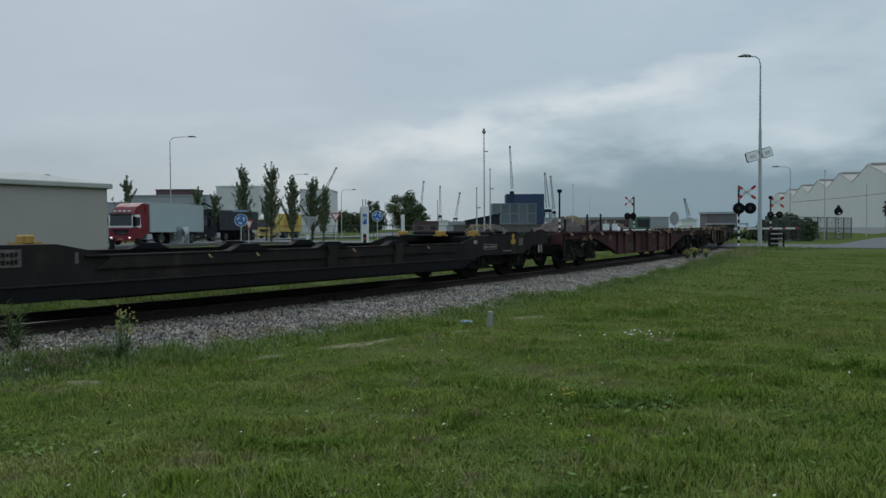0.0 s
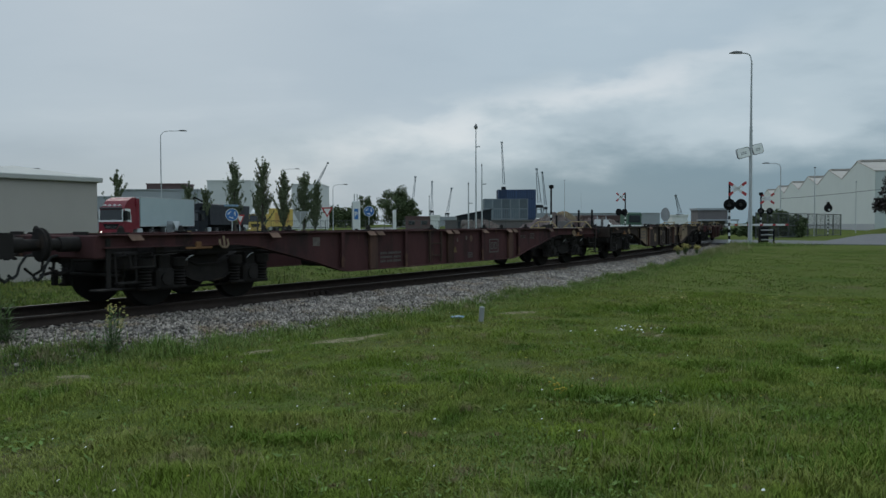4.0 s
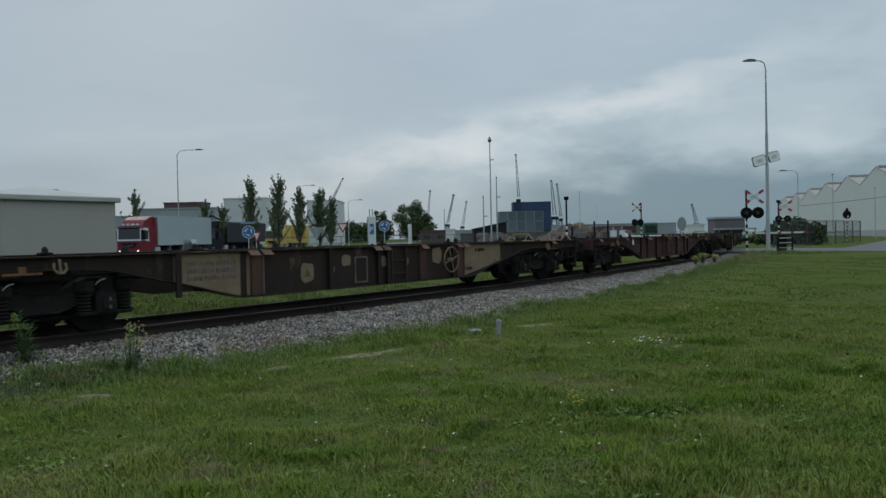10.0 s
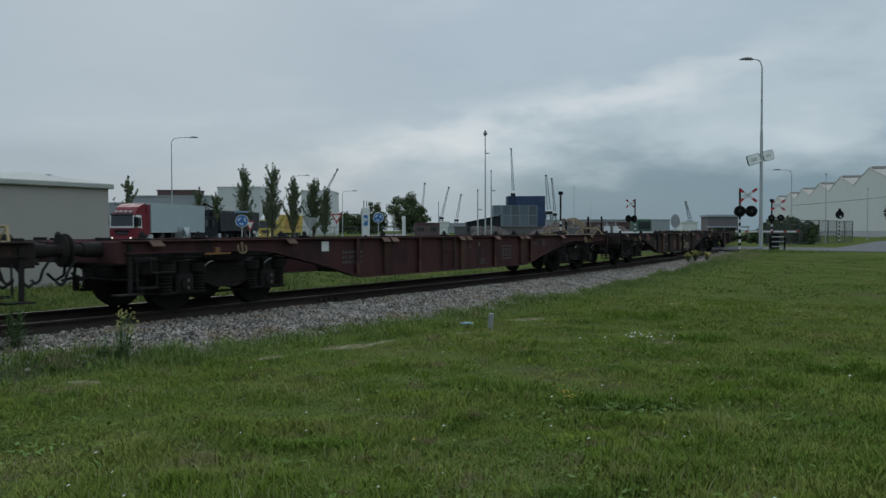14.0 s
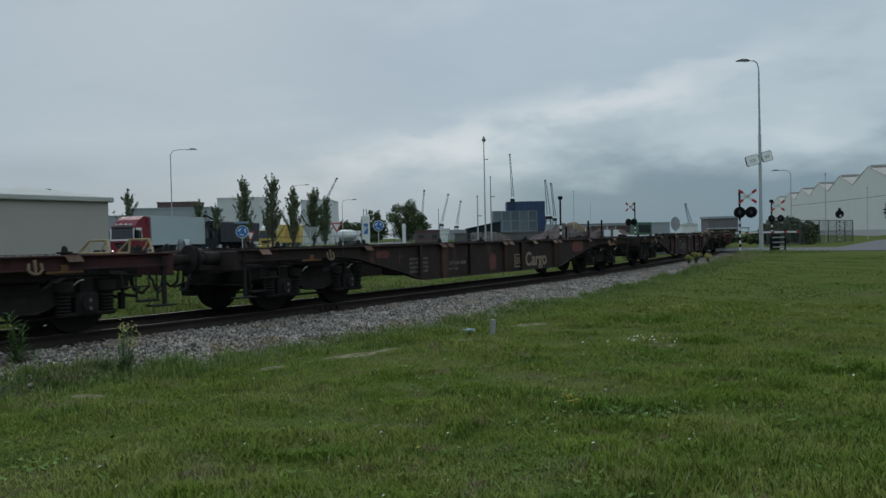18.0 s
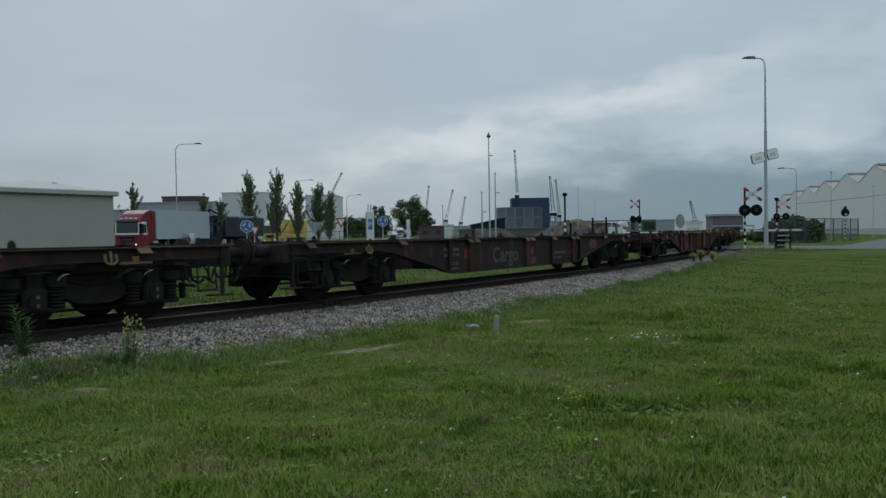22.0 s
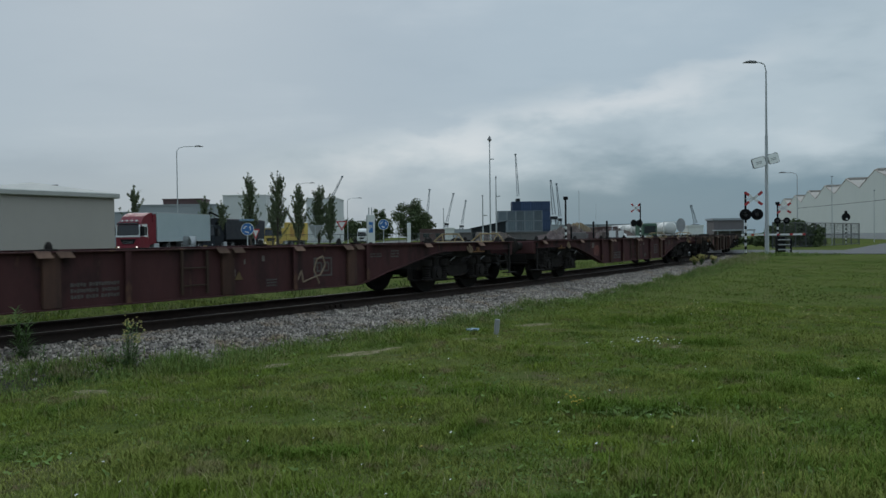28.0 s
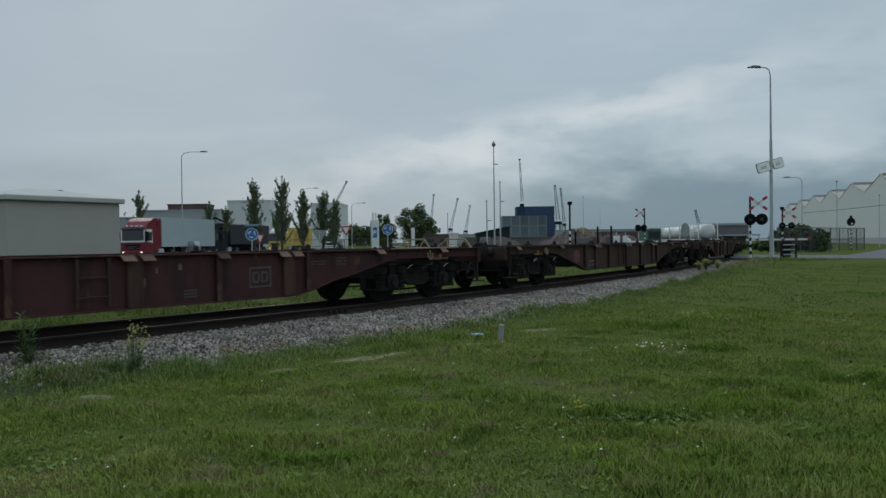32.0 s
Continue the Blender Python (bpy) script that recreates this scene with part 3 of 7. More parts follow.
def build_track():
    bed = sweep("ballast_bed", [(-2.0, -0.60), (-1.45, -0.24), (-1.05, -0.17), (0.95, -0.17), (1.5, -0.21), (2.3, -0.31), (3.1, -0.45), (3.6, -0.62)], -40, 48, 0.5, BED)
    tagged(new("ballast_bed", bed), "broad ballast shoulder under the rails, darkened between its pale stones", "ballast", kind="structure")
    dark = sweep("trackbed", [(-1.0, -0.163), (-0.8, -0.150), (0.78, -0.150), (0.90, -0.163)], -40, 290, 0.5, DARK_BED)
    tagged(new("trackbed", dark), "dark brown bed between the rails", "track bed", kind="structure")
    prof = [(-0.07, -0.16), (0.07, -0.16), (0.07, -0.148), (0.012, -0.12), (0.010, -0.045), (0.034, -0.035), (0.036, -0.008), (0.026, -0.001), (-0.026, -0.001), (-0.036, -0.008), (-0.034, -0.035), (-0.010, -0.045), (-0.012, -0.12), (-0.07, -0.148)]
    rails = thing("railway_track", "curved single railway track with rusty dark rails", "railway track", kind="structure")
    for side in (-1, 1):
        rail = part("rail", sweep("rail", [(side * 0.7535 + a, z) for a, z in prof], -40, 290, 0.5, RAIL_SIDE, True), None, rails)
        part("rail_head", sweep("rail_head", [(side * 0.7535 - 0.024, -0.0005), (side * 0.7535 + 0.024, -0.0005)], -40, 290, 0.5, RAIL_TOP), None, rail, "worn shiny rail top")
    sl = Shape().box((-1.28, -0.13, -0.30), (1.28, 0.13, -0.195), 0.015).mesh("sleeper", SLEEPER)
    s = -8.0
    while s < 46:
        p, h = on_track(s)
        part("sleeper", sl, None, rails, m=Matrix.Translation(p) @ Matrix.Rotation(-h, 4, "Z"))
        s += 0.62


build_track()


# ---------------- the train ----------------
WAGON = 19.70
FIRST_JOINT = 7.454
BACK = 0.22


def pace(t):
    return 3.70 + 0.0696 * max(0.0, t - 6)


def gone(t):
    """Metres that the train has run at t seconds: steady at first, then gathering speed."""
    return -1.62 + 3.70 * t + 0.0348 * max(0.0, t - 6) ** 2


def wagon_pose(centre, t, pivot=7.1):
    a, _ = on_track(centre - gone(t) - pivot)
    b, _ = on_track(centre - gone(t) + pivot)
    d = b - a
    return Matrix.Translation((a + b) / 2) @ Matrix.Rotation(atan2(d.y, d.x), 4, "Z")


# local space of a wagon: x away along the train, y to the left, z up from the rail; its near side is at -y
BELLY = [(-9.2, 1.135), (-9.2, 0.955), (-6.45, 0.955), (-6.0, 0.905), (-5.0, 0.68), (-4.5, 0.565), (-3.9, 0.40), (-3.55, 0.34), (3.45, 0.34), (3.8, 0.40), (4.4, 0.565), (5.0, 0.68), (6.0, 0.905), (6.45, 0.955), (9.2, 0.955), (9.2, 1.135)]
BELLY = [(x - BACK if abs(x) < 9 else x, z) for x, z in BELLY]


def sill_shape(y, out):
    """I-beam side sill with a fish belly; out is the side to which its flanges stand out."""
    sh = Shape()
    sh.plate(BELLY, "y", y - 0.012, y + 0.012)
    sh.box((-9.25, y - 0.09, 1.135), (9.25, y + 0.09, 1.157), 0.004)
    low = [p for p in BELLY if p[1] < 1.1]
    for (x0, z0), (x1, z1) in zip(low, low[1:]):
        sh.add([(x0, y - 0.085, z0), (x1, y - 0.085, z1), (x1, y + 0.085, z1), (x0, y + 0.085, z0), (x0, y - 0.085, z0 + 0.02), (x1, y - 0.085, z1 + 0.02), (x1, y + 0.085, z1 + 0.02), (x0, y + 0.085, z0 + 0.02)],
               [(0, 3, 2, 1), (4, 5, 6, 7), (0, 1, 5, 4), (2, 3, 7, 6), (1, 2, 6, 5), (0, 4, 7, 3)])
    return sh


def wheel_mesh():
    sh = Shape()
    prof = [(-0.07, 0.10), (-0.07, 0.40), (-0.066, 0.455), (0.055, 0.46), (0.060, 0.487), (0.078, 0.485), (0.085, 0.46), (0.070, 0.40), (0.035, 0.36), (0.02, 0.16), (0.06, 0.10)]
    sh.lathe((0, -0.73, 0), (0, 1, 0), prof, 28)
    sh.lathe((0, 0.73, 0), (0, -1, 0), prof, 28)
    sh.tube((0, -1.0, 0), (0, 1.0, 0), 0.07, n=12)
    return sh.mesh("wheelset", WHEEL, True)


def bogie_parts():
    """Meshes of one welded two-axle bogie, centred on its pivot."""
    out = []
    # side frame: high over the axle boxes, sagging like a swan neck between them
    crest = [(-1.34, 0.62), (-1.28, 0.80), (-0.62, 0.82), (-0.42, 0.72), (-0.22, 0.64), (0.22, 0.64), (0.42, 0.72), (0.62, 0.82), (1.28, 0.80), (1.34, 0.62)]
    keel = [(1.20, 0.56), (0.66, 0.56), (0.52, 0.50), (0.34, 0.40), (0.18, 0.36), (-0.18, 0.36), (-0.34, 0.40), (-0.52, 0.50), (-0.66, 0.56), (-1.20, 0.56)]
    for y in (-1.0, 1.0):
        o = -1 if y < 0 else 1
        sh = Shape().plate(crest + keel, "y", y - 0.045, y + 0.045)
        for line in (crest[1:-1], keel):
            for (xa, za), (xb, zb) in zip(line, line[1:]):
                if xa > xb:
                    xa, za, xb, zb = xb, zb, xa, za
                sh.add([(xa, y - 0.09, za - 0.012), (xb, y - 0.09, zb - 0.012), (xb, y + 0.09, zb - 0.012), (xa, y + 0.09, za - 0.012), (xa, y - 0.09, za + 0.012), (xb, y - 0.09, zb + 0.012), (xb, y + 0.09, zb + 0.012), (xa, y + 0.09, za + 0.012)],
                       [(0, 3, 2, 1), (4, 5, 6, 7), (0, 1, 5, 4), (2, 3, 7, 6), (1, 2, 6, 5), (0, 4, 7, 3)])
        out.append(("side_frame", sh.mesh("side_frame", BOGIE), Matrix()))
        lo, hi = sorted((y + o * 0.17, y - o * 0.05))
        box = Shape().box((-0.17, lo, -0.20), (0.17, hi, 0.14), 0.04).box((-0.42, lo + 0.03, -0.20), (0.42, hi - 0.03, -0.14), 0.015)
        box.tube((0, y + o * 0.17, -0.02), (0, y + o * 0.21, -0.02), 0.11, n=14)
        bm = box.mesh("axle_box", BOGIE)
        guide = Shape().box((-0.10, min(y + o * 0.05, y + o * 0.13), 0.10), (0.10, max(y + o * 0.05, y + o * 0.13), 0.36), 0.02).mesh("axle_guide", BOGIE)
        coil = [(-0.16, 0.13), (-0.145, 0.13)]
        for k in range(6):
            coil += [(-0.13 + 0.05 * k, 0.085), (-0.105 + 0.05 * k, 0.118)]
        spr = Shape().lathe((0, y + o * 0.06, 0), (0, 0, 1), coil + [(0.17, 0.085), (0.175, 0.14), (0.31, 0.14)], 14)
        sm = spr.mesh("coil_spring", BOGIE)
        for ax in (-0.9, 0.9):
            out.append(("axle_box", bm, pose(ax, 0, 0.47)))
            out.append(("axle_guide", guide, pose(ax, 0, 0.47)))
            for dx in (-0.32, 0.32):
                out.append(("coil_spring", sm, pose(ax + dx, 0, 0.46)))
        out.append(("brake_rod", Shape().pipe([(-1.5, y * 0.86, 0.30), (-0.5, y * 0.86, 0.26), (0.5, y * 0.86, 0.26), (1.5, y * 0.86, 0.30)], 0.022, 6).mesh("brake_rod", BOGIE), Matrix()))
    beam = Shape().box((-0.30, -1.0, 0.40), (0.30, 1.0, 0.80), 0.03).box((-1.34, -1.02, 0.52), (-1.22, 1.02, 0.78), 0.02).box((1.22, -1.02, 0.52), (1.34, 1.02, 0.78), 0.02).box((-1.2, -0.12, 0.56), (1.2, 0.12, 0.74), 0.02)
    beam.tube((0, 0, 0.6), (0, 0, 0.86), 0.30, n=16)
    out.append(("bolster", beam.mesh("bolster", BOGIE), Matrix()))
    shoe = Shape().box((-0.035, -0.06, -0.20), (0.035, 0.06, 0.08), 0.01).tube((0, 0, 0), (0, 0, 0.35), 0.018, n=6).mesh("brake_shoe", BOGIE)
    for ax in (-0.9, 0.9):
        for y in (-0.75, 0.75):
            for d in (-0.54, 0.54):
                out.append(("brake_shoe", shoe, pose(ax + d, y, 0.5)))
    return out


WHEELSET = wheel_mesh()
BOGIE_SET = bogie_parts()
BOGIE_PLATE = Shape().box((-0.018, -1.235, -0.10), (0.018, -1.225, -0.05)).box((-0.018, -1.235, 0.02), (0.018, -1.225, 0.07)).mesh("axle_mark", WHITE_MARK)


def add_bogies(w, span, marks=False):
    sets = []
    for px in (-span, span):
        bg = new("bogie")
        bg.parent = w
        bg.matrix_basis = pose(px, 0, 0)
        for name, me, m in BOGIE_SET:
            part(name, me, None, bg, m=m)
        for ax in (-0.9, 0.9):
            ws = part("wheelset", WHEELSET, None, bg, m=pose(ax, 0, 0.46))
            sets.append((ws, ax))
            if marks:
                part("axle_mark", BOGIE_PLATE, None, bg, m=pose(ax, 0, 0.46))
    return sets


def buffer_mesh(mat):
    sh = Shape()
    sh.tube((0, 0, 0), (0.36, 0, 0), 0.11, n=14)
    sh.tube((0.36, 0, 0), (0.58, 0, 0), 0.085, n=14)
    sh.lathe((0.58, 0, 0), (1, 0, 0), [(0, 0.235), (0.02, 0.245), (0.04, 0.22), (0.045, 0.02)], 20)
    sh.box((-0.01, -0.18, -0.18), (0.02, 0.18, 0.18))
    return sh.mesh("buffer", mat, True)


BUFFER = buffer_mesh(BOGIE)
HOSE = Shape().pipe([(0, 0, 0), (0.12, 0, -0.02), (0.22, 0, -0.16), (0.26, 0, -0.30), (0.33, 0, -0.36), (0.40, 0, -0.30)], 0.022).mesh("brake_hose", RUBBER)
HOOK = Shape().box((0, -0.05, -0.05), (0.28, 0.05, 0.05), 0.01).plate([(0.26, -0.08), (0.42, -0.08), (0.46, 0.02), (0.40, 0.10), (0.36, 0.08), (0.38, 0.0), (0.26, 0.0)], "y", -0.03, 0.03).pipe([(0.38, -0.06, 0), (0.62, -0.06, -0.18), (0.62, 0.06, -0.18), (0.38, 0.06, 0)], 0.018, 6).mesh("coupling_hook", BOGIE)
STEP_IRON = Shape().pipe([(0, 0, 0), (0, -0.03, -0.42), (0.34, -0.03, -0.42), (0.34, 0, 0)], 0.016, 6).box((0.0, -0.09, -0.44), (0.34, 0.05, -0.425)).mesh("shunter_step", BOGIE)
GRAB = Shape().pipe([(0, 0, 0), (0, -0.07, -0.02), (0.0, -0.09, -0.20), (0.42, -0.09, -0.20), (0.42, -0.07, -0.02), (0.42, 0, 0)], 0.014, 6).mesh("grab_rail", BOGIE)
STEP_BAR = Shape().box((-0.035, -0.02, 0.36), (0.035, 0.02, 1.10), 0.008).box((-0.28, -0.16, 0.34), (0.12, 0.06, 0.365), 0.006).mesh("step_bracket", BOGIE)
RIGGING = Shape().pipe([(-0.30, -0.80, 0.88), (-0.28, -0.82, 0.52), (-0.05, -0.80, 0.48)], 0.026, 6).pipe([(0.02, -0.55, 0.86), (0.06, -0.55, 0.58), (0.20, -0.56, 0.50), (0.34, -0.55, 0.62)], 0.022, 6).pipe([(0.05, 0.30, 0.86), (0.10, 0.30, 0.60), (0.26, 0.28, 0.54), (0.40, 0.25, 0.66)], 0.022, 6).tube((-0.42, -0.9, 0.50), (-0.42, 0.9, 0.50), 0.028, n=6).box((-0.34, -0.86, 0.30), (-0.26, -0.76, 0.56), 0.01).mesh("brake_rigging", BOGIE)
LEVER = Shape().box((-0.26, -0.015, -0.018), (0.26, 0.015, 0.018), 0.005).box((-0.05, -0.01, -0.02), (0.05, 0.03, 0.10), 0.005).mesh("release_lever", LEVER_RUST)
PULL = Shape().pipe([(-0.08, 0, -0.07), (-0.055, -0.02, -0.03), (-0.01, -0.03, 0.0), (0.05, -0.03, 0.01)], 0.008, 6).mesh("pull_handle", SIGN_BACK)
END_RAIL = Shape().pipe([(0, -0.52, 0), (0.08, -0.28, 0.21), (0.08, 0.28, 0.21), (0, 0.52, 0)], 0.019, 6).pipe([(0, -0.52, 0), (0, 0.52, 0)], 0.018, 6).pipe([(0.0, -0.18, 0), (0.08, -0.28, 0.21)], 0.014, 6).pipe([(0.0, 0.18, 0), (0.08, 0.28, 0.21)], 0.014, 6).mesh("end_handrail", YELLOW_RAIL)
LADDER = Shape().box((-0.26, -0.02, 0.42), (-0.22, 0.02, 1.12)).box((0.22, -0.02, 0.42), (0.26, 0.02, 1.12)).tube((-0.24, 0, 0.56), (0.24, 0, 0.56), 0.014, n=6).tube((-0.24, 0, 0.84), (0.24, 0, 0.84), 0.014, n=6).mesh("side_ladder", BROWN_RUST)
PLATE_FOLD = Shape().add([(-0.11, -0.07, 0.0), (0.11, -0.07, 0.0), (0.14, -0.13, -0.085), (-0.08, -0.13, -0.085), (-0.11, -0.05, 0.012), (0.11, -0.05, 0.012), (0.14, -0.11, -0.085), (-0.08, -0.11, -0.085)],
                         [(0, 3, 2, 1), (4, 5, 6, 7), (0, 1, 5, 4), (2, 3, 7, 6), (1, 2, 6, 5), (0, 4, 7, 3)]).mesh("spigot_plate", RUST_PLATE)
SPIGOT = Shape().box((-0.10, -0.09, 0), (0.10, 0.09, 0.03), 0.008).lathe((0, 0, 0.03), (0, 0, 1), [(0, 0.055), (0.06, 0.05), (0.10, 0.02)], 10).mesh("spigot", BOGIE)
TIE_HOOK = Shape().pipe([(-0.08, 0, 0.02), (-0.09, -0.02, -0.07), (-0.04, -0.03, -0.12), (0.04, -0.03, -0.12), (0.09, -0.02, -0.07), (0.08, 0, 0.02)], 0.018, 6).tube((0, 0, 0.07), (0, -0.03, -0.12), 0.018, n=6).mesh("tie_hook", CREAM_WEAR)
KNOB = Shape().lathe((0, 0, 0), (0, 0, 1), [(0, 0.10), (0.05, 0.09), (0.09, 0.05), (0.15, 0.05), (0.19, 0.03)], 10).mesh("twist_lock", RUST_PLATE)
WHEEL_HAND = Shape()
WHEEL_HAND.ring((0, 0, 0), (0, 1, 0), 0.29, 0.015, 28, 6)
for _a in (0.3, 1.87, 3.44, 5.01):
    WHEEL_HAND.tube((0, 0, 0), (0.29 * cos(_a), 0, 0.29 * sin(_a)), 0.014, n=6)
WHEEL_HAND.tube((0, -0.03, 0), (0, 0.10, 0), 0.045, n=10)
WHEEL_HAND = WHEEL_HAND.mesh("brake_handwheel", CREAM_WEAR)


def bars(rows, w, h, gap=0.35, y=0.0):
    """Rows of small upright blocks in place of unreadable writing: rows of relative word lengths."""
    sh = Shape()
    pitch = h / len(rows)
    for r, row in enumerate(rows):
        total = sum(row) + gap * (len(row) - 1)
        x = 0.0
        z = h - (r + 1) * pitch
        for word in row:
            k = max(1, int(round(word / total * w / (pitch * 0.55))))
            for c in range(k):
                a = (x + word * c / k) / total * w
                sh.box((a, y - 0.002, z + pitch * (0.15 + 0.08 * (c % 2))), (a + word / k / total * w * 0.72, y + 0.002, z + pitch * (0.80 - 0.1 * (c % 3 == 1))))
            x += word + gap
    return sh


def lettering(text, size, mat, name, thick=0.002):
    cu = bpy.data.curves.new(name, "FONT")
    cu.body, cu.size, cu.extrude, cu.offset = text, size, thick, 0.022 * size
    ob = bpy.data.objects.new(name, cu)
    me = bpy.data.meshes.new_from_object(ob)
    bpy.data.objects.remove(ob)
    me.name = name
    me.materials.clear()
    me.materials.append(mat)
    return me


def write(parent, text, size, x, z, mat, y=-1.297):
    return part("lettering", lettering(text, size, mat, "lettering"), None, parent, m=pose(x, y, z, 90, 0, 0))


def logo(parent, x, z, mat, h=0.36):
    """A square frame with two plain blocks."""
    w = h * 1.35
    e = 0.032
    sh = Shape().box((0, 0, 0), (w, 0.004, e)).box((0, 0, h - e), (w, 0.004, h)).box((0, 0, e), (e, 0.004, h - e)).box((w - e, 0, e), (w, 0.004, h - e))
    for x0 in (0.075, w / 2 + 0.02):
        bw = w / 2 - 0.095
        sh.box((x0, 0, 0.085), (x0 + 0.035, 0.004, h - 0.085)).box((x0 + bw - 0.035, 0, 0.11), (x0 + bw, 0.004, h - 0.11))
        sh.box((x0 + 0.035, 0, 0.085), (x0 + bw - 0.02, 0.004, 0.118)).box((x0 + 0.035, 0, h - 0.118), (x0 + bw - 0.02, 0.004, h - 0.085))
    part("emblem", sh, mat, parent, "faded white framed emblem", m=pose(x - BACK, -1.309, z - 0.03))


RIBS = {}


def rib_mesh(mat, z0):
    key = (mat.name, z0)
    if key not in RIBS:
        RIBS[key] = Shape().box((-0.008, -1.375, z0), (0.008, -1.288, 1.135)).box((-0.05, -1.385, z0), (0.05, -1.375, 1.135)).mesh("side_rib", mat)
    return RIBS[key]


def box_rib_mesh(mat):
    key = (mat.name, "box")
    if key not in RIBS:
        RIBS[key] = Shape().box((-0.13, -1.37, 0.36), (0.13, -1.30, 1.133), 0.012).mesh("box_rib", RUST_RIB)
    return RIBS[key]


CROSS = {}


def flat_wagon(paint, label, look_):
    """Empty four-axle container flat wagon with fish-belly side sills."""
    w = thing("container_flat_wagon", label, "flat wagon", group="wagons of the freight train")
    part("side_sill", sill_shape(-1.29, -1), paint, w)
    part("side_sill", sill_shape(1.29, 1), paint, w)
    if paint.name not in CROSS:
        sh = Shape()
        for x in (-8.2, -6.0, -4.4, -2.2, 0.0, 2.2, 4.4, 6.0, 8.2):
            sh.box((x - 0.08, -1.28, 0.86), (x + 0.08, 1.28, 1.11), 0.01)
        sh.box((-9.2, -0.22, 0.72), (9.2, 0.22, 1.10), 0.02)
        for e in (-1, 1):
            # bolster and pipework over each bogie
            sh.box((e * 7.1 - 0.35, -1.22, 0.80), (e * 7.1 + 0.35, 1.22, 1.10), 0.03)
            for y in (-0.75, 0.75):
                sh.box((e * 7.1 - 1.7, y - 0.05, 0.84), (e * 7.1 + 1.9, y + 0.05, 1.08), 0.01)
            sh.pipe([(e * 5.2, -1.16, 0.86), (e * 6.0, -1.16, 0.88), (e * 8.3, -1.16, 0.86), (e * 8.9, -1.05, 0.80)], 0.022, 6)
            sh.pipe([(e * 4.6, -0.95, 0.62), (e * 5.4, -0.98, 0.78), (e * 6.2, -1.0, 0.84)], 0.028, 6)
            sh.box((e * 8.55 - 0.16, -1.05, 0.60), (e * 8.55 + 0.16, -0.75, 0.88), 0.03)
        for x in (-3.6, 3.6):
            sh.box((x - 0.5, -0.9, 0.45), (x + 0.5, -0.3, 0.80), 0.05)
        sh.tube((-0.8, 0.4, 0.6), (0.8, 0.4, 0.6), 0.2, n=14)
        CROSS[paint.name] = (sh.mesh("underframe", BOGIE), Shape().box((-0.10, -1.30, 0.80), (0.10, 1.30, 1.15), 0.02).mesh("headstock", paint))
    under, head = CROSS[paint.name]
    part("underframe", under, None, w)
    for e in (-1, 1):
        turn = pose(0, 0, 0, 0, 0, 0 if e > 0 else 180)
        part("headstock", head, None, w, m=pose(e * 9.22, 0, 0))
        for y in (-0.875, 0.875):
            part("buffer", BUFFER, None, w, m=pose(e * 9.26, y, 1.02) @ turn)
        part("coupling_hook", HOOK, None, w, m=pose(e * 9.28, 0, 0.98) @ turn)
        part("brake_hose", HOSE, None, w, m=pose(e * 9.30, -0.35, 0.84) @ turn)
        part("brake_hose", HOSE, None, w, m=pose(e * 9.30, 0.35, 0.84) @ turn)
        part("shunter_step", STEP_IRON, None, w, m=pose(e * 9.0 - (0.34 if e > 0 else 0), -1.30, 0.86))
        part("grab_rail", GRAB, None, w, m=pose(e * 8.6 - 0.2, -1.31, 0.86))
        part("step_bracket", STEP_BAR, None, w, m=pose(e * 9.12, -1.32, 0))
        part("brake_rigging", RIGGING, None, w, m=pose(e * 9.0, 0, 0) @ turn)
        part("release_lever", LEVER, None, w, m=pose(e * 7.55, -1.40, 0.925), label="rusty orange pull lever")
        for dx in (-0.62, 0.66):
            part("pull_handle", PULL, None, w, m=pose(e * 7.1 + dx, -1.385, 0.80), label="pale curved pull handle")
        if look_.get("rail_end", 1 if "emblem" in look_ and "word" not in look_ else 0) == e:
            for y in (-0.72, 0.55):
                part("end_handrail", END_RAIL, None, w, m=pose(e * 9.0, y, 1.155))
    for x in look_.get("ribs", (-1.6, 1.75, -3.75, 3.75)):
        part("side_rib", rib_mesh(paint, 0.36 if abs(x) < 3.6 else 0.44), None, w, m=pose(x - BACK, 0, 0))
    for x in look_.get("box_ribs", (-2.74, 0.25, 3.3)):
        part("box_rib", box_rib_mesh(paint), None, w, m=pose(x - BACK, 0, 0))
    for x in look_.get("flaps", (-8.5, -5.65, -2.88, -2.58, 0.1, 0.42, 1.82, 3.14, 3.46, 5.75, 7.9)):
        part("spigot_plate", PLATE_FOLD, None, w, m=pose(x - BACK, -1.31, 1.150))
    for x in (-8.8, -5.9, -2.9, 2.9, 5.9, 8.8):
        for y in (-1.16, 1.16):
            part("spigot", SPIGOT, None, w, m=pose(x, y, 1.157))
    for x in (-7.05, 7.15):
        part("tie_hook", TIE_HOOK, None, w, m=pose(x, -1.41, 1.04), label="pale tie-down hook")
    if look_.get("ladder", -0.42) is not None:
        part("side_ladder", LADDER, None, w, m=pose(look_.get("ladder", -0.42) - BACK, -1.36, 0))
    for x, z, ww, hh, rows_ in look_.get("bars", ()):
        tagged(part("stencilled_data", bars(rows_, ww, hh), LETTER_GREY if paint is RED_RUST else WHITE_MARK, w, m=pose(x - BACK, -1.306, z)), kind="stuff")
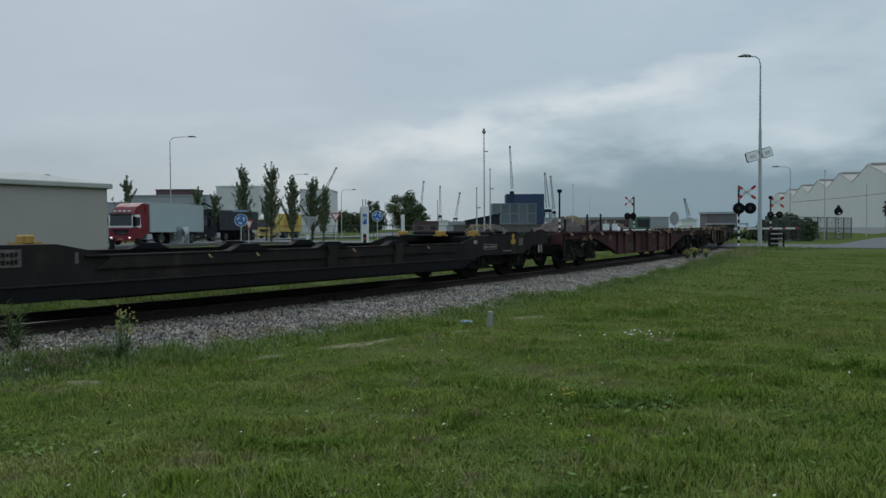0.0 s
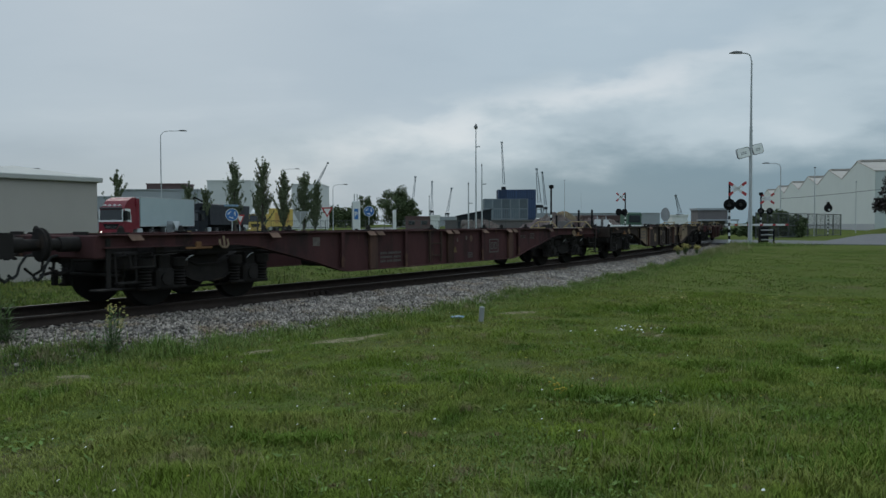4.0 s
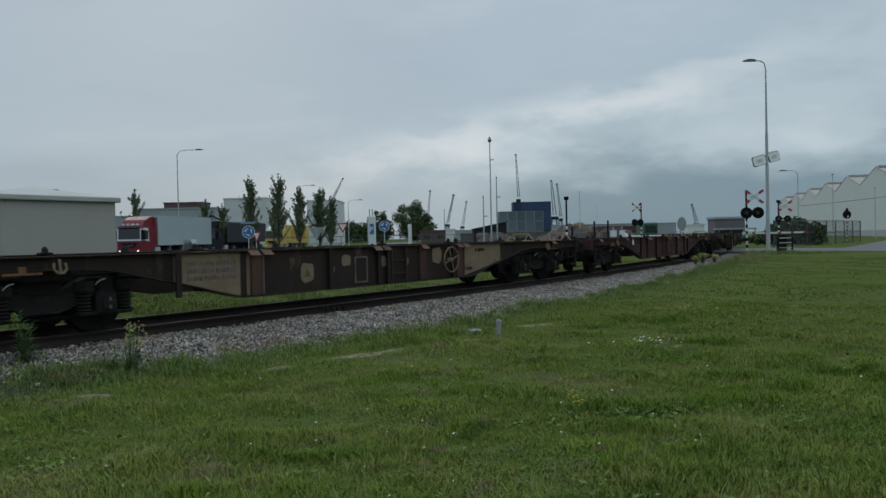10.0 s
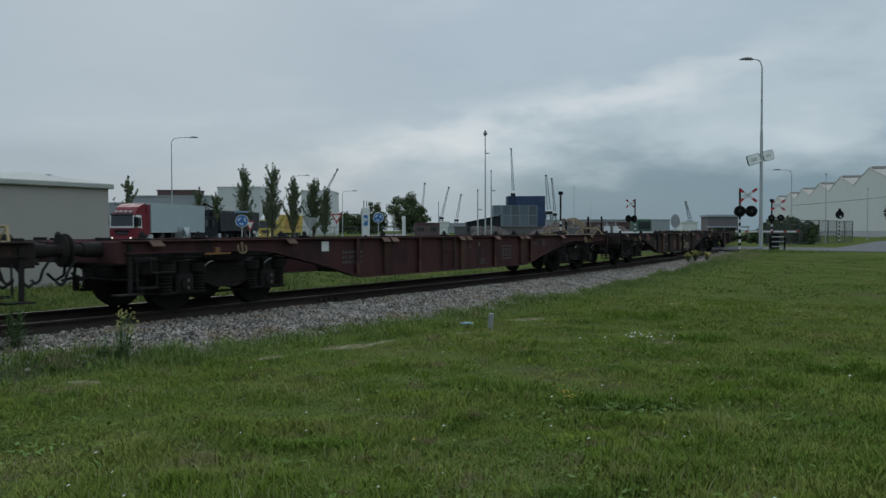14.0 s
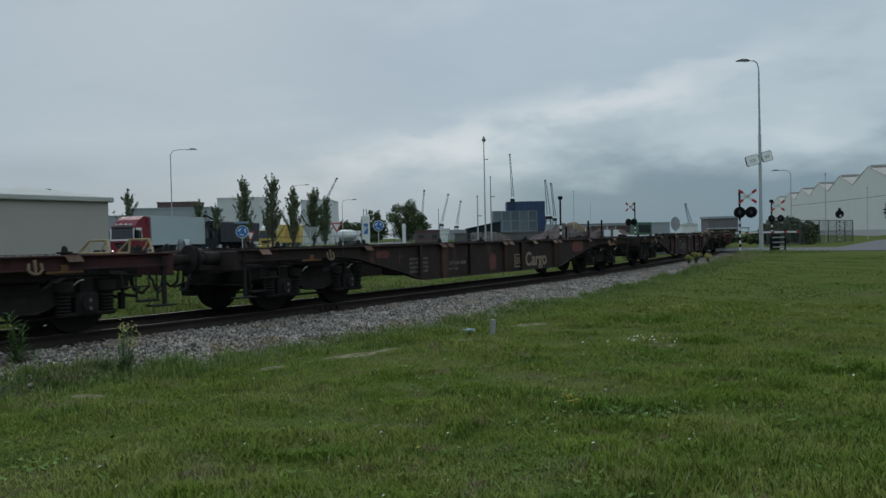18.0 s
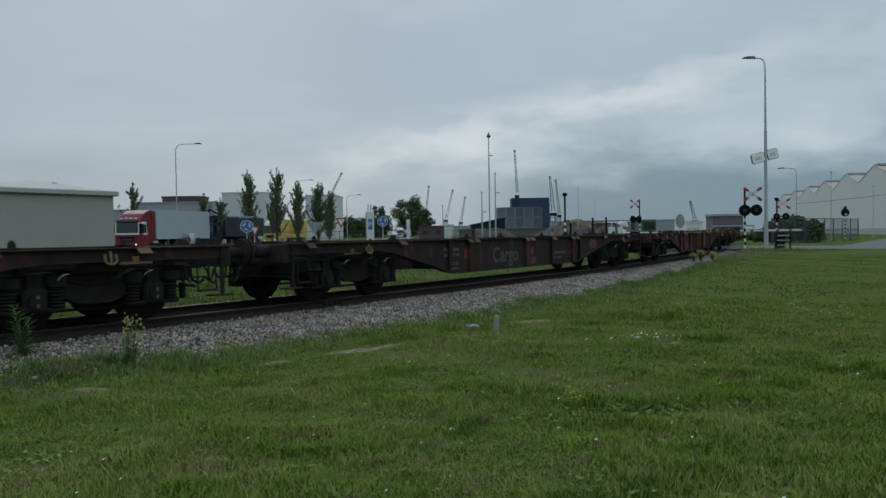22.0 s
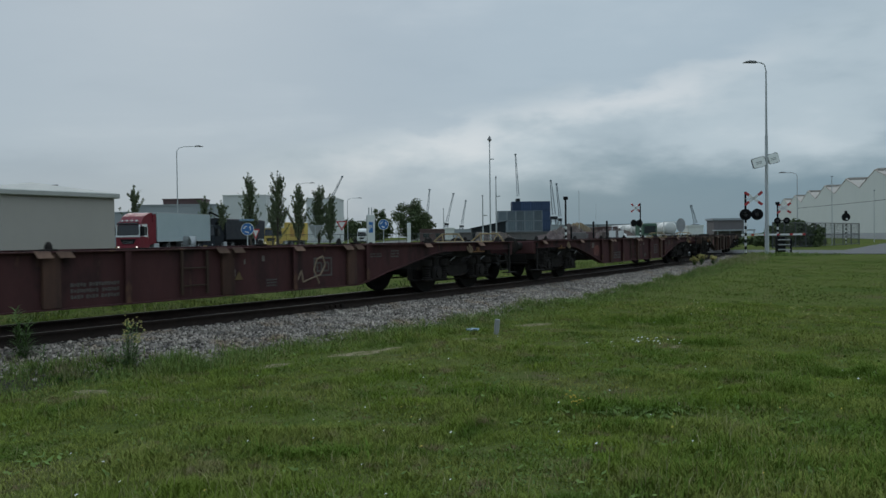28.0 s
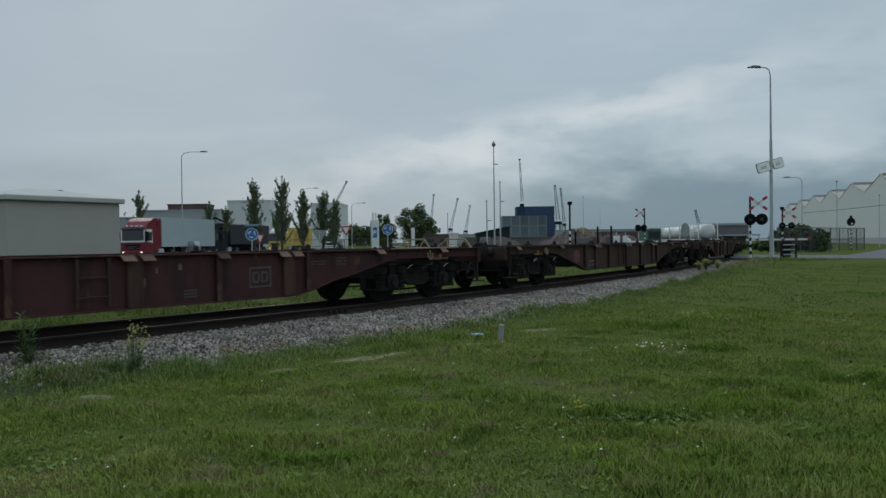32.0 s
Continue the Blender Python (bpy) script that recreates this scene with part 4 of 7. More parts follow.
    for x, z, ww, hh, mt in look_.get("patches", ()):
        worn = [(ww * (0.5 + 0.5 * abs(cos(a)) ** 0.55 * (1 if cos(a) > 0 else -1)), hh * (0.5 + (0.5 + 0.05 * sin(5 * a + x)) * abs(sin(a)) ** 0.6 * (1 if sin(a) > 0 else -1))) for a in [tau * (i + 0.5) / 16 for i in range(16)]]
        part("worn_label", Shape().plate(worn, "y", 0, 0.004) if mt in (CREAM_WEAR, PINK_MARK) else Shape().box((0, 0, 0), (ww, 0.004, hh)), mt, w, m=pose(x - BACK, -1.308, z))
    if "emblem" in look_:
        logo(w, *look_["emblem"], LETTER_CREAM if "word" in look_ else LETTER_GREY)
    if "word" in look_:
        x, z, size, mt = look_["word"]
        write(w, "Cargo", size, x - BACK, z, mt, -1.307)
    if look_.get("handwheel"):
        part("brake_handwheel", WHEEL_HAND, None, w, m=pose(look_["handwheel"] - BACK, -1.46, 0.79), label="yellowish spoked handwheel")
    if paint is RED_RUST:
        chain = Shape()
        for i in range(15):
            chain.box((6.0 + 0.105 * i, -1.31 - 0.012 * (i % 2), 1.158), (6.075 + 0.105 * i, -1.275 - 0.012 * (i % 2), 1.176), 0.004)
        tagged(part("lashing_chain", chain, STENCIL, w, "pale chain lying on the sill"), kind="stuff")
    for x, z in look_.get("triangles", ()):
        part("warning_triangle", Shape().plate([(-0.085, 0), (0.085, 0), (0, 0.15)], "y", -0.003, 0.003), FADED_YELLOW, w, "faded yellow warning triangle", m=pose(x - BACK, -1.312, z))
    for x, z in look_.get("rust_spots", ()):
        part("rust_spot", Shape().plate([(0.075 * cos(tau * i / 9) * (1 + 0.25 * sin(3.1 * i)), 0.085 * sin(tau * i / 9)) for i in range(9)], "y", 0, 0.003), RUST_PLATE, w, m=pose(x - BACK, -1.308, z))
    if "code" in look_:
        part("code_marks", bars([(1, 4)], 0.45, 0.12), BLACK, w, m=pose(look_["code"][0] - BACK, -1.307, look_["code"][1]))
    if look_.get("rack"):
        x = look_["rack"]
        part("document_frame", Shape().box((x, 0, 0.42), (x + 0.035, 0.02, 0.96)).box((x + 0.36, 0, 0.42), (x + 0.395, 0.02, 0.96)).box((x, 0, 0.42), (x + 0.395, 0.02, 0.455)).box((x, 0, 0.925), (x + 0.395, 0.02, 0.96)), WHITE_MARK, w, "pale frame", m=pose(-BACK, -1.325, 0))
    if look_.get("panels"):
        for x0, x1 in look_["panels"]:
            lo = lambda x: 0.38 if abs(x) < 3.9 else 0.38 + (abs(x) - 3.9) * 0.29
            part("faded_panel", Shape().plate([(x0, lo(x0)), (x1, lo(x1)), (x1, 1.12), (x0, 1.12)], "y", -1.3045, -1.3035), CREAM_WEAR, w, "faded cream paint", m=pose(-BACK, 0, 0))
    return w, add_bogies(w, 7.1, look_.get("marks", False))


def pocket_wagon():
    """Long dark grey pocket wagon with a sunken floor for trailers."""
    w = thing("pocket_wagon", "long dark grey pocket wagon with sunken trailer floor and raised ends", "pocket wagon", group="wagons of the freight train")
    for y in (-1.42, 1.42):
        line = [(-9.3, 1.15), (-9.3, 0.86), (-8.3, 0.84), (-7.9, 0.62), (-6.9, 0.62), (-6.6, 0.62), (-5.8, 0.36), (4.85, 0.36), (5.75, 0.62), (6.0, 0.62), (7.9, 0.62), (8.3, 0.84), (9.3, 0.86), (9.3, 1.20), (8.15, 1.20), (7.75, 1.12), (5.55, 1.12), (4.75, 0.93), (-4.15, 0.93), (-5.1, 1.12), (-6.2, 1.12), (-6.9, 1.20), (-9.3, 1.20)]
        part("side_sill", Shape().plate(line[1:], "y", y - 0.015, y + 0.015), DARK_GREY, w)
        s = -1 if y < 0 else 1
        part("upper_flange", Shape().box((-4.7, y - 0.07, 0.93), (4.85, y + 0.07, 0.955), 0.005), DARK_GREY, w)
        part("lower_flange", Shape().box((-6.1, y - 0.07 + s * 0.05, 0.55), (5.2, y + 0.07 + s * 0.05, 0.575), 0.005), DARK_GREY, w)
        part("lower_skirt", Shape().plate([(-6.3, 0.55), (-6.0, 0.38), (-5.75, 0.345), (4.7, 0.345), (4.9, 0.38), (5.3, 0.55)], "y", y + s * 0.02, y + s * 0.10), BLACK, w)
        for x in (-1.75, 0.30, 2.35):
            part("trailer_ramp", Shape().plate([(x - 0.42, 0.955), (x - 0.24, 1.03), (x - 0.20, 1.065), (x + 0.20, 1.065), (x + 0.24, 1.03), (x + 0.42, 0.955)], "y", y - 0.09, y + 0.09), BLACK, w)
        for x in (0.30, 2.35):
            part("side_post", Shape().plate([(x - 0.16, 0.575), (x + 0.10, 0.575), (x + 0.13, 0.93), (x + 0.20, 1.0), (x - 0.20, 1.0), (x - 0.13, 0.93)], "y", y + s * 0.02, y + s * 0.11), DARK_GREY, w)
        part("upper_beam", Shape().plate([(-4.55, 0.752), (4.6, 0.752), (4.75, 0.926), (-4.3, 0.926)], "y", y + s * 0.016, y + s * 0.055), DARK_GREY, w)
        for x in (-2.6, -1.6, 0.9, 3.4):
            part("lashing_eye", Shape().pipe([(x, y + s * 0.08, 0.91), (x, y + s * 0.12, 0.86), (x + 0.05, y + s * 0.10, 0.86)], 0.012, 5), YELLOW_RAIL, w)
    floor = Shape().box((-4.6, -1.38, 0.30), (4.6, 1.38, 0.36)).box((-9.3, -1.40, 0.95), (-5.4, 1.40, 1.10), 0.02).box((5.7, -1.40, 0.95), (9.3, 1.40, 1.10), 0.02)
    part("pocket_floor", floor, BLACK, w)
    for e in (-1, 1):
        turn = pose(0, 0, 0, 0, 0, 0 if e > 0 else 180)
        part("headstock", Shape().box((-0.08, -1.30, 0.86), (0.08, 1.30, 1.19), 0.02), DARK_GREY, w, m=pose(e * 9.25, 0, 0))
        for y in (-0.875, 0.875):
            part("buffer", BUFFER, None, w, m=pose(e * 9.29, y, 1.02) @ turn)
        part("coupling_hook", HOOK, None, w, m=pose(e * 9.3, 0, 0.98) @ turn)
        part("brake_hose", HOSE, None, w, m=pose(e * 9.3, -0.35, 0.84) @ turn)
        part("tie_hook", Shape().plate([(-0.04, 0.25), (0.04, 0.25), (0.04, 0.08), (0.12, 0.10), (0.10, 0.0), (0, -0.03), (-0.10, 0.0), (-0.12, 0.10), (-0.04, 0.08)], "y", -0.012, 0.012), ORANGE_HOOK, w, "orange anchor-shaped hook", m=pose(e * 7.3, -1.45, 0.90))
        part("shunter_step", STEP_IRON, None, w, m=pose(e * 8.9 - (0.34 if e > 0 else 0), -1.40, 0.86))
    part("end_handrail", END_RAIL, None, w, m=pose(8.7, 0.55, 1.18))
    for i, (x, y) in enumerate(((6.9, -0.85), (7.5, -0.55), (8.1, -0.95), (6.2, 0.4), (-6.9, -0.7), (-7.6, -0.4))):
        part("deck_hose", Shape().pipe([(x - 0.5, y, 1.13), (x - 0.2, y + 0.08, 1.19), (x + 0.15, y - 0.05, 1.20), (x + 0.5, y + 0.02, 1.14)], 0.03, 6), RUBBER, w)
    for x, y in ((7.9, -0.6), (7.0, 0.5), (-7.2, 0.5)):
        part("king_pin_stand", Shape().box((x - 0.35, y - 0.10, 1.10), (x + 0.35, y + 0.10, 1.17), 0.02).box((x - 0.12, y - 0.14, 1.17), (x + 0.12, y + 0.14, 1.24), 0.03), GALV if y > 0 else BLACK, w)
    part("hitch_frame", Shape().box((4.9, -0.5, 1.10), (6.9, 0.5, 1.16), 0.02).box((5.5, -0.55, 1.16), (6.4, 0.55, 1.24), 0.03), BLACK, w)
    for x, y in ((4.75, -0.9), (5.3, 0.7), (5.9, -1.1), (-5.3, -1.0), (-6.0, 0.9), (-8.0, -0.9)):
        part("stop_block", Shape().box((-0.08, -0.12, 0), (0.08, 0.12, 0.13), 0.02).box((-0.2, -0.08, 0), (0.2, 0.08, 0.03)), ORANGE_HOOK, w, "orange-yellow stop block", m=pose(x, y, 1.12))
    tagged(part("stencilled_data", bars([(3, 2, 4)], 0.56, 0.07).box((-0.03, -0.002, -0.03), (0.59, 0.002, -0.018)).box((-0.03, -0.002, 0.085), (0.59, 0.002, 0.097)).box((-0.03, -0.002, -0.018), (-0.018, 0.002, 0.085)).box((0.578, -0.002, -0.018), (0.59, 0.002, 0.085)), STENCIL, w, m=pose(5.9, -1.438, 0.80)), kind="stuff")
    tagged(part("stencilled_data", bars([(1, 3, 1)], 0.42, 0.05), STENCIL, w, m=pose(6.83, -1.438, 0.69)), kind="stuff")
    part("grid_label", Shape().box((0, 0, 0), (0.22, 0.004, 0.20)).box((0.02, -0.002, 0.09), (0.20, 0.0, 0.11)), WHITE_MARK, w, m=pose(7.63, -1.441, 0.84))
    part("white_label", Shape().box((0, 0, 0), (0.24, 0.004, 0.26)), STENCIL, w, m=pose(8.78, -1.40, 0.62))
    part("white_tag", Shape().box((0, 0, 0), (0.16, 0.004, 0.09)), STENCIL, w, m=pose(5.40, -1.441, 0.92))
    board = part("name_board", Shape().box((0, 0, 0), (0.62, 0.01, 0.24), 0.003), WHITE_MARK, w, "pale board with two lines of dark bars", m=pose(-6.2, -1.448, 0.82))
    tagged(part("board_lettering", bars([(5,), (7,)], 0.54, 0.20), BLACK, board, m=pose(0.04, -0.004, 0.02)), kind="stuff")
    part("reflector", Shape().box((0, 0, 0), (0.05, 0.01, 0.16)), WHITE_MARK, w, m=pose(-4.84, -1.446, 0.84))
    for x in (-2.5, -1.95):
        part("stake", Shape().box((x - 0.03, 1.38, 0.95), (x + 0.03, 1.46, 1.15)), BLACK, w)
    return w, add_bogies(w, 7.1)


def tank_container():
    tk = thing("tank_container", "white cylindrical tank container in an open frame on a flat wagon", "tank container", group="tank containers on the train")
    part("tank", Shape().lathe((-2.95, 0, 0.98), (1, 0, 0), [(0, 0.2), (0.06, 0.5), (0.18, 0.72), (0.4, 0.84), (0.5, 0.86), (5.4, 0.86), (5.5, 0.84), (5.72, 0.72), (5.84, 0.5), (5.9, 0.2)], 28), TANK_WHITE, tk, smooth=True)
    for x in (-3.0, 3.0):
        fr = Shape()
        for y in (-1.0, 1.0):
            fr.box((x - 0.05, y - 0.05, 0), (x + 0.05, y + 0.05, 1.85))
        for z in (0.05, 1.80):
            fr.box((x - 0.05, -1.0, z - 0.05), (x + 0.05, 1.0, z + 0.05))
        part("end_frame", fr, WHITE, tk)
    for y in (-1.18, 1.18):
        part("bottom_rail", Shape().box((-3, y - 0.05, 0), (3, y + 0.05, 0.12)), WHITE, tk)
    for x in (-1.6, 0, 1.6):
        part("band", Shape().ring((x, 0, 0.98), (1, 0, 0), 0.87, 0.02, 28, 4), GALV, tk)
    part("manhole", Shape().tube((0, 0, 1.78), (0, 0, 1.92), 0.25, n=14), GALV, tk)
    return tk


SIDE_MARKS = ((-2.45, 0.46, 0.75, 0.26, [(2, 4), (3, 2), (2, 2, 3)]), (1.12, 0.44, 0.24, 0.15, [(3,), (3,), (2,)]), (3.75, 0.88, 0.5, 0.10, [(4, 2), (3, 3)]), (4.55, 0.86, 0.28, 0.18, [(3,), (2, 1), (3,)]))
SIDE_SPOTS = ((0.62, 0.86, 0.03, 0.09, WHITE_MARK), (0.28, 0.66, 0.16, 0.13, WHITE_MARK), (1.02, 0.90, 0.06, 0.10, WHITE_MARK), (-4.55, 0.88, 0.19, 0.17, WHITE_MARK))
BOXED = [(4, 3), (2, 5), (3, 3), (5, 2)]
LOOKS = [
    (BROWN_RUST, "rusty brown empty container flat wagon with soot-dark bogies", dict(bars=((-5.4, 0.86, 0.7, 0.07, [(2, 3)]),), patches=((-4.6, 0.90, 0.22, 0.10, WHITE_MARK), (3.6, 0.75, 0.4, 0.30, CREAM_WEAR)))),
    (RED_RUST, "rust-red empty container flat wagon with framed white emblem", dict(emblem=(2.2, 0.57), bars=SIDE_MARKS, patches=SIDE_SPOTS, triangles=((0.52, 0.60),), rust_spots=((1.28, 0.93), (1.82, 0.90)))),
    (GRIME_BROWN, "weathered dark brown flat wagon with cream patches and a yellow handwheel",
     dict(handwheel=2.5, triangles=((-2.03, 0.62),), rust_spots=((-1.35, 0.72), (-2.4, 0.92), (1.0, 0.80)), rack=-0.72, ladder=0.66, ribs=(-1.45, 0.0, 0.3, 2.72, -4.9), box_ribs=(-3.28, 1.55, 3.0), flaps=(-8.4, -3.4, -3.1, -0.08, 0.2, 1.55, 2.95, 3.22, 7.8), panels=((-4.95, -3.62), (-3.48, -3.08), (2.78, 3.15), (3.28, 4.95)),
          patches=((-1.08, 0.78, 0.26, 0.22, CREAM_WEAR), (-2.2, 0.52, 0.34, 0.36, CREAM_WEAR), (1.95, 0.72, 0.36, 0.36, CREAM_WEAR), (0.05, 0.72, 0.26, 0.22, CREAM_WEAR), (3.35, 0.50, 0.26, 0.08, BROWN_RUST)),
          bars=((-4.7, 0.66, 1.0, 0.36, [(2, 3, 4), (5, 4), (3, 3, 3)]),), code=(3.75, 0.93), marks=True, rail_end=1)),
    (BROWN_RUST, "dark brown empty container flat wagon, faded and sooty", dict(bars=((-3.4, 0.45, 0.6, 0.24, [(2, 4), (3, 2)]),), patches=((-4.6, 0.86, 0.16, 0.17, WHITE_MARK),))),
    (RED_RUST, "rust-red empty flat wagon with emblem and white triangle tag", dict(emblem=(2.2, 0.57), marks=True, bars=((-4.15, 0.62, 0.62, 0.30, [(2, 5), (1, 3), (3, 3)]),) + SIDE_MARKS[1:], patches=((-4.75, 0.90, 0.20, 0.19, WHITE),) + SIDE_SPOTS[:3])),
    (SOOT_RUST, "sooty dark wagon lettered in faded white, with red patches",
     dict(emblem=(0.76, 0.47), ladder=None, word=(1.40, 0.46, 0.53, LETTER_CREAM), bars=((-2.58, 0.62, 0.85, 0.13, [(1, 1, 5, 3)]), (-2.55, 0.50, 0.45, 0.09, [(4, 3)]), (-4.1, 0.50, 0.72, 0.38, BOXED)), patches=((-0.60, 0.42, 0.34, 0.44, PINK_MARK), (4.55, 0.76, 0.85, 0.34, PINK_MARK), (-5.3, 0.88, 0.45, 0.16, PINK_MARK)), ribs=(-1.6, 3.35, -3.75, 1.1), marks=True)),
    (SOOT_RUST, "sooty dark wagon with faint grey lettering and red patches",
     dict(ladder=None, ribs=(1.75, -3.75, 3.75), word=(-1.66, 0.54, 0.55, LETTER_GREY), bars=((1.8, 0.62, 0.95, 0.13, [(1, 1, 5, 3)]), (1.85, 0.50, 0.6, 0.09, [(3, 2)]), (-3.92, 0.72, 0.66, 0.26, [(4, 3), (5, 2)]), (-3.62, 0.40, 0.36, 0.24, [(3, 2), (4,)])), patches=((-3.05, 0.66, 0.30, 0.26, PINK_MARK), (0.46, 0.40, 0.34, 0.20, PINK_MARK), (0.46, 0.66, 0.18, 0.20, PINK_MARK), (3.1, 0.60, 0.5, 0.20, PINK_MARK), (4.6, 0.74, 0.6, 0.3, PINK_MARK)))),
    (RED_RUST, "rust-red empty flat wagon with emblem and scrawled graffiti", dict(emblem=(2.28, 0.60), scrawl=True, triangles=((0.5, 0.60),), bars=SIDE_MARKS, patches=SIDE_SPOTS)),
    (RED_RUST, "rust-red empty container flat wagon with framed white emblem and orange patch", dict(emblem=(2.42, 0.57), bars=SIDE_MARKS, patches=SIDE_SPOTS + ((-4.4, 0.62, 0.5, 0.34, PINK_MARK), (5.05, 0.86, 0.16, 0.17, RUST_PLATE)))),
    (BROWN_RUST, "dark brown empty container flat wagon, faded and sooty", dict(bars=((-3.4, 0.45, 0.6, 0.24, [(2, 4), (3, 2)]),), patches=((-4.6, 0.6, 0.5, 0.4, PINK_MARK),))),
]
ORDER = (1, 2, 4, 5, 6, 7, 8, 9, 0, 3, 9, 1, 3)


def build_train():
    train = []
    w, sets = pocket_wagon()
    train.append((w, FIRST_JOINT - WAGON / 2, sets))
    for k in range(len(ORDER)):
        paint, label, look_ = LOOKS[ORDER[k]]
        w, sets = flat_wagon(paint, label, look_)
        if look_.get("scrawl"):
            part("graffiti", Shape().pipe([(1.80, -1.308, 0.72), (1.86, -1.308, 0.52), (1.96, -1.308, 0.70), (2.0, -1.308, 0.48), (2.2, -1.308, 0.54), (2.45, -1.308, 0.60), (2.58, -1.308, 0.78), (2.52, -1.308, 0.95), (2.36, -1.308, 0.90), (2.28, -1.308, 0.70), (2.42, -1.308, 0.44)], 0.016, 5), LETTER_CREAM, w, "pale scrawled spray line", m=pose(-BACK, 0, 0))
        train.append((w, FIRST_JOINT + WAGON * (k + 0.5), sets))
    return train


TRAIN = build_train()
TANK_LOADS = []
for _k, _x in ((11, 5.8), (12, -5.8), (12, 0.6), (12, 7.0), (13, -5.8), (13, 0.6)):
    _tk = copy_thing(TANK_LOADS[0][0], Matrix()) if TANK_LOADS else tank_container()
    TANK_LOADS.append((_tk, TRAIN[_k][1], _x))


# ---------------- roads ----------------
def strip(name, pts, width, z, mat, label, category="road", n=10):
    """A level strip along a smooth line through pts."""
    line = []
    for i in range(len(pts) - 1):
        p0, p1, p2, p3 = pts[max(i - 1, 0)], pts[i], pts[i + 1], pts[min(i + 2, len(pts) - 1)]
        for k in range(n):
            t = k / n
            line.append(tuple(0.5 * (2 * b + (c - a) * t + (2 * a - 5 * b + 4 * c - d) * t * t + (3 * b - a - 3 * c + d) * t ** 3) for a, b, c, d in zip(p0, p1, p2, p3)))
    line.append(pts[-1])
    sh = Shape()
    vs, fs = [], []
    for i, p in enumerate(line):
        a, b = line[max(i - 1, 0)], line[min(i + 1, len(line) - 1)]
        d = Vector((b[0] - a[0], b[1] - a[1], 0)).normalized()
        r = Vector((d.y, -d.x, 0)) * width / 2
        c = Vector((p[0], p[1], z))
        vs += [c - r, c + r, c - r - Vector((0, 0, 0.25)), c + r - Vector((0, 0, 0.25))]
        if i:
            j = 4 * i
            fs += [(j - 4, j - 3, j + 1, j), (j - 4, j, j + 2, j - 2), (j - 3, j - 1, j + 3, j + 1)]
    sh.add(vs, fs)
    ob = new(name, sh.mesh(name, mat))
    return tagged(ob, label, category, kind="structure")


strip("road", [(140, 8), (70, 34), (44, 45), (31, 51), (25, 55), (17, 63), (4, 76), (-12, 88), (-24, 96)], 10.5, -0.03, ASPHALT, "grey asphalt road running over the level crossing")
strip("road", [(30, 51), (38, 63), (47, 77), (56, 90), (66, 97), (90, 101), (140, 104)], 9.5, -0.034, ASPHALT, "grey asphalt side road bending away past the fence")
strip("road", [(-25.5, 170), (-25.5, 120), (-27.5, 92), (-31, 70), (-40, 58), (-62, 50), (-120, 44)], 8.5, 0.0, ASPHALT, "grey asphalt road on which trucks queue")
strip("road", [(-160, 128), (-70, 134), (-32, 139), (-19, 146), (-16, 160), (-15.5, 200), (-18, 300), (-19, 420), (-22, 700)], 9.0, -0.04, ASPHALT, "grey asphalt access road leading away past the trees")


# ---------------- lamps, signs and signals ----------------
def street_lamp(x, y, height, arm, toward, label, z=None, stout=False):
    z = gz(x, y) if z is None else z
    ob = thing("street_lamp", label, "street lamp", pose(x, y, z))
    sleeve = height * 0.62 if stout else height * 0.12
    shaft = Shape().tube((0, 0, 0), (0, 0, height * 0.18 if stout else sleeve), 0.13, 0.12, 14).tube((0, 0, sleeve), (0, 0, height - 0.5), 0.070, 0.042, 12)
    if stout:
        shaft.tube((0, 0, height * 0.18), (0, 0, sleeve), 0.108, 0.088, 14)
    part("pole", shaft, GALV, ob, smooth=True)
    d = Vector((cos(toward), sin(toward), 0))
    part("arm", Shape().pipe([(0, 0, height - 0.5), d * arm * 0.12 + Vector((0, 0, height - 0.15)), d * arm * 0.4 + Vector((0, 0, height - 0.02)), d * arm + Vector((0, 0, height))], 0.035, 8), GALV, ob, smooth=True)
    m = Matrix.Translation(d * arm + Vector((0, 0, height))) @ Matrix.Rotation(toward, 4, "Z")
    part("lamp_head", Shape().plate([(-0.15, -0.04), (0.62, -0.04), (0.66, 0.0), (0.35, 0.09), (-0.05, 0.07)], "y", -0.13, 0.13), LAMP_HEAD, ob, m=m)
    return ob


lamp_r = street_lamp(19.42, 48.0, 11.75, 0.75, radians(185), "tall grey steel street lamp carrying two street-name boards", stout=True)
for x0, x1 in ((-0.90, -0.09), (0.09, 0.74)):
    corner = [(x0 + 0.08, -0.31), (x1 - 0.08, -0.31), (x1, -0.23), (x1, 0.23), (x1 - 0.08, 0.31), (x0 + 0.08, 0.31), (x0, 0.23), (x0, -0.23)]
    inner = [(x0 + (x1 - x0) / 2 + (px_ - x0 - (x1 - x0) / 2) * 0.95, pz * 0.92) for px_, pz in corner]
    board = part("name_board", Shape().plate(corner, "y", -0.03, 0.09), BLACK, lamp_r, "lit street-name box with dark rounded rim", m=pose(0, -0.05, 5.80, 0, -15, 0))
    part("face", Shape().plate(inner, "y", -0.036, -0.03), SIGN_WHITE, board, "white face")
    part("bars", bars([(1,), (3, 2)], (x1 - x0) * 0.45, 0.20), SIGN_BACK, board, m=pose(x0 + (x1 - x0) * 0.28, -0.040, -0.12))
street_lamp(-27.75, 80, 10.9, 2.0, radians(5), "slender grey street lamp beside the truck road")
street_lamp(-24.8, 130, 10.6, 1.9, radians(8), "slender grey street lamp behind young trees")
street_lamp(-16.8, 130, 8.0, 1.8, radians(8), "slender grey street lamp behind young trees")
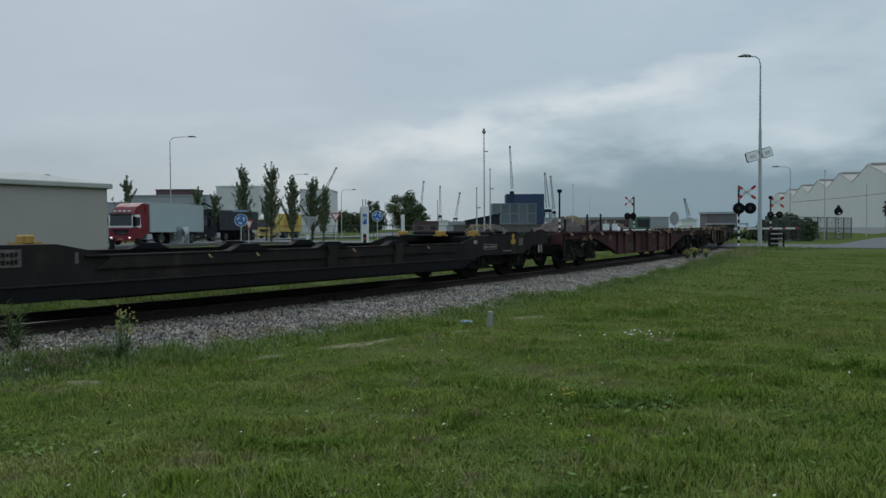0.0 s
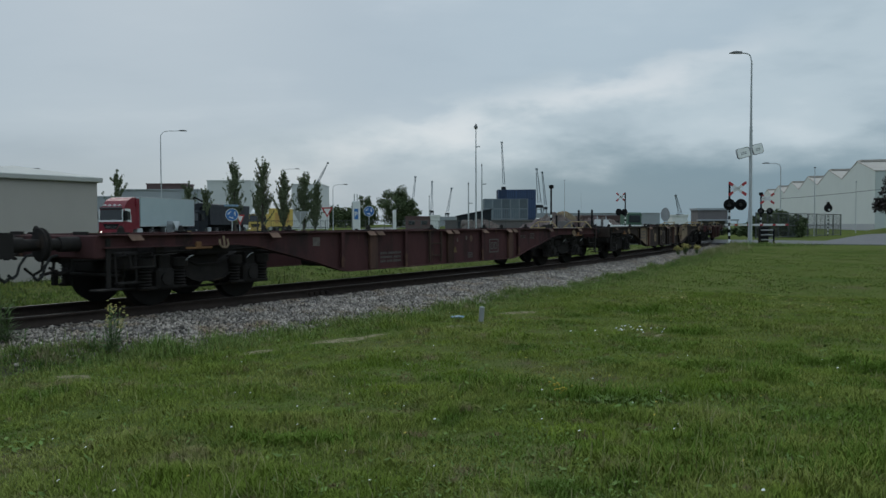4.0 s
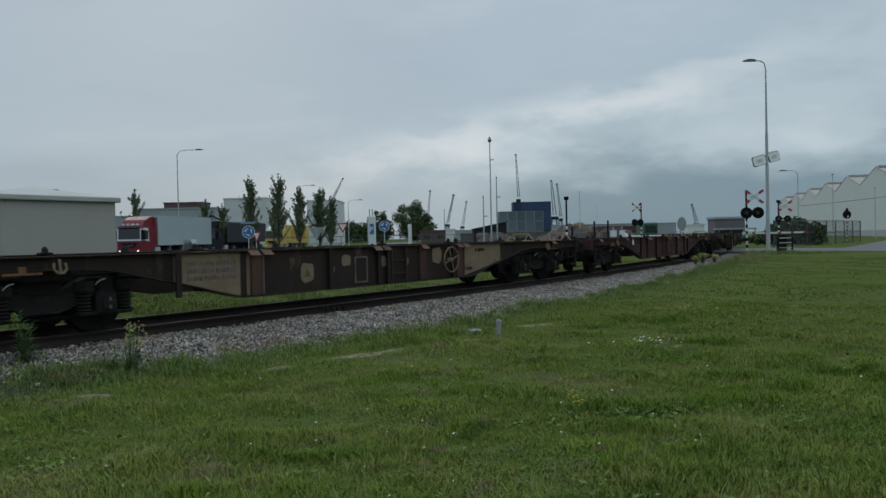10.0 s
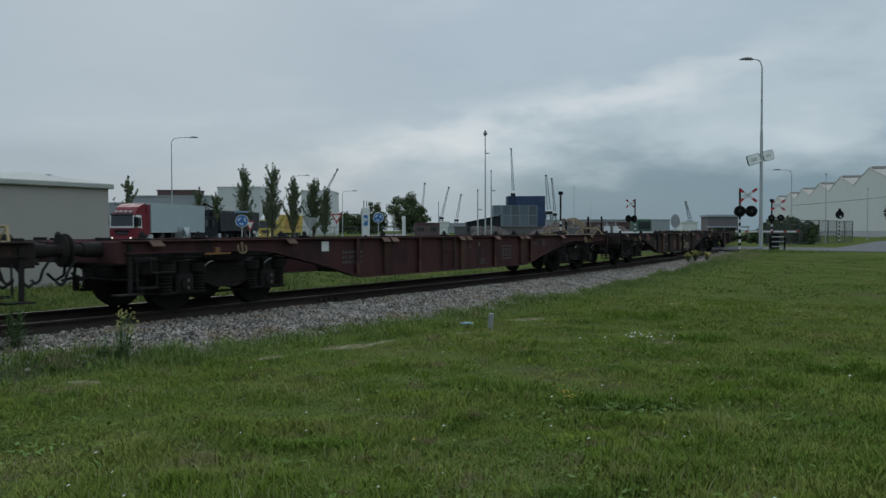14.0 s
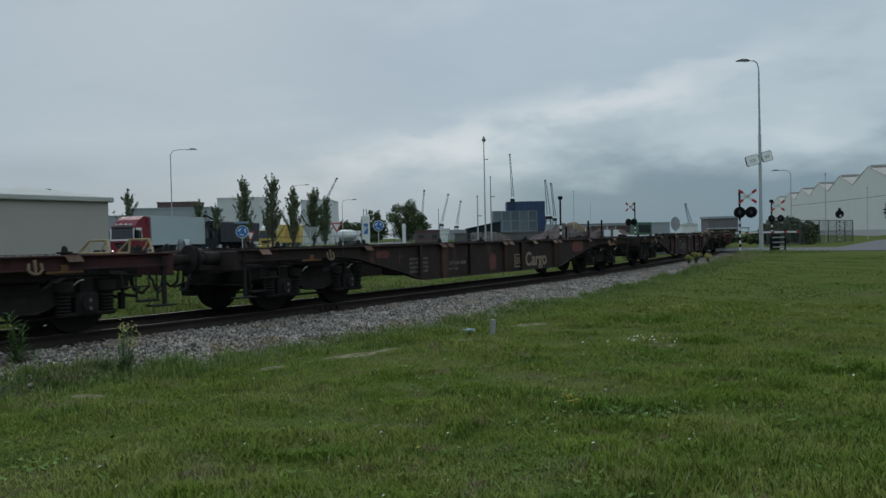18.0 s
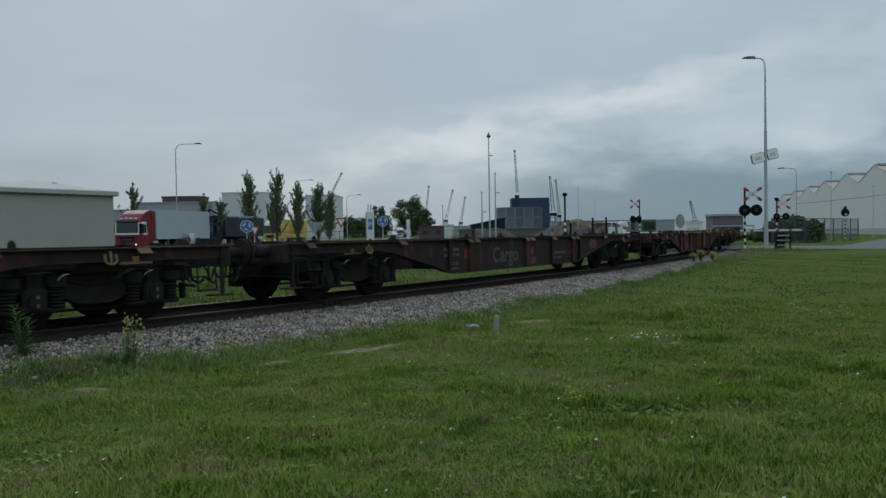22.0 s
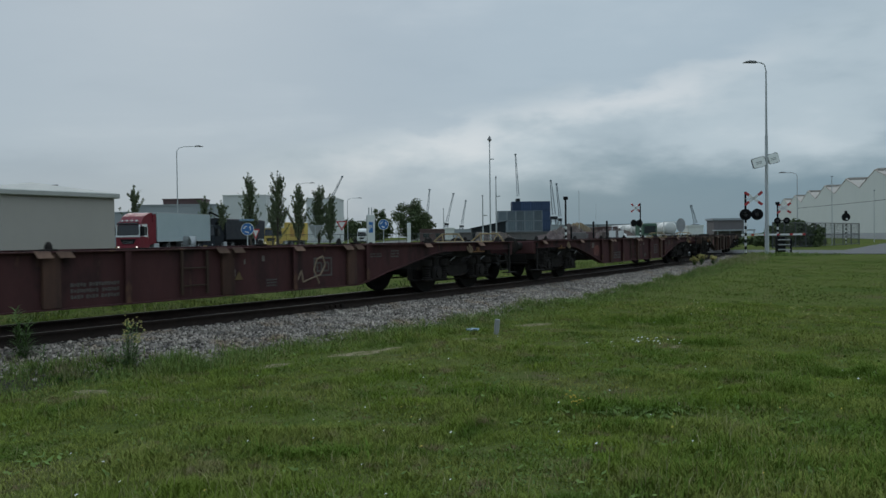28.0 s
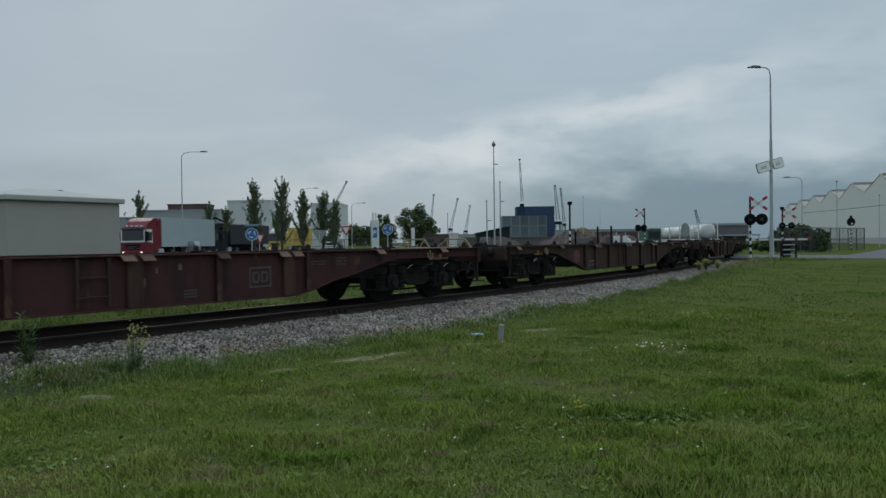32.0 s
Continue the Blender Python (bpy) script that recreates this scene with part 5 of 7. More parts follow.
street_lamp(39.9, 90, 8.3, 1.4, radians(172), "slender grey street lamp in front of the sheds")


def post_stripes(ob, h, r, n, first=0):
    for i in range(n):
        part("band", Shape().tube((0, 0, h * i / n), (0, 0, h * (i + 1) / n), r, n=12), (BLACK, WHITE)[(i + first) % 2], ob, smooth=True)


def crossing_signal(x, y, facing, label, top=3.85, lights=True, cross=True, stripes=10, z=None, front=True, hood=False, disc_r=0.34):
    """Level-crossing signal: striped post, crossbuck and two round lamps; facing is the way it looks (degrees)."""
    z = gz(x, y) if z is None else z
    ob = thing("crossing_signal", label, "crossing signal", pose(x, y, z, 0, 0, facing + 90))
    post_stripes(ob, 2.0, 0.065, stripes)
    part("upper_post", Shape().tube((0, 0, 2.0), (0, 0, top), 0.06, n=12), BLACK, ob, smooth=True)
    if cross:
        for a in (38, -38):
            arm = part("cross_arm", Shape().box((-0.62, -0.012, -0.075), (0.62, 0.012, 0.075)), WHITE, ob, m=pose(0.45, -0.09, top - 0.42, 0, a, 0))
            for e in (-1, 1):
                part("red_end", Shape().box((e * 0.62 - (0.30 if e > 0 else 0), -0.016, -0.077), (e * 0.62 + (0.30 if e < 0 else 0), 0.016, 0.077)), SIGN_RED, arm)
        part("cross_bracket", Shape().box((0, -0.08, top - 0.45), (0.45, -0.05, top - 0.40)), GALV, ob)
    if lights:
        for dx in (0.0, 0.64):
            disc = part("lamp_board", Shape().tube((dx, -0.12, 2.48), (dx, -0.15, 2.48), disc_r, n=24), BLACK, ob)
            part("lens", Shape().lathe((dx, -0.15, 2.48), (0, -1, 0), [(0, 0.11), (0.03, 0.09), (0.05, 0.03)], 14), LAMP_HEAD, disc)
            part("visor", Shape().tube((dx, -0.15, 2.50), (dx, -0.36, 2.48), 0.14, n=14, caps=False), BLACK, disc)
        part("lamp_bracket", Shape().box((0, -0.12, 2.44), (0.70, -0.06, 2.52)), BLACK, ob)
    if hood:
        part("hooded_lamp", Shape().box((-0.14, -0.16, top - 0.16), (0.14, 0.10, top + 0.06), 0.03).box((-0.10, -0.30, top), (0.10, -0.1, top + 0.04)), BLACK, ob)
    return ob


crossing_signal(17.75, 47.0, -110, "black and white level-crossing signal with red-white cross and twin lamps")
crossing_signal(25.1, 60.0, -118, "level-crossing signal with cross and lamps, seen from behind", lights=True, hood=True, z=-0.25, front=False, disc_r=0.24)
crossing_signal(7.75, 52.0, 70, "black and white striped crossing post with hooded lamp", top=3.9, lights=False, cross=False, hood=True)
crossing_signal(18.3, 75.0, 110, "level-crossing signal seen from behind, with cross and twin lamps", top=4.35, front=False)
for x, y, h in ((41.4, 82.0, 3.1),):
    ob = thing("road_signal", "single round black signal on a striped post", "road signal", pose(x, y, gz(x, y)))
    post_stripes(ob, 2.4, 0.06, 12)
    part("signal_head", Shape().tube((0, -0.08, 2.95), (0, 0.08, 2.95), 0.42, n=24).box((-0.12, -0.1, 3.3), (0.12, 0.1, 3.6), 0.03), BLACK, ob)
    part("lens", Shape().tube((0.05, -0.13, 2.75), (0.05, -0.08, 2.75), 0.09, n=12), WHITE, ob)


def barrier(x, y, ang, a, b, label):
    ob = thing("level_crossing_barrier", label, "barrier", pose(x, y, gz(x, y), 0, 0, ang))
    part("machine_box", Shape().box((-0.24, -0.22, 0), (0.24, 0.22, 1.12), 0.03), BLACK, ob)
    n = 20
    for i in range(n):
        part("boom_band", Shape().box((a + (b - a) * i / n, -0.03, 1.20), (a + (b - a) * (i + 1) / n, 0.03, 1.31)), (WHITE, SIGN_RED)[i % 4 == 3], ob)
    for dx in (-0.55, 0.32):
        part("guard_post", Shape().tube((dx, -0.7, 0), (dx, -0.7, 1.0), 0.055, n=10), BLACK, ob)
    for zz in (0.32, 0.62, 0.92):
        part("guard_rail", Shape().tube((-0.55, -0.7, zz), (0.32, -0.7, zz), 0.04, n=8), SIGN_BACK, ob)
    return ob


barrier(20.75, 49.2, 3, -2.5, 1.6, "level-crossing barrier with white boom beside the street lamp")


def round_sign(x, y, zc, r, facing, label, mark="turn", plate=False):
    ob = thing("traffic_sign", label, "traffic sign", pose(x, y, gz(x, y), 0, 0, facing + 90))
    h = zc - gz(x, y)
    part("post", Shape().tube((0, 0.05, 0), (0, 0.05, h + r), 0.035, n=10), GALV, ob)
    part("disc", Shape().tube((0, 0, h), (0, 0.02, h), r, n=32), SIGN_BLUE, ob, "blue disc")
    part("rim", Shape().ring((0, 0.0, h), (0, 1, 0), r - 0.02, 0.02, 32, 5), WHITE, ob)
    for k in range(3):
        a = radians(90 + 120 * k)
        s = Shape()
        s.pipe([(r * 0.5 * cos(a + b), -0.008, h + r * 0.5 * sin(a + b)) for b in (0.2, 0.55, 0.9, 1.25)], 0.035, 6)
        s.plate([(r * 0.5 * cos(a + 1.3) + r * 0.22 * cos(a + c), h + r * 0.5 * sin(a + 1.3) + r * 0.22 * sin(a + c)) for c in (0.2, 1.9, 4.6)], "y", -0.014, -0.002)
        part("arrow", s, WHITE, ob)
    if plate:
        part("lamp_box", Shape().box((-0.50, -0.05, h + r + 0.10), (0.42, 0.12, h + r + 0.25), 0.03), SIGN_PALE_BLUE, ob, "pale blue-grey box on top")
    return ob


def yield_sign(x, y, zc, r, facing, label, back=False):
    ob = thing("traffic_sign", label, "traffic sign", pose(x, y, gz(x, y), 0, 0, facing + 90))
    h = zc - gz(x, y)
    tri = lambda q: [(-0.87 * q, h + 0.5 * q), (0, h - q), (0.87 * q, h + 0.5 * q)]
    part("post", Shape().tube((0, 0.05 if not back else -0.05, 0), (0, 0.05 if not back else -0.05, h + r * 0.4), 0.035, n=10), GALV, ob)
    part("plate", Shape().plate(tri(r), "y", 0.0, 0.02), SIGN_BACK if back else SIGN_RED, ob)
    if not back:
        part("field", Shape().plate(tri(r * 0.62), "y", -0.006, 0.0), WHITE, ob)
    return ob


round_sign(-13.4, 52, 1.96, 0.42, -80, "blue round roundabout sign with white arrows and box above", plate=True)
yield_sign(-13.6, 55, 1.75, 0.5, -30, "red and white triangular yield sign seen at an angle")
yield_sign(-9.9, 58, 1.95, 0.66, -95, "grey back of a triangular yield sign", back=True)
yield_sign(-9.85, 72, 2.55, 0.62, -88, "red and white triangular yield sign on a post")
round_sign(-5.18, 62, 2.33, 0.42, -85, "blue round roundabout sign with white arrows")
for x, y, h, mt in ((-9.5, 55, 0.75, GALV),):
    solid("marker_post", Shape().box((-0.10, -0.05, 0), (0.10, 0.05, h + 0.25), 0.02), WHITE, "white marker post on the verge", "post", m=pose(x, y, gz(x, y)))
solid("marker_post", Shape().box((-0.13, -0.06, 0), (0.13, 0.06, 2.45), 0.02), WHITE, "tall white post standing on the verge", "post", m=pose(-3.06, 60, gz(-3.06, 60)))


def parking_totem():
    x, y = -6.7, 67.0
    ob = thing("parking_totem", "white parking sign column with blue panel", "sign", pose(x, y, gz(x, y), 0, 0, 6))
    part("column", Shape().box((-0.36, -0.12, 0), (0.36, 0.12, 3.35), 0.03), WHITE, ob)
    part("panel", Shape().box((-0.16, -0.135, 1.80), (0.20, -0.12, 2.70)), SIGN_BLUE, ob, "blue panel")
    part("lettering", lettering("P", 0.55, WHITE, "lettering"), None, ob, m=pose(-0.14, -0.14, 2.06, 90, 0, 0))
    part("slot", Shape().box((-0.12, -0.135, 0.2), (0.14, -0.12, 1.0)), BLACK, ob)
    part("slot_mark", Shape().box((-0.06, -0.145, 0.45), (0.08, -0.135, 0.72)), SIGN_RED, ob)
    for dx in (-0.14, 0.1):
        part("aerial", Shape().box((dx - 0.05, -0.04, 3.35), (dx + 0.05, 0.04, 3.95)), GALV, ob)
    for dx in (-0.2,):
        part("light_strip", Shape().box((-0.35, -0.125, 0), (-0.28, -0.115, 3.2)), SIGN_BACK, ob)


parking_totem()


def oval_sign():
    x, y = 18.3, 62.0
    ob = thing("traffic_sign", "grey back of an oval sign on a post", "traffic sign", pose(x, y, gz(x, y)))
    part("post", Shape().tube((0, 0, 0), (0, 0, 2.6), 0.035, n=8), GALV, ob)
    part("plate", Shape().plate([(0.36 * cos(tau * i / 20), 2.1 + 0.55 * sin(tau * i / 20)) for i in range(20)], "y", -0.05, -0.03), SIGN_BACK, ob)


oval_sign()


def small_masts():
    for x, y, h, lab in ((7.95, 150, 20.0, "tall slim floodlight mast"), (9.2, 152, 13.0, "slim steel mast"), (6.55, 151, 9.3, "slim steel mast"), (-1.4, 210, 9.0, "slim steel mast")):
        ob = thing("light_mast", lab + " above the yard", "mast", pose(x, y, gz(x, y)))
        part("pole", Shape().tube((0, 0, 0), (0, 0, h), 0.16, 0.09, 10), GALV, ob)
        k = 1.0 if h > 18 else 0.4
        part("lamp_cluster", Shape().lathe((0, 0, h - 0.2), (0, 0, 1), [(-0.4 * k, 0.12 * k), (0, 0.42 * k), (0.25 * k, 0.3 * k), (0.7 * k, 0.08 * k)], 10), LAMP_HEAD, ob)
        part("bracket", Shape().box((0, -0.06, h - 4), (0.8, 0.06, h - 3.8)), GALV, ob)
    for x, y, h in ((38.98, 80, 7.0), (57.3, 106, 6.9), (21.6, 130, 8.5), (32.1, 230, 16.0), (45.0, 240, 10.5)):
        ob = thing("pole", "plain dark steel pole", "pole", pose(x, y, gz(x, y)))
        part("shaft", Shape().tube((0, 0, 0), (0, 0, h), 0.055, 0.035, 8), GALV, ob)
        part("cap", Shape().box((-0.07, -0.07, h), (0.07, 0.07, h + 0.1)), CRANE, ob)


small_masts()


def overhead_cable():
    """A thin wire that sags from the lamp by the sheds to a pole farther right."""
    far = Vector((64.0, 72.0, 0))
    ob = thing("overhead_cable", "thin black cable hung between a street lamp and a pole", "cable", pose(39.9, 90, gz(39.9, 90)))
    a, b = Vector((0, 0, 4.2)), Vector((far.x - 39.9, far.y - 90, 8.0))
    pts = []
    for i in range(13):
        t = i / 12
        p = a.lerp(b, t)
        p.z -= 1.1 * 4 * t * (1 - t) * 0.5
        pts.append(p)
    part("wire", Shape().pipe(pts, 0.018, 5), BLACK, ob)
    part("pole", Shape().tube((b.x, b.y, 0), (b.x, b.y, 8.4), 0.09, 0.06, 8), CRANE, ob)


overhead_cable()


# ---------------- relay house ----------------
def relay_house():
    p0 = Vector((-8.55, 20.0, 0))
    ang = atan2(-0.80, -0.52)
    ob = thing("relay_house", "windowless grey-beige plastered service building with pale roof slab", "service building", pose(p0.x, p0.y, -0.35) @ Matrix.Rotation(ang, 4, "Z"))
    L_, D_, H_ = 2.85, 6.4, 2.72
    part("wall", Shape().box((0, -D_, 0), (L_, 0, H_), 0.015), CONCRETE, ob)
    part("roof_edge", Shape().box((-0.10, -D_ - 0.10, H_), (L_ + 0.10, 0.10, H_ + 0.13), 0.02), ROOF_GREY, ob)
    z0 = H_ + 0.13
    rf = Shape().add([(-0.05, -D_ - 0.05, z0), (L_ + 0.05, -D_ - 0.05, z0), (L_ + 0.05, 0.05, z0), (-0.05, 0.05, z0), (L_ / 2, -D_ + 1.3, z0 + 0.28), (L_ / 2, -1.3, z0 + 0.28)],
                     [(0, 1, 4), (1, 2, 5, 4), (2, 3, 5), (3, 0, 4, 5), (0, 3, 2, 1)])
    part("roof", rf, ROOF_GREY, ob)
    part("vent", Shape().tube((1.0, -1.0, z0), (1.0, -1.0, z0 + 0.22), 0.07, n=10), BLACK, ob)


relay_house()


# ---------------- trucks ----------------
def truck_wheel(ob, x, y, r=0.5, w=0.30):
    m = Shape().lathe((x, y - w / 2, r), (0, 1, 0), [(0, r * 0.6), (0.0, r * 0.93), (0.04, r), (w - 0.04, r), (w, r * 0.93), (w, r * 0.6)], 20)
    wh = part("wheel", m, RUBBER, ob)
    part("rim", Shape().lathe((x, y - w / 2 - 0.005, r), (0, 1, 0), [(0.06, r * 0.25), (0.0, r * 0.55), (0.02, r * 0.6), (w, r * 0.6), (w + 0.01, r * 0.5), (w - 0.05, r * 0.25)], 18), GALV, wh)


def truck_cab(ob, paint, x0=0.0, lit=True, white_frame=True, roof=True, roof_paint=None):
    """Cab whose nose points to -x at x0; 2.5 m wide."""
    cab = Shape().plate([(x0, 0.55), (x0 - 0.02, 1.55), (x0 + 0.12, 2.75), (x0 + 0.30, 3.0), (x0 + 2.15, 3.0), (x0 + 2.2, 0.9), (x0 + 1.6, 0.9), (x0 + 1.45, 0.55)], "y", -1.24, 1.24)
    part("cab", cab, paint, ob)
    if roof:
        part("roof_lamp_bar", Shape().tube((x0 + 0.25, -0.95, 3.10), (x0 + 0.25, 0.95, 3.10), 0.03, n=8), GALV, ob)
        for y in (-0.75, -0.25, 0.25, 0.75):
            part("roof_lamp", Shape().tube((x0 + 0.16, y, 3.12), (x0 + 0.28, y, 3.12), 0.09, n=12), WHITE, ob)
        part("roof_deflector", Shape().plate([(x0 + 0.35, 3.0), (x0 + 0.9, 3.55), (x0 + 1.6, 3.85), (x0 + 2.15, 3.9), (x0 + 2.15, 3.0)], "y", -1.15, 1.15), roof_paint or paint, ob)
        for y in (-1.24, 1.19):
            part("side_deflector", Shape().box((x0 + 2.1, y, 1.0), (x0 + 2.6, y + 0.05, 3.8)), paint, ob)
    part("windscreen", Shape().add([(x0 - 0.035, -1.12, 1.78), (x0 - 0.035, 1.12, 1.78), (x0 + 0.075, 1.08, 2.72), (x0 + 0.075, -1.08, 2.72), (x0 + 0.0, -1.12, 1.76), (x0 + 0.0, 1.12, 1.76), (x0 + 0.11, 1.08, 2.70), (x0 + 0.11, -1.08, 2.70)],
                                   [(0, 3, 2, 1), (4, 5, 6, 7), (0, 1, 5, 4), (1, 2, 6, 5), (2, 3, 7, 6), (3, 0, 4, 7)]), GLASS_DARK, ob)
    if white_frame:
        part("windscreen_surround", Shape().box((x0 - 0.045, -1.22, 1.60), (x0 - 0.005, 1.22, 1.76)).box((x0 - 0.02, -1.25, 1.6), (x0 + 0.1, -1.13, 2.75)).box((x0 - 0.02, 1.13, 1.6), (x0 + 0.1, 1.25, 2.75)), WHITE, ob, "white trim")
        for y in (-1.245, 1.235):
            part("door_panel", Shape().plate([(x0 + 0.12, 1.70), (x0 + 1.30, 1.55), (x0 + 1.15, 2.80), (x0 + 0.30, 2.80)], "y", y, y + 0.012), WHITE, ob)
    part("sun_visor", Shape().box((x0 - 0.12, -1.1, 2.78), (x0 + 0.15, 1.1, 2.92), 0.02), GLASS_DARK, ob)
    part("grille", Shape().plate([(-0.85, 1.42), (-0.55, 0.95), (0.55, 0.95), (0.85, 1.42)], "x", x0 - 0.035, x0 + 0.01), BLACK, ob)
    for zz in (1.04, 1.18):
        part("grille_bar", Shape().box((x0 - 0.05, -0.55, zz), (x0 - 0.035, 0.55, zz + 0.02)), SIGN_BACK, ob)
    part("bumper", Shape().box((x0 - 0.10, -1.24, 0.35), (x0 + 0.4, 1.24, 0.80), 0.05), paint, ob)
    part("plate_mark", Shape().box((x0 - 0.115, -0.26, 0.50), (x0 - 0.10, 0.26, 0.61)), YELLOW_RAIL, ob)
    for y in (-0.95, 0.95):
        part("headlamp", Shape().box((x0 - 0.125, y - 0.09, 0.62), (x0 - 0.08, y + 0.09, 0.74), 0.02), HEADLIGHT if lit else GALV, ob, "lit headlamp" if lit else "")
    for y in (-1.24, 1.228):
        part("side_window", Shape().box((x0 + 0.30, y - 0.006, 1.75), (x0 + 1.15, y + 0.018, 2.55)), GLASS_DARK, ob)
        s = -1 if y < 0 else 1
        part("mirror", Shape().box((x0 - 0.05, y + s * 0.10, 1.8), (x0 + 0.10, y + s * 0.32, 2.5), 0.03).tube((x0 + 0.02, y, 2.5), (x0 + 0.02, y + s * 0.2, 2.5), 0.02, n=6), BLACK, ob)
    part("chassis", Shape().box((x0 + 1.5, -0.45, 0.62), (x0 + 6.0, 0.45, 0.95)), BLACK, ob)
    for y in (-1.2, 0.6):
        part("fuel_tank", Shape().box((x0 + 2.3, y, 0.45), (x0 + 3.2, y + 0.6, 1.0), 0.06), GALV, ob)
    for y in (-1.06, 1.06):
        truck_wheel(ob, x0 + 1.05, y)
        part("mudguard", Shape().pipe([(x0 + 1.05 + 0.62 * cos(a), y, 0.5 + 0.62 * sin(a)) for a in (0.2, 0.8, 1.57, 2.3, 2.9)], 0.06, 6), paint, ob)
        truck_wheel(ob, x0 + 4.7, y * 0.9, 0.5, 0.55)


def semi_trailer(ob, mat, x1, x2, z0=1.15, z1=3.98, skirt=True):
    part("trailer_box", Shape().box((x1, -1.27, z0), (x2, 1.27, z1), 0.03), mat, ob)
    for zz in (z0, z1 - 0.09):
        part("edge_rail", Shape().box((x1 - 0.01, -1.285, zz), (x2 + 0.01, 1.285, zz + 0.09), 0.01), GALV, ob)
    part("trailer_chassis", Shape().box((x1 + 0.2, -0.5, 0.85), (x2 - 0.1, 0.5, z0)), BLACK, ob)
    for k in range(3):
        for y in (-1.0, 1.0):
            truck_wheel(ob, x2 - 2.2 - k * 1.31, y, 0.5, 0.45)
    for y in (-1.2, 1.2):
        for zz in (0.55, 0.90):
            part("side_guard", Shape().box((x1 + 6.0, y - 0.03, zz), (x2 - 5.4, y + 0.03, zz + 0.13), 0.01), GALV, ob)
        part("landing_leg", Shape().box((x1 + 2.6, y * 0.7 - 0.06, 0.1), (x1 + 2.75, y * 0.7 + 0.06, z0)), GALV, ob)
    for y in (-1.22, 1.18):
        part("side_locker", Shape().box((x1 + 4.3, y, 0.50), (x1 + 5.9, y + 0.04, 1.02), 0.01), GALV, ob, "pale framed locker")
        part("locker_door", Shape().box((x1 + 4.42, y - 0.01, 0.60), (x1 + 5.78, y + 0.05, 0.92)), BLACK, ob)
    part("rear_frame", Shape().box((x2, -1.27, z0), (x2 + 0.04, 1.27, z1)), GALV, ob)


def articulated(name, label, x, y, ang, paint, box_mat, z=0.0, **kw):
    """Nose to -x in its own space; ang turns it about the nose's ground point."""
    ob = thing(name, label, "truck", pose(x, y, z, 0, 0, ang))
    truck_cab(ob, paint, 0.0, **kw)
    semi_trailer(ob, box_mat, 2.75, 12.7)
    return ob


red = articulated("articulated_truck", "red and white truck with pale grey box trailer, headlamps lit", -29.6, 72.0, 78, TRUCK_RED, TRAILER)
dark = thing("tipper_truck", "dark truck with grey tarpaulin-covered tipper trailer", "truck", pose(-28.55, 91.5, 0, 0, 0, 80))
truck_cab(dark, SHED_DARK, 0.0, lit=False, white_frame=False, roof=False)
part("tipper_body", Shape().plate([(2.9, 1.3), (2.7, 3.6), (14.4, 3.6), (14.1, 1.3)], "y", -1.25, 1.25), TARP_DARK, dark)
part("tarpaulin", Shape().plate([(-1.28, 3.45), (-1.2, 3.75), (0, 3.9), (1.2, 3.75), (1.28, 3.45)], "x", 2.7, 14.4), TARP_DARK, dark)
for _x in (3.6, 5.6, 7.6, 9.6, 11.6, 13.4):
    part("body_rib", Shape().box((_x, 1.24, 1.3), (_x + 0.12, 1.30, 3.5)), SHED_DARK, dark)
part("trailer_chassis", Shape().box((3, -0.5, 0.8), (14.0, 0.5, 1.3)), BLACK, dark)
part("side_board", Shape().box((3.0, 1.25, 1.25), (14.2, 1.30, 1.75), 0.01), SIGN_BACK, dark, "pale lower side board")
for _k in range(3):
    for _y in (-1.0, 1.0):
        truck_wheel(dark, 12.9 - 1.31 * _k, _y, 0.5, 0.45)
part("loader_crane", Shape().tube((2.45, -0.2, 0.9), (2.45, -0.2, 3.3), 0.14, n=8).pipe([(2.45, -0.2, 3.3), (2.3, -0.9, 3.9), (2.5, 0.6, 4.6), (2.6, 1.0, 3.4)], 0.10, 7).box((2.25, -0.6, 0.9), (2.65, 0.6, 1.3), 0.03), BLACK, dark, "folded black loader crane")
yel = thing("box_truck", "yellow truck with yellow box body, headlamps lit", "truck", pose(-27.8, 122, 0, 0, 0, 74))
truck_cab(yel, YELLOW, 0.0, white_frame=False, roof_paint=WHITE)
part("box_body", Shape().box((2.7, -1.27, 1.0), (10.4, 1.27, 3.9), 0.04), YELLOW, yel)
part("side_panel", Shape().box((4.0, -1.285, 1.6), (9.0, -1.27, 3.2)), ORANGE_HOOK, yel)
part("rear_chassis", Shape().box((3, -0.5, 0.7), (10.2, 0.5, 1.0)), BLACK, yel)
for _x in (7.6, 8.9):
    for _y in (-1.0, 1.0):
        truck_wheel(yel, _x, _y, 0.5, 0.5)


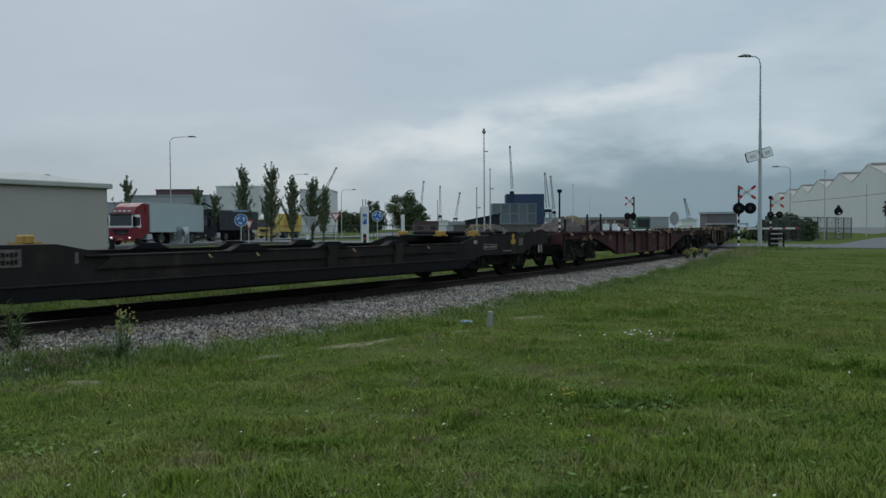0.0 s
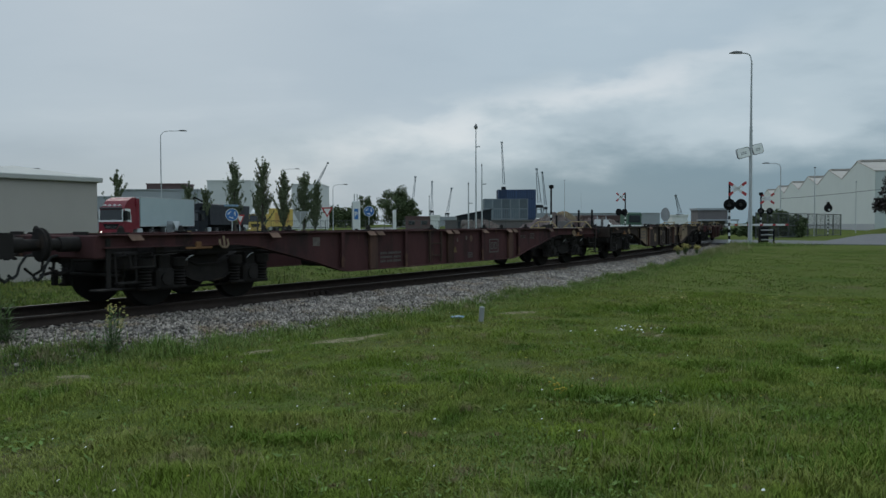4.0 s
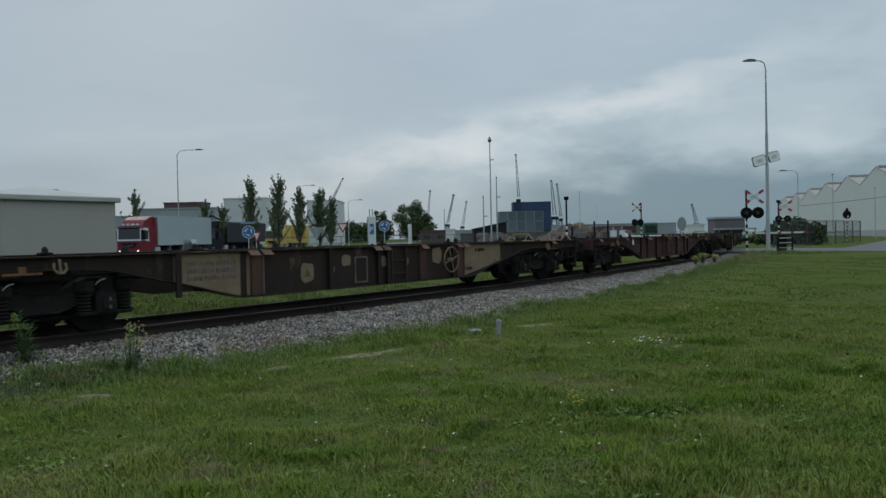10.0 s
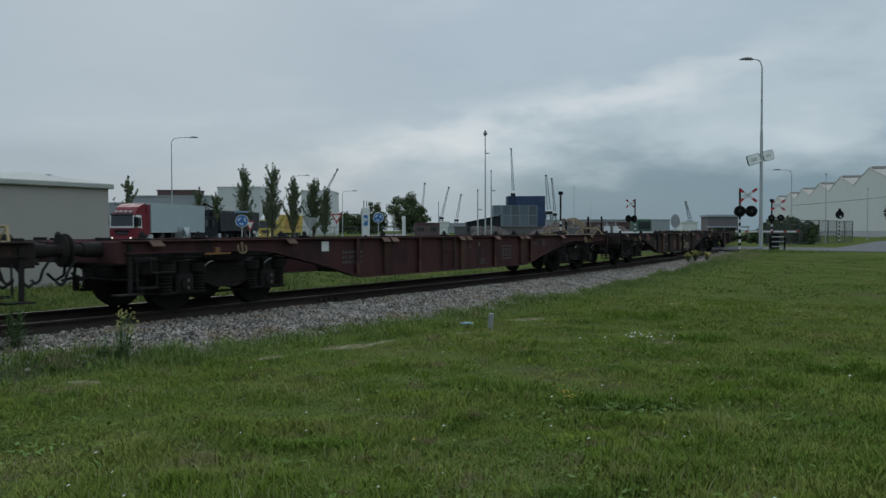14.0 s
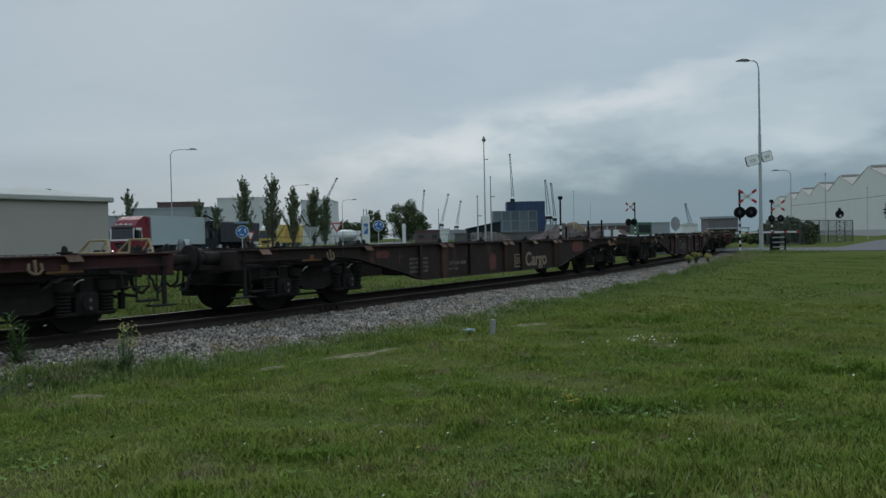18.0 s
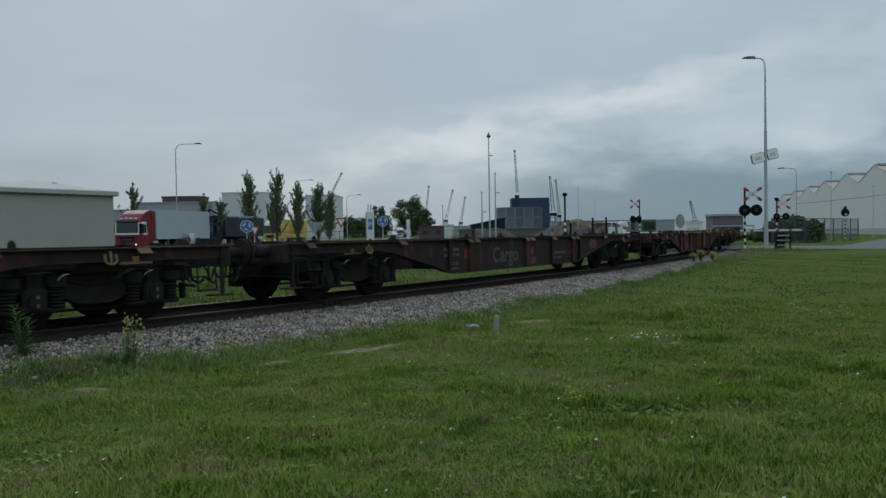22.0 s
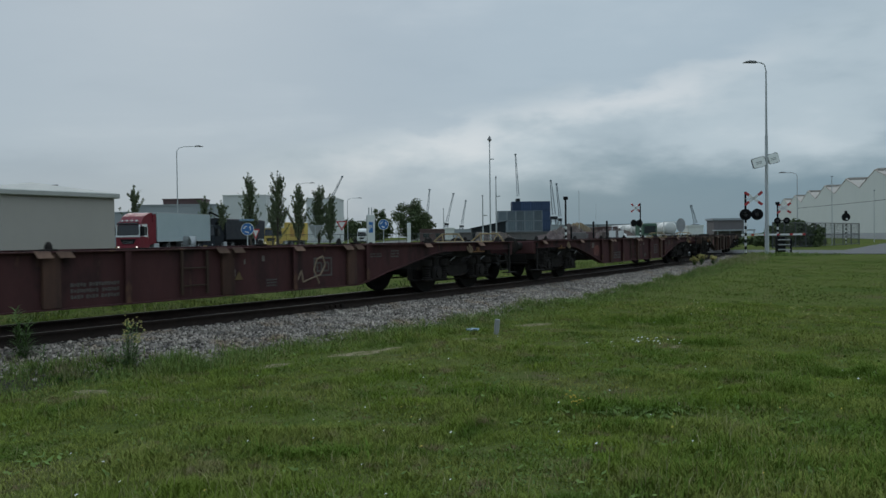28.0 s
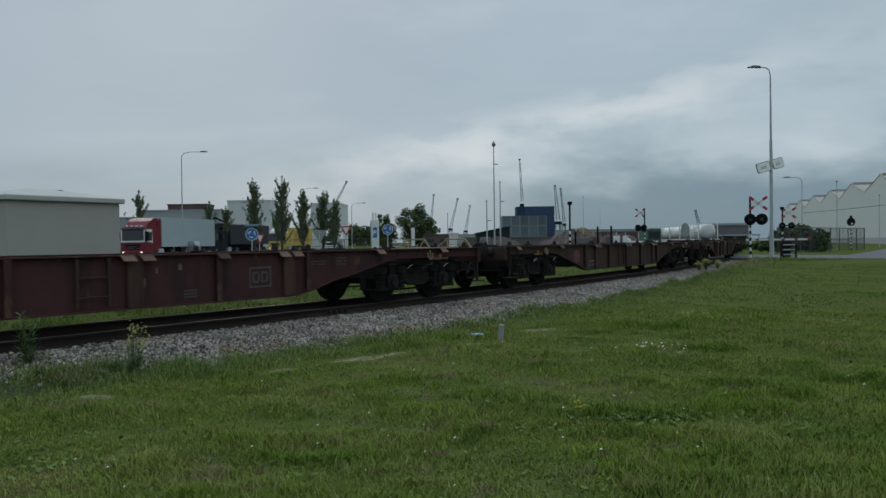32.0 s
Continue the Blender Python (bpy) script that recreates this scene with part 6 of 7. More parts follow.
def tank_truck(label):
    ob = thing("tank_truck", label, "truck", pose(0, 0, 0))
    truck_cab(ob, WHITE, 0.0, lit=False, white_frame=False)
    part("tank", Shape().lathe((2.9, 0, 2.35), (1, 0, 0), [(0, 0.4), (0.1, 0.9), (0.35, 1.18), (0.5, 1.22), (9.6, 1.22), (9.9, 1.05), (10.0, 0.4)], 24), TANK_WHITE, ob, smooth=True)
    part("walkway", Shape().box((3.4, -0.4, 3.58), (12.2, 0.4, 3.66)), GALV, ob)
    part("handrail", Shape().pipe([(3.4, 0.4, 3.66), (3.7, 0.4, 4.1), (11.9, 0.4, 4.1), (12.2, 0.4, 3.66)], 0.025, 6), GALV, ob)
    part("trailer_chassis", Shape().box((3, -0.5, 0.8), (12.6, 0.5, 1.2)), BLACK, ob)
    for k in range(3):
        for y in (-1.0, 1.0):
            truck_wheel(ob, 11.4 - 1.31 * k, y, 0.5, 0.45)
    return ob


TANKER = tank_truck("white tank truck driving along the access road")


def green_truck():
    ob = thing("parked_lorry", "green and white lorry standing beyond the crossing", "truck", pose(20.5, 85, gz(20.5, 85) - 0.02, 0, 0, 10))
    part("cab", Shape().box((0.1, -1.1, 0.6), (1.7, 1.1, 2.6), 0.12), GREEN_CAB, ob)
    part("window", Shape().box((0.2, -1.115, 1.5), (1.5, -1.09, 2.3), 0.02), GLASS_DARK, ob)
    part("bed", Shape().box((-2.3, -1.2, 0.7), (2.2, 1.2, 1.25), 0.04), WHITE, ob)
    for x in (-1.5, 1.2):
        for y in (-0.95, 0.95):
            truck_wheel(ob, x, y, 0.45)


green_truck()


# ---------------- trees ----------------
def leaf_cloud(rng, centres, radii, count, size, squash=1.0):
    """Many small leaf quads round given clump centres."""
    c = np.asarray(centres, float)
    r = np.asarray(radii, float)
    k = rng.choice(len(c), count, p=r ** 2 / (r ** 2).sum())
    d = rng.normal(size=(count, 3))
    d /= np.linalg.norm(d, axis=1)[:, None]
    p = c[k] + d * (r[k] * rng.uniform(0.15, 1.0, count) ** 0.6)[:, None] * np.array([1, 1, squash])
    u = rng.normal(size=(count, 3))
    u /= np.linalg.norm(u, axis=1)[:, None]
    v = np.cross(u, rng.normal(size=(count, 3)))
    v /= np.linalg.norm(v, axis=1)[:, None] + 1e-9
    s = (size * rng.uniform(0.6, 1.4, count))[:, None]
    verts = np.stack([p - u * s, p - v * s * 0.6, p + u * s, p + v * s * 0.6], 1).reshape(-1, 3)
    return verts, np.arange(count * 4).reshape(-1, 4)


def tree(x, y, height, spread, seed, label, leaf=None, slim=True, base=0.25, count=2600, size=0.16, name="tree", limbs_n=None):
    rng = np.random.default_rng(seed)
    ob = thing(name, label, "tree", pose(x, y, gz(x, y)))
    tr = Shape()
    lean = rng.normal(size=2) * 0.02 * height
    top = (lean[0], lean[1], height * 0.96)
    tr.tube((0, 0, -0.1), (lean[0] * 0.4, lean[1] * 0.4, height * 0.45), 0.012 * height + 0.03, 0.009 * height, 9)
    tr.tube((lean[0] * 0.4, lean[1] * 0.4, height * 0.45), top, 0.009 * height, 0.012, 8)
    part("trunk", tr, BARK, ob)
    centres, radii = [], []
    limbs = Shape()
    nl = limbs_n or (40 if slim else 34)
    for i in range(nl):
        u = (i + rng.uniform(0, 1)) / nl
        a = rng.uniform(0, tau)
        if slim:
            # branches sweep steeply up, longest in the lower third
            f = base + (0.93 - base) * u
            length = height * (0.36 - 0.20 * u) * rng.uniform(0.6, 1.25)
            out = min(spread, length * rng.uniform(0.26, 0.62))
            p0 = Vector((lean[0] * f, lean[1] * f, f * height * 0.9))
            p1 = p0 + Vector((cos(a) * out, sin(a) * out, sqrt(max(0.01, length * length - out * out))))
            knots = (0.2, 0.3, 0.4, 0.5, 0.6, 0.7, 0.8, 0.9, 1.0)
            r0 = 0.12 * spread
        else:
            f = base + (1 - base) * u
            out = spread * sqrt(max(0.05, 1 - ((f - 0.58) / 0.46) ** 2)) * rng.uniform(0.6, 1.1)
            p0 = Vector((lean[0] * f, lean[1] * f, f * height * 0.86))
            p1 = p0 + Vector((cos(a) * out, sin(a) * out, height * rng.uniform(0.02, 0.12)))
            knots = (0.5, 0.8, 1.0)
            r0 = 0.24 * spread
        limbs.tube(p0, p1, 0.004 * height, 0.006, 5)
        for t in knots:
            q = p0.lerp(p1, t)
            centres.append(q + Vector(rng.normal(size=3) * 0.04 * spread))
            radii.append(r0 * rng.uniform(0.6, 1.35) * (1.15 - 0.45 * t if slim else 1))
    if slim:
        for k in range(8):
            centres.append(Vector((lean[0], lean[1], height * (0.72 + 0.28 * k / 7))))
            radii.append(0.11 * spread)
    part("branching", limbs, BARK, ob)
    v, f = leaf_cloud(rng, centres, radii, count, size, 1.3 if slim else 1.0)
    part("crown", bulk("crown", v, f, leaf or LEAF, 4), None, ob)
    return ob


for i, (x, y, h, sp) in enumerate(((-22.8, 90, 8.9, 1.25), (-19.7, 90, 9.1, 1.3), (-17.3, 90, 7.6, 1.25), (-15.2, 91, 7.4, 1.35), (-13.7, 90, 6.4, 1.2))):
    tree(x, y, h, sp, 10 + i, "young columnar poplar with upswept dark green branches", count=15000, size=0.062, base=0.13, limbs_n=60)
for i, (x, y, h, sp) in enumerate(((-36.5, 90, 7.6, 1.5), (-29.9, 96, 6.6, 1.6), (-27.2, 93, 5.9, 1.1), (-21.4, 95, 6.0, 0.9))):
    tree(x, y, h, sp, 30 + i, "thin young tree with sparse upright branches", count=3200, size=0.075, base=0.35, limbs_n=16)
tree(-15.9, 330, 16.2, 8.4, 51, "broad green tree beyond the far road", LEAF_DARK, slim=False, base=0.05, count=9000, size=0.36)
tree(-9.9, 336, 11.7, 4.5, 52, "rounded green tree beyond the far road", LEAF_DARK, slim=False, base=0.05, count=4200, size=0.36)
tree(-30, 336, 14.4, 3.75, 53, "slim dark green tree beyond the far road", LEAF_DARK, slim=False, base=0.15, count=3000, size=0.33)
tree(64.4, 105.8, 7.6, 3.75, 54, "dark reddish-leaved tree by the road", LEAF_PURPLE, slim=False, base=0.3, count=9500, size=0.22)


def hedge(name, x0, x1, y, h, depth, seed, count, label, leaf=None, size=0.17):
    rng = np.random.default_rng(seed)
    n = max(6, int(abs(x1 - x0) / (4.1 * size)))
    cs = [(x0 + (x1 - x0) * (i + rng.uniform()) / (2 * n), y + rng.uniform(-depth, depth), gz(x0, y) + h * rng.uniform(0.25, 0.8)) for i in range(n * 2)]
    rs = [h * rng.uniform(0.28, 0.5) for _ in cs]
    v, f = leaf_cloud(rng, cs, rs, count, size)
    v[:, 2] = np.maximum(v[:, 2], gz(x0, y) + 0.02)
    return tagged(new(name, bulk(name, v, f, leaf or LEAF_DARK, 4)), label, "shrubs", kind="stuff")


hedge("shrubs", -60, -27, 354, 9.4, 4.5, 60, 14000, "belt of dark trees and shrubs beyond the far road", size=0.48)
hedge("shrubs", 31.0, 35.2, 75.5, 2.3, 1.0, 61, 6000, "dense green bushes beside the fence")
hedge("shrubs", 30, 36, 77, 0.55, 0.5, 62, 2600, "low rough growth along the fence")
hedge("shrubs", 33, 44, 92, 1.1, 1.5, 63, 3600, "rough bushes and tall growth behind the fence")


# ---------------- buildings and far things ----------------
def gable_shed(x, y, w, d, eave, ridge, ang, label):
    ob = thing("gabled_shed", label, "shed", pose(x, y, gz(x, y), 0, 0, ang), group="row of gabled sheds")
    wall = Shape().plate([(0, 0), (w, 0), (w, eave), (w / 2, ridge), (0, eave)], "y", 0, d)
    part("wall", wall, SHED_WHITE, ob)
    for s in (0, 1):
        a, b = (0 if s == 0 else w), w / 2
        part("roof", Shape().add([(a - (0.1 if s == 0 else -0.1), -0.06, eave + 0.02), (b, -0.06, ridge + 0.02), (b, d, ridge + 0.02), (a - (0.1 if s == 0 else -0.1), d, eave + 0.02),
                                  (a - (0.1 if s == 0 else -0.1), -0.06, eave + 0.16), (b, -0.06, ridge + 0.16), (b, d, ridge + 0.16), (a - (0.1 if s == 0 else -0.1), d, eave + 0.16)],
                                 [(0, 1, 2, 3), (4, 7, 6, 5), (0, 4, 5, 1), (2, 6, 7, 3), (1, 5, 6, 2), (0, 3, 7, 4)]), SHED_ROOF, ob)
    part("ridge_vent", Shape().box((w / 2 - 1.7, 0.2, ridge - 0.1), (w / 2 + 1.7, d, ridge + 0.30)), SHED_ROOF, ob)
    part("plinth", Shape().box((0, -0.05, 0), (w, 0, 1.2)), FAR_GREY, ob)
    return ob


def box_building(name, lo, hi, mat, label, category="building", roof=None, windows=0, ang=0):
    x0, y0, z0 = lo
    x1, y1, z1 = hi
    ob = thing(name, label, category, pose(x0, y0, z0, 0, 0, ang))
    part("wall", Shape().box((0, 0, 0), (x1 - x0, y1 - y0, z1 - z0)), mat, ob)
    part("roof", Shape().box((-0.15, -0.15, z1 - z0), (x1 - x0 + 0.15, y1 - y0 + 0.15, z1 - z0 + 0.3)), roof or mat, ob)
    for i in range(windows):
        a = (x1 - x0) * (i + 0.25) / windows
        part("window", Shape().box((a, -0.05, (z1 - z0) * 0.45), (a + (x1 - x0) * 0.5 / windows, 0.02, (z1 - z0) * 0.75)), GLASS_DARK, ob)
    return ob


for i in range(6):
    # ridges stand 26 m apart on a line that runs away to the right
    gable_shed(80.7 + 7.2 * i + 3.6, 149 + 25 * i + 12.5, 26, 70, 10.4, 13.0, 254, "large pale gabled industrial shed in a row")
_ware = box_building("low_warehouse", (37.1, 110, -0.1), (41.3, 113, 3.15), BRICK_DARK, "long low dark brown building", roof=FAR_GREY)
part("canopy", Shape().box((-0.2, -1.6, 1.75), (5.2, -0.02, 1.95)), FAR_GREY, _ware, "pale flat canopy")
for _x in (0.0, 1.7, 3.4, 5.0):
    part("canopy_post", Shape().box((_x, -1.5, 0), (_x + 0.1, -1.4, 1.75)), FAR_GREY, _ware)
lean = thing("dark_shed", "dark blue-grey shed with sloping lean-to roof", "shed", pose(4.7, 170, -0.1))
part("wall", Shape().plate([(0.4, 0), (7.6, 0), (7.6, 4.5), (0.4, 3.1)], "y", 0, 10), SHED_DARK, lean)
part("roof", Shape().plate([(0.1, 3.06), (7.9, 4.58), (7.9, 4.75), (0.1, 3.23)], "y", -0.3, 10.3), SHED_DARK, lean)
box_building("site_office", (-0.8, 150, -0.1), (1.0, 152.5, 2.75), WHITE, "small white cabin with flat roof", windows=0)
box_building("far_hall", (-69.3, 240, -0.1), (-56.1, 258, 14.6), SILO, "tall pale grey windowless hall", "hall")
box_building("far_hall", (-44.2, 243, -0.1), (-35.0, 261, 13.6), SILO, "tall pale grey windowless hall", "hall")
box_building("far_office", (-73, 180, -0.1), (-54, 190, 9.2), FAR_GREY, "long grey flat-roofed building", windows=5)
box_building("roof_house", (-66.5, 182, 9.4), (-57.5, 188, 10.6), FAR_RED, "dark red rooftop plant house", "roof house")
box_building("far_hall", (-90, 190, -0.1), (-76, 205, 8.0), FAR_GREY, "wide grey flat-roofed hall", "hall")
box_building("brick_row", (-6.3, 170, -0.1), (-0.9, 176, 2.75), FAR_RED, "low reddish brick building", windows=2)
box_building("brick_store", (26.5, 140, -0.1), (36.0, 146, 2.5), FAR_RED, "low reddish brick store with flat roof", windows=4)
box_building("yard_wall", (2.5, 186, -0.1), (30, 186.4, 2.0), BRICK_DARK, "long brown brick yard wall", "wall")
box_building("far_row", (30, 260, -0.1), (75, 270, 4.6), FAR_GREY, "far long grey building row", windows=0)
box_building("far_row", (-20, 520, -0.1), (20, 530, 6.0), FAR_GREY, "far long grey building row", windows=0)


def container(x, y, z, length, mat, ang=0, label=""):
    ob = thing("shipping_container", label or "stacked steel shipping container", "container", pose(x, y, z, 0, 0, ang), group="stacked containers")
    part("body", Shape().box((0, 0, 0.02), (length, 6.0, 2.58)), mat, ob)
    part("frame", Shape().box((-0.02, -0.03, 0), (length + 0.02, 0.05, 0.16)).box((-0.02, -0.03, 2.48), (length + 0.02, 0.05, 2.59)).box((-0.02, -0.03, 0), (0.16, 0.05, 2.59)).box((length - 0.16, -0.03, 0), (length + 0.02, 0.05, 2.59)), CONT_FRAME if mat is CONT_GREY else mat, ob)
    rib = Shape()
    n = int(length / 0.55)
    for i in range(n):
        rib.box((0.2 + (length - 0.4) * i / n, -0.04, 0.2), (0.2 + (length - 0.4) * (i + 0.5) / n, 0.0, 2.45))
    part("corrugation", rib, mat, ob)
    return ob


for k in range(3):
    for j in range(5):
        container(12.6 + 2.26 * j, 200, -0.05 + 2.6 * k, 2.24, CONT_GREY, 0, "grey-blue shipping container in a tight stack")
for k in range(4):
    for j in range(4):
        container(17.4 + 2.58 * j, 214, -0.05 + 2.6 * k + (0.35 if k == 3 else 0.3), 2.55, CONT_BLUE, 0, "dark blue shipping container in a tight stack")


def lattice_crane(name, base, height, jib, lean, turn, label, tower=0.45, w=1.6):
    """Harbour crane: portal tower with a lattice jib; lean from upright in degrees."""
    ob = thing(name, label, "crane", pose(*base, 0, 0, turn))
    h0 = height * tower
    tw = Shape()
    for sx in (-w, w):
        for sy in (-w, w):
            tw.tube((sx, sy, 0), (sx * 0.7, sy * 0.7, h0), 0.35, n=6)
    for z in (0.3, 0.6, 0.9):
        tw.box((-w, -w, h0 * z), (w, w, h0 * z + 0.4))
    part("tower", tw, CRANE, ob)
    part("machine_house", Shape().box((-w * 0.9, -w * 0.9, h0), (w * 1.2, w * 0.9, h0 + height * 0.05), 0.2), SHED_DARK, ob)
    jb = Shape()
    a = radians(lean)
    d = Vector((sin(a), 0, cos(a)))
    u = Vector((cos(a), 0, -sin(a)))
    p0 = Vector((0.5, 0, h0 + height * 0.08))
    n = 12
    for i in range(n):
        q0, q1 = p0 + d * jib * i / n, p0 + d * jib * (i + 1) / n
        r0, r1 = w * (1 - 0.6 * i / n), w * (1 - 0.6 * (i + 1) / n)
        for su in (-1, 1):
            for sv in (-1, 1):
                jb.tube(q0 + u * r0 * su * 0.5 + Vector((0, r0 * sv * 0.5, 0)), q1 + u * r1 * su * 0.5 + Vector((0, r1 * sv * 0.5, 0)), 0.16, n=5)
        s = 1 if i % 2 else -1
        jb.tube(q0 + u * r0 * s * 0.5, q1 - u * r1 * s * 0.5, 0.12, n=5)
    jb.box(tuple(p0 + d * jib - Vector((0.8, 0.6, 0.4))), tuple(p0 + d * jib + Vector((0.8, 0.6, 0.6))))
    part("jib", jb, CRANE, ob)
    return ob


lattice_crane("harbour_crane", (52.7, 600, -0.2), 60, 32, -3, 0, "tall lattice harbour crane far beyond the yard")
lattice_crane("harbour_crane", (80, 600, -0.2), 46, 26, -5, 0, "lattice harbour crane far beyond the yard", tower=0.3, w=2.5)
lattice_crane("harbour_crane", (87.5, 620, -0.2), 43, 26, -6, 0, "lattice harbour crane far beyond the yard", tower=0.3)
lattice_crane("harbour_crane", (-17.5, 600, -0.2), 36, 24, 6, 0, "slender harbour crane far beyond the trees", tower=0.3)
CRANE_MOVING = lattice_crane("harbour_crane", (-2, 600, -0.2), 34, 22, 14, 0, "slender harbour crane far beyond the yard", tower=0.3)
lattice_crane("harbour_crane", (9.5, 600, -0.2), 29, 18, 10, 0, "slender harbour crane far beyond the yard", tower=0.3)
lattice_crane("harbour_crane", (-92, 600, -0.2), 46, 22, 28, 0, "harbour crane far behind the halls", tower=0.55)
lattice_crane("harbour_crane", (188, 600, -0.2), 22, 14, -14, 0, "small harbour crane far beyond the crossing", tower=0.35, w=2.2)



def heap(x, y, w, d, h, seed, mat, label, rough=0.05):
    rng = np.random.default_rng(seed)
    sh = Shape()
    n, m = 26, 12
    vs, fs = [], []
    for j in range(m + 1):
        for i in range(n + 1):
            u, v = i / n, j / m
            e = (sin(pi * u) ** 0.7) * (sin(pi * v) ** 0.7)
            vs.append((w * (u - 0.5), d * (v - 0.5), h * e * rng.uniform(1 - rough, 1 + rough) - 0.05))
            if i < n and j < m:
                a = j * (n + 1) + i
                fs.append((a, a + 1, a + n + 2, a + n + 1))
    return solid("spoil_mound", sh.add(vs, fs), mat, label, "heap", m=pose(x, y, gz(x, y)))


heap(28.0, 170, 9, 8, 4.1, 71, PILE, "brown heap of loose material in the yard")
heap(18.3, 122, 9.5, 6, 2.6, 72, SCRAP, "rough grey-brown heap of scrap in the yard", 0.3)
heap(9.5, 158, 9, 5, 2.0, 73, SCRAP, "dark heap of scrap in the yard", 0.3)
heap(13.4, 100, 7, 4, 1.6, 78, PINK_SCRAP, "low reddish heap of scrap in the yard", 0.3)
heap(17.3, 86, 3.6, 3, 1.9, 76, PINK_SCRAP, "reddish heap of scrap beyond the crossing", 0.3)
heap(79, 113, 34, 7, 1.5, 75, GRASS_SOIL, "low grassy bank beyond the bend of the side road")
heap(26.5, 124, 8, 5, 2.0, 74, SCRAP, "rough heap of scrap in the yard", 0.3)


def yard_tanks():
    for x in (5.4, 8.2):
        ob = thing("storage_tank", "rust-stained grey lying storage tank in the yard", "tank", pose(x, 160, gz(x, 160)))
        part("shell", Shape().lathe((0, 0, 1.35), (1, 0, 0), [(0, 0.4), (0.15, 0.8), (0.4, 0.9), (2.2, 0.9), (2.45, 0.8), (2.6, 0.4)], 18), RUSTY_TANK, ob, smooth=True)
        part("saddle", Shape().box((0.3, -0.5, 0), (0.6, 0.5, 0.7)).box((2.0, -0.5, 0), (2.3, 0.5, 0.7)), GALV, ob)


yard_tanks()


def fence(x0, y0, x1, y1, h, n, label):
    ob = thing("fence", label, "fence", pose(x0, y0, gz(x0, y0)))
    d = Vector((x1 - x0, y1 - y0, 0))
    for i in range(n + 1):
        p = d * i / n
        part("post", Shape().tube(p, p + Vector((0, 0, h)), 0.05, n=6), FENCE, ob)
    for z in (0.1, h * 0.5, h):
        part("rail", Shape().tube(Vector((0, 0, z)), d + Vector((0, 0, z)), 0.035, n=5), FENCE, ob)
    wires = Shape()
    k = int(d.length / 0.25)
    for i in range(k):
        p = d * i / k
        wires.box(tuple(p + Vector((-0.010, -0.010, 0.1))), tuple(p + Vector((0.010, 0.010, h))))
    part("mesh_wire", wires, FENCE, ob)


fence(27.6, 67, 43.6, 83.6, 2.25, 9, "grey wire-mesh fence beside the crossing")
fence(-34, 100, 30, 135, 1.9, 24, "grey wire-mesh fence along the yard")


def notice_boards():
    for x, y, w in ((15.0, 72, 0.6), (15.8, 72, 0.5)):
        ob = thing("notice_board", "small white notice board on posts by the crossing", "sign", pose(x, y, gz(x, y)))
        part("panel", Shape().box((-w / 2, -0.02, 1.15), (w / 2, 0.02, 1.75), 0.01), WHITE, ob)
        part("post", Shape().tube((0, 0.05, 0), (0, 0.05, 2.1), 0.04, n=8), GALV, ob)
    for x, y, h in ((12.9, 70, 2.4), (14.9, 74, 2.5), (10.3, 66, 1.9)):
        solid("dark_post", Shape().tube((0, 0, 0), (0, 0, h), 0.08, n=10).lathe((0, 0, h), (0, 0, 1), [(0, 0.10), (0.12, 0.10), (0.2, 0.03)], 10), BLACK, "short dark post beyond the train", "post", m=pose(x, y, gz(x, y)))
    ob = thing("white_tank", "small white round tank by the crossing", "tank", pose(18.6, 84, gz(18.6, 84)))
    part("shell", Shape().lathe((0, 0, 0.75), (0, 0, 1), [(0, 0.2), (0.1, 0.38), (0.36, 0.48), (0.65, 0.40), (0.8, 0.15)], 18), TANK_WHITE, ob, smooth=True)
    part("stand", Shape().box((-0.25, -0.25, 0), (0.25, 0.25, 0.8)), GALV, ob)
    rng = np.random.default_rng(77)
    for i in range(16):
        x, y = rng.uniform(12.5, 18), rng.uniform(78, 92)
        w, d, h = rng.uniform(0.5, 1.6), rng.uniform(0.5, 1.4), rng.uniform(0.7, 1.9)
        solid("yard_crate", Shape().box((-w / 2, -d / 2, 0), (w / 2, d / 2, h), 0.04), (SCRAP, BRICK_DARK, FAR_RED, RUST_PLATE)[i % 4], "weathered crate among yard clutter", "crate", "yard crates", m=pose(x, y, gz(x, y), 0, 0, rng.uniform(0, 90)))


box_building("pale_hut", (45.7, 150, -0.1), (48.6, 153, 2.7), WHITE, "small pale flat-roofed hut beyond the crossing", "hut")
notice_boards()


def bulk_truck():
    ob = thing("bulk_truck", "white bulk truck with three domed hoppers driving off", "truck", pose(0, 0, 0))
    truck_cab(ob, WHITE, 0.0, lit=False, white_frame=False, roof=False)
    for x in (3.6, 6.0, 8.4):
        part("hopper", Shape().lathe((x, 0, 1.0), (0, 0, 1), [(0, 0.3), (0.8, 1.1), (1.5, 1.15), (1.9, 0.95), (2.15, 0.3)], 20), TANK_WHITE, ob, smooth=True)
    part("trailer_chassis", Shape().box((2.6, -0.5, 0.8), (10.0, 0.5, 1.1)), BLACK, ob)
    for x in (6.6, 7.9, 9.2):
        for y in (-1.0, 1.0):
            truck_wheel(ob, x, y, 0.5, 0.45)
    return ob


BULKER = bulk_truck()


# ---------------- verge plants and stones ----------------
def grass_line(s):
    """How far from the track's middle the grass begins."""
    s = np.asarray(s, float)
    return 2.66 - 0.60 * (1 - ease(-7.5, -3.0, s)) - 0.02 * np.clip(s - 3, 0, 12) + 0.16 * np.sin(s * 1.1) + 0.08 * np.sin(s * 3.7)


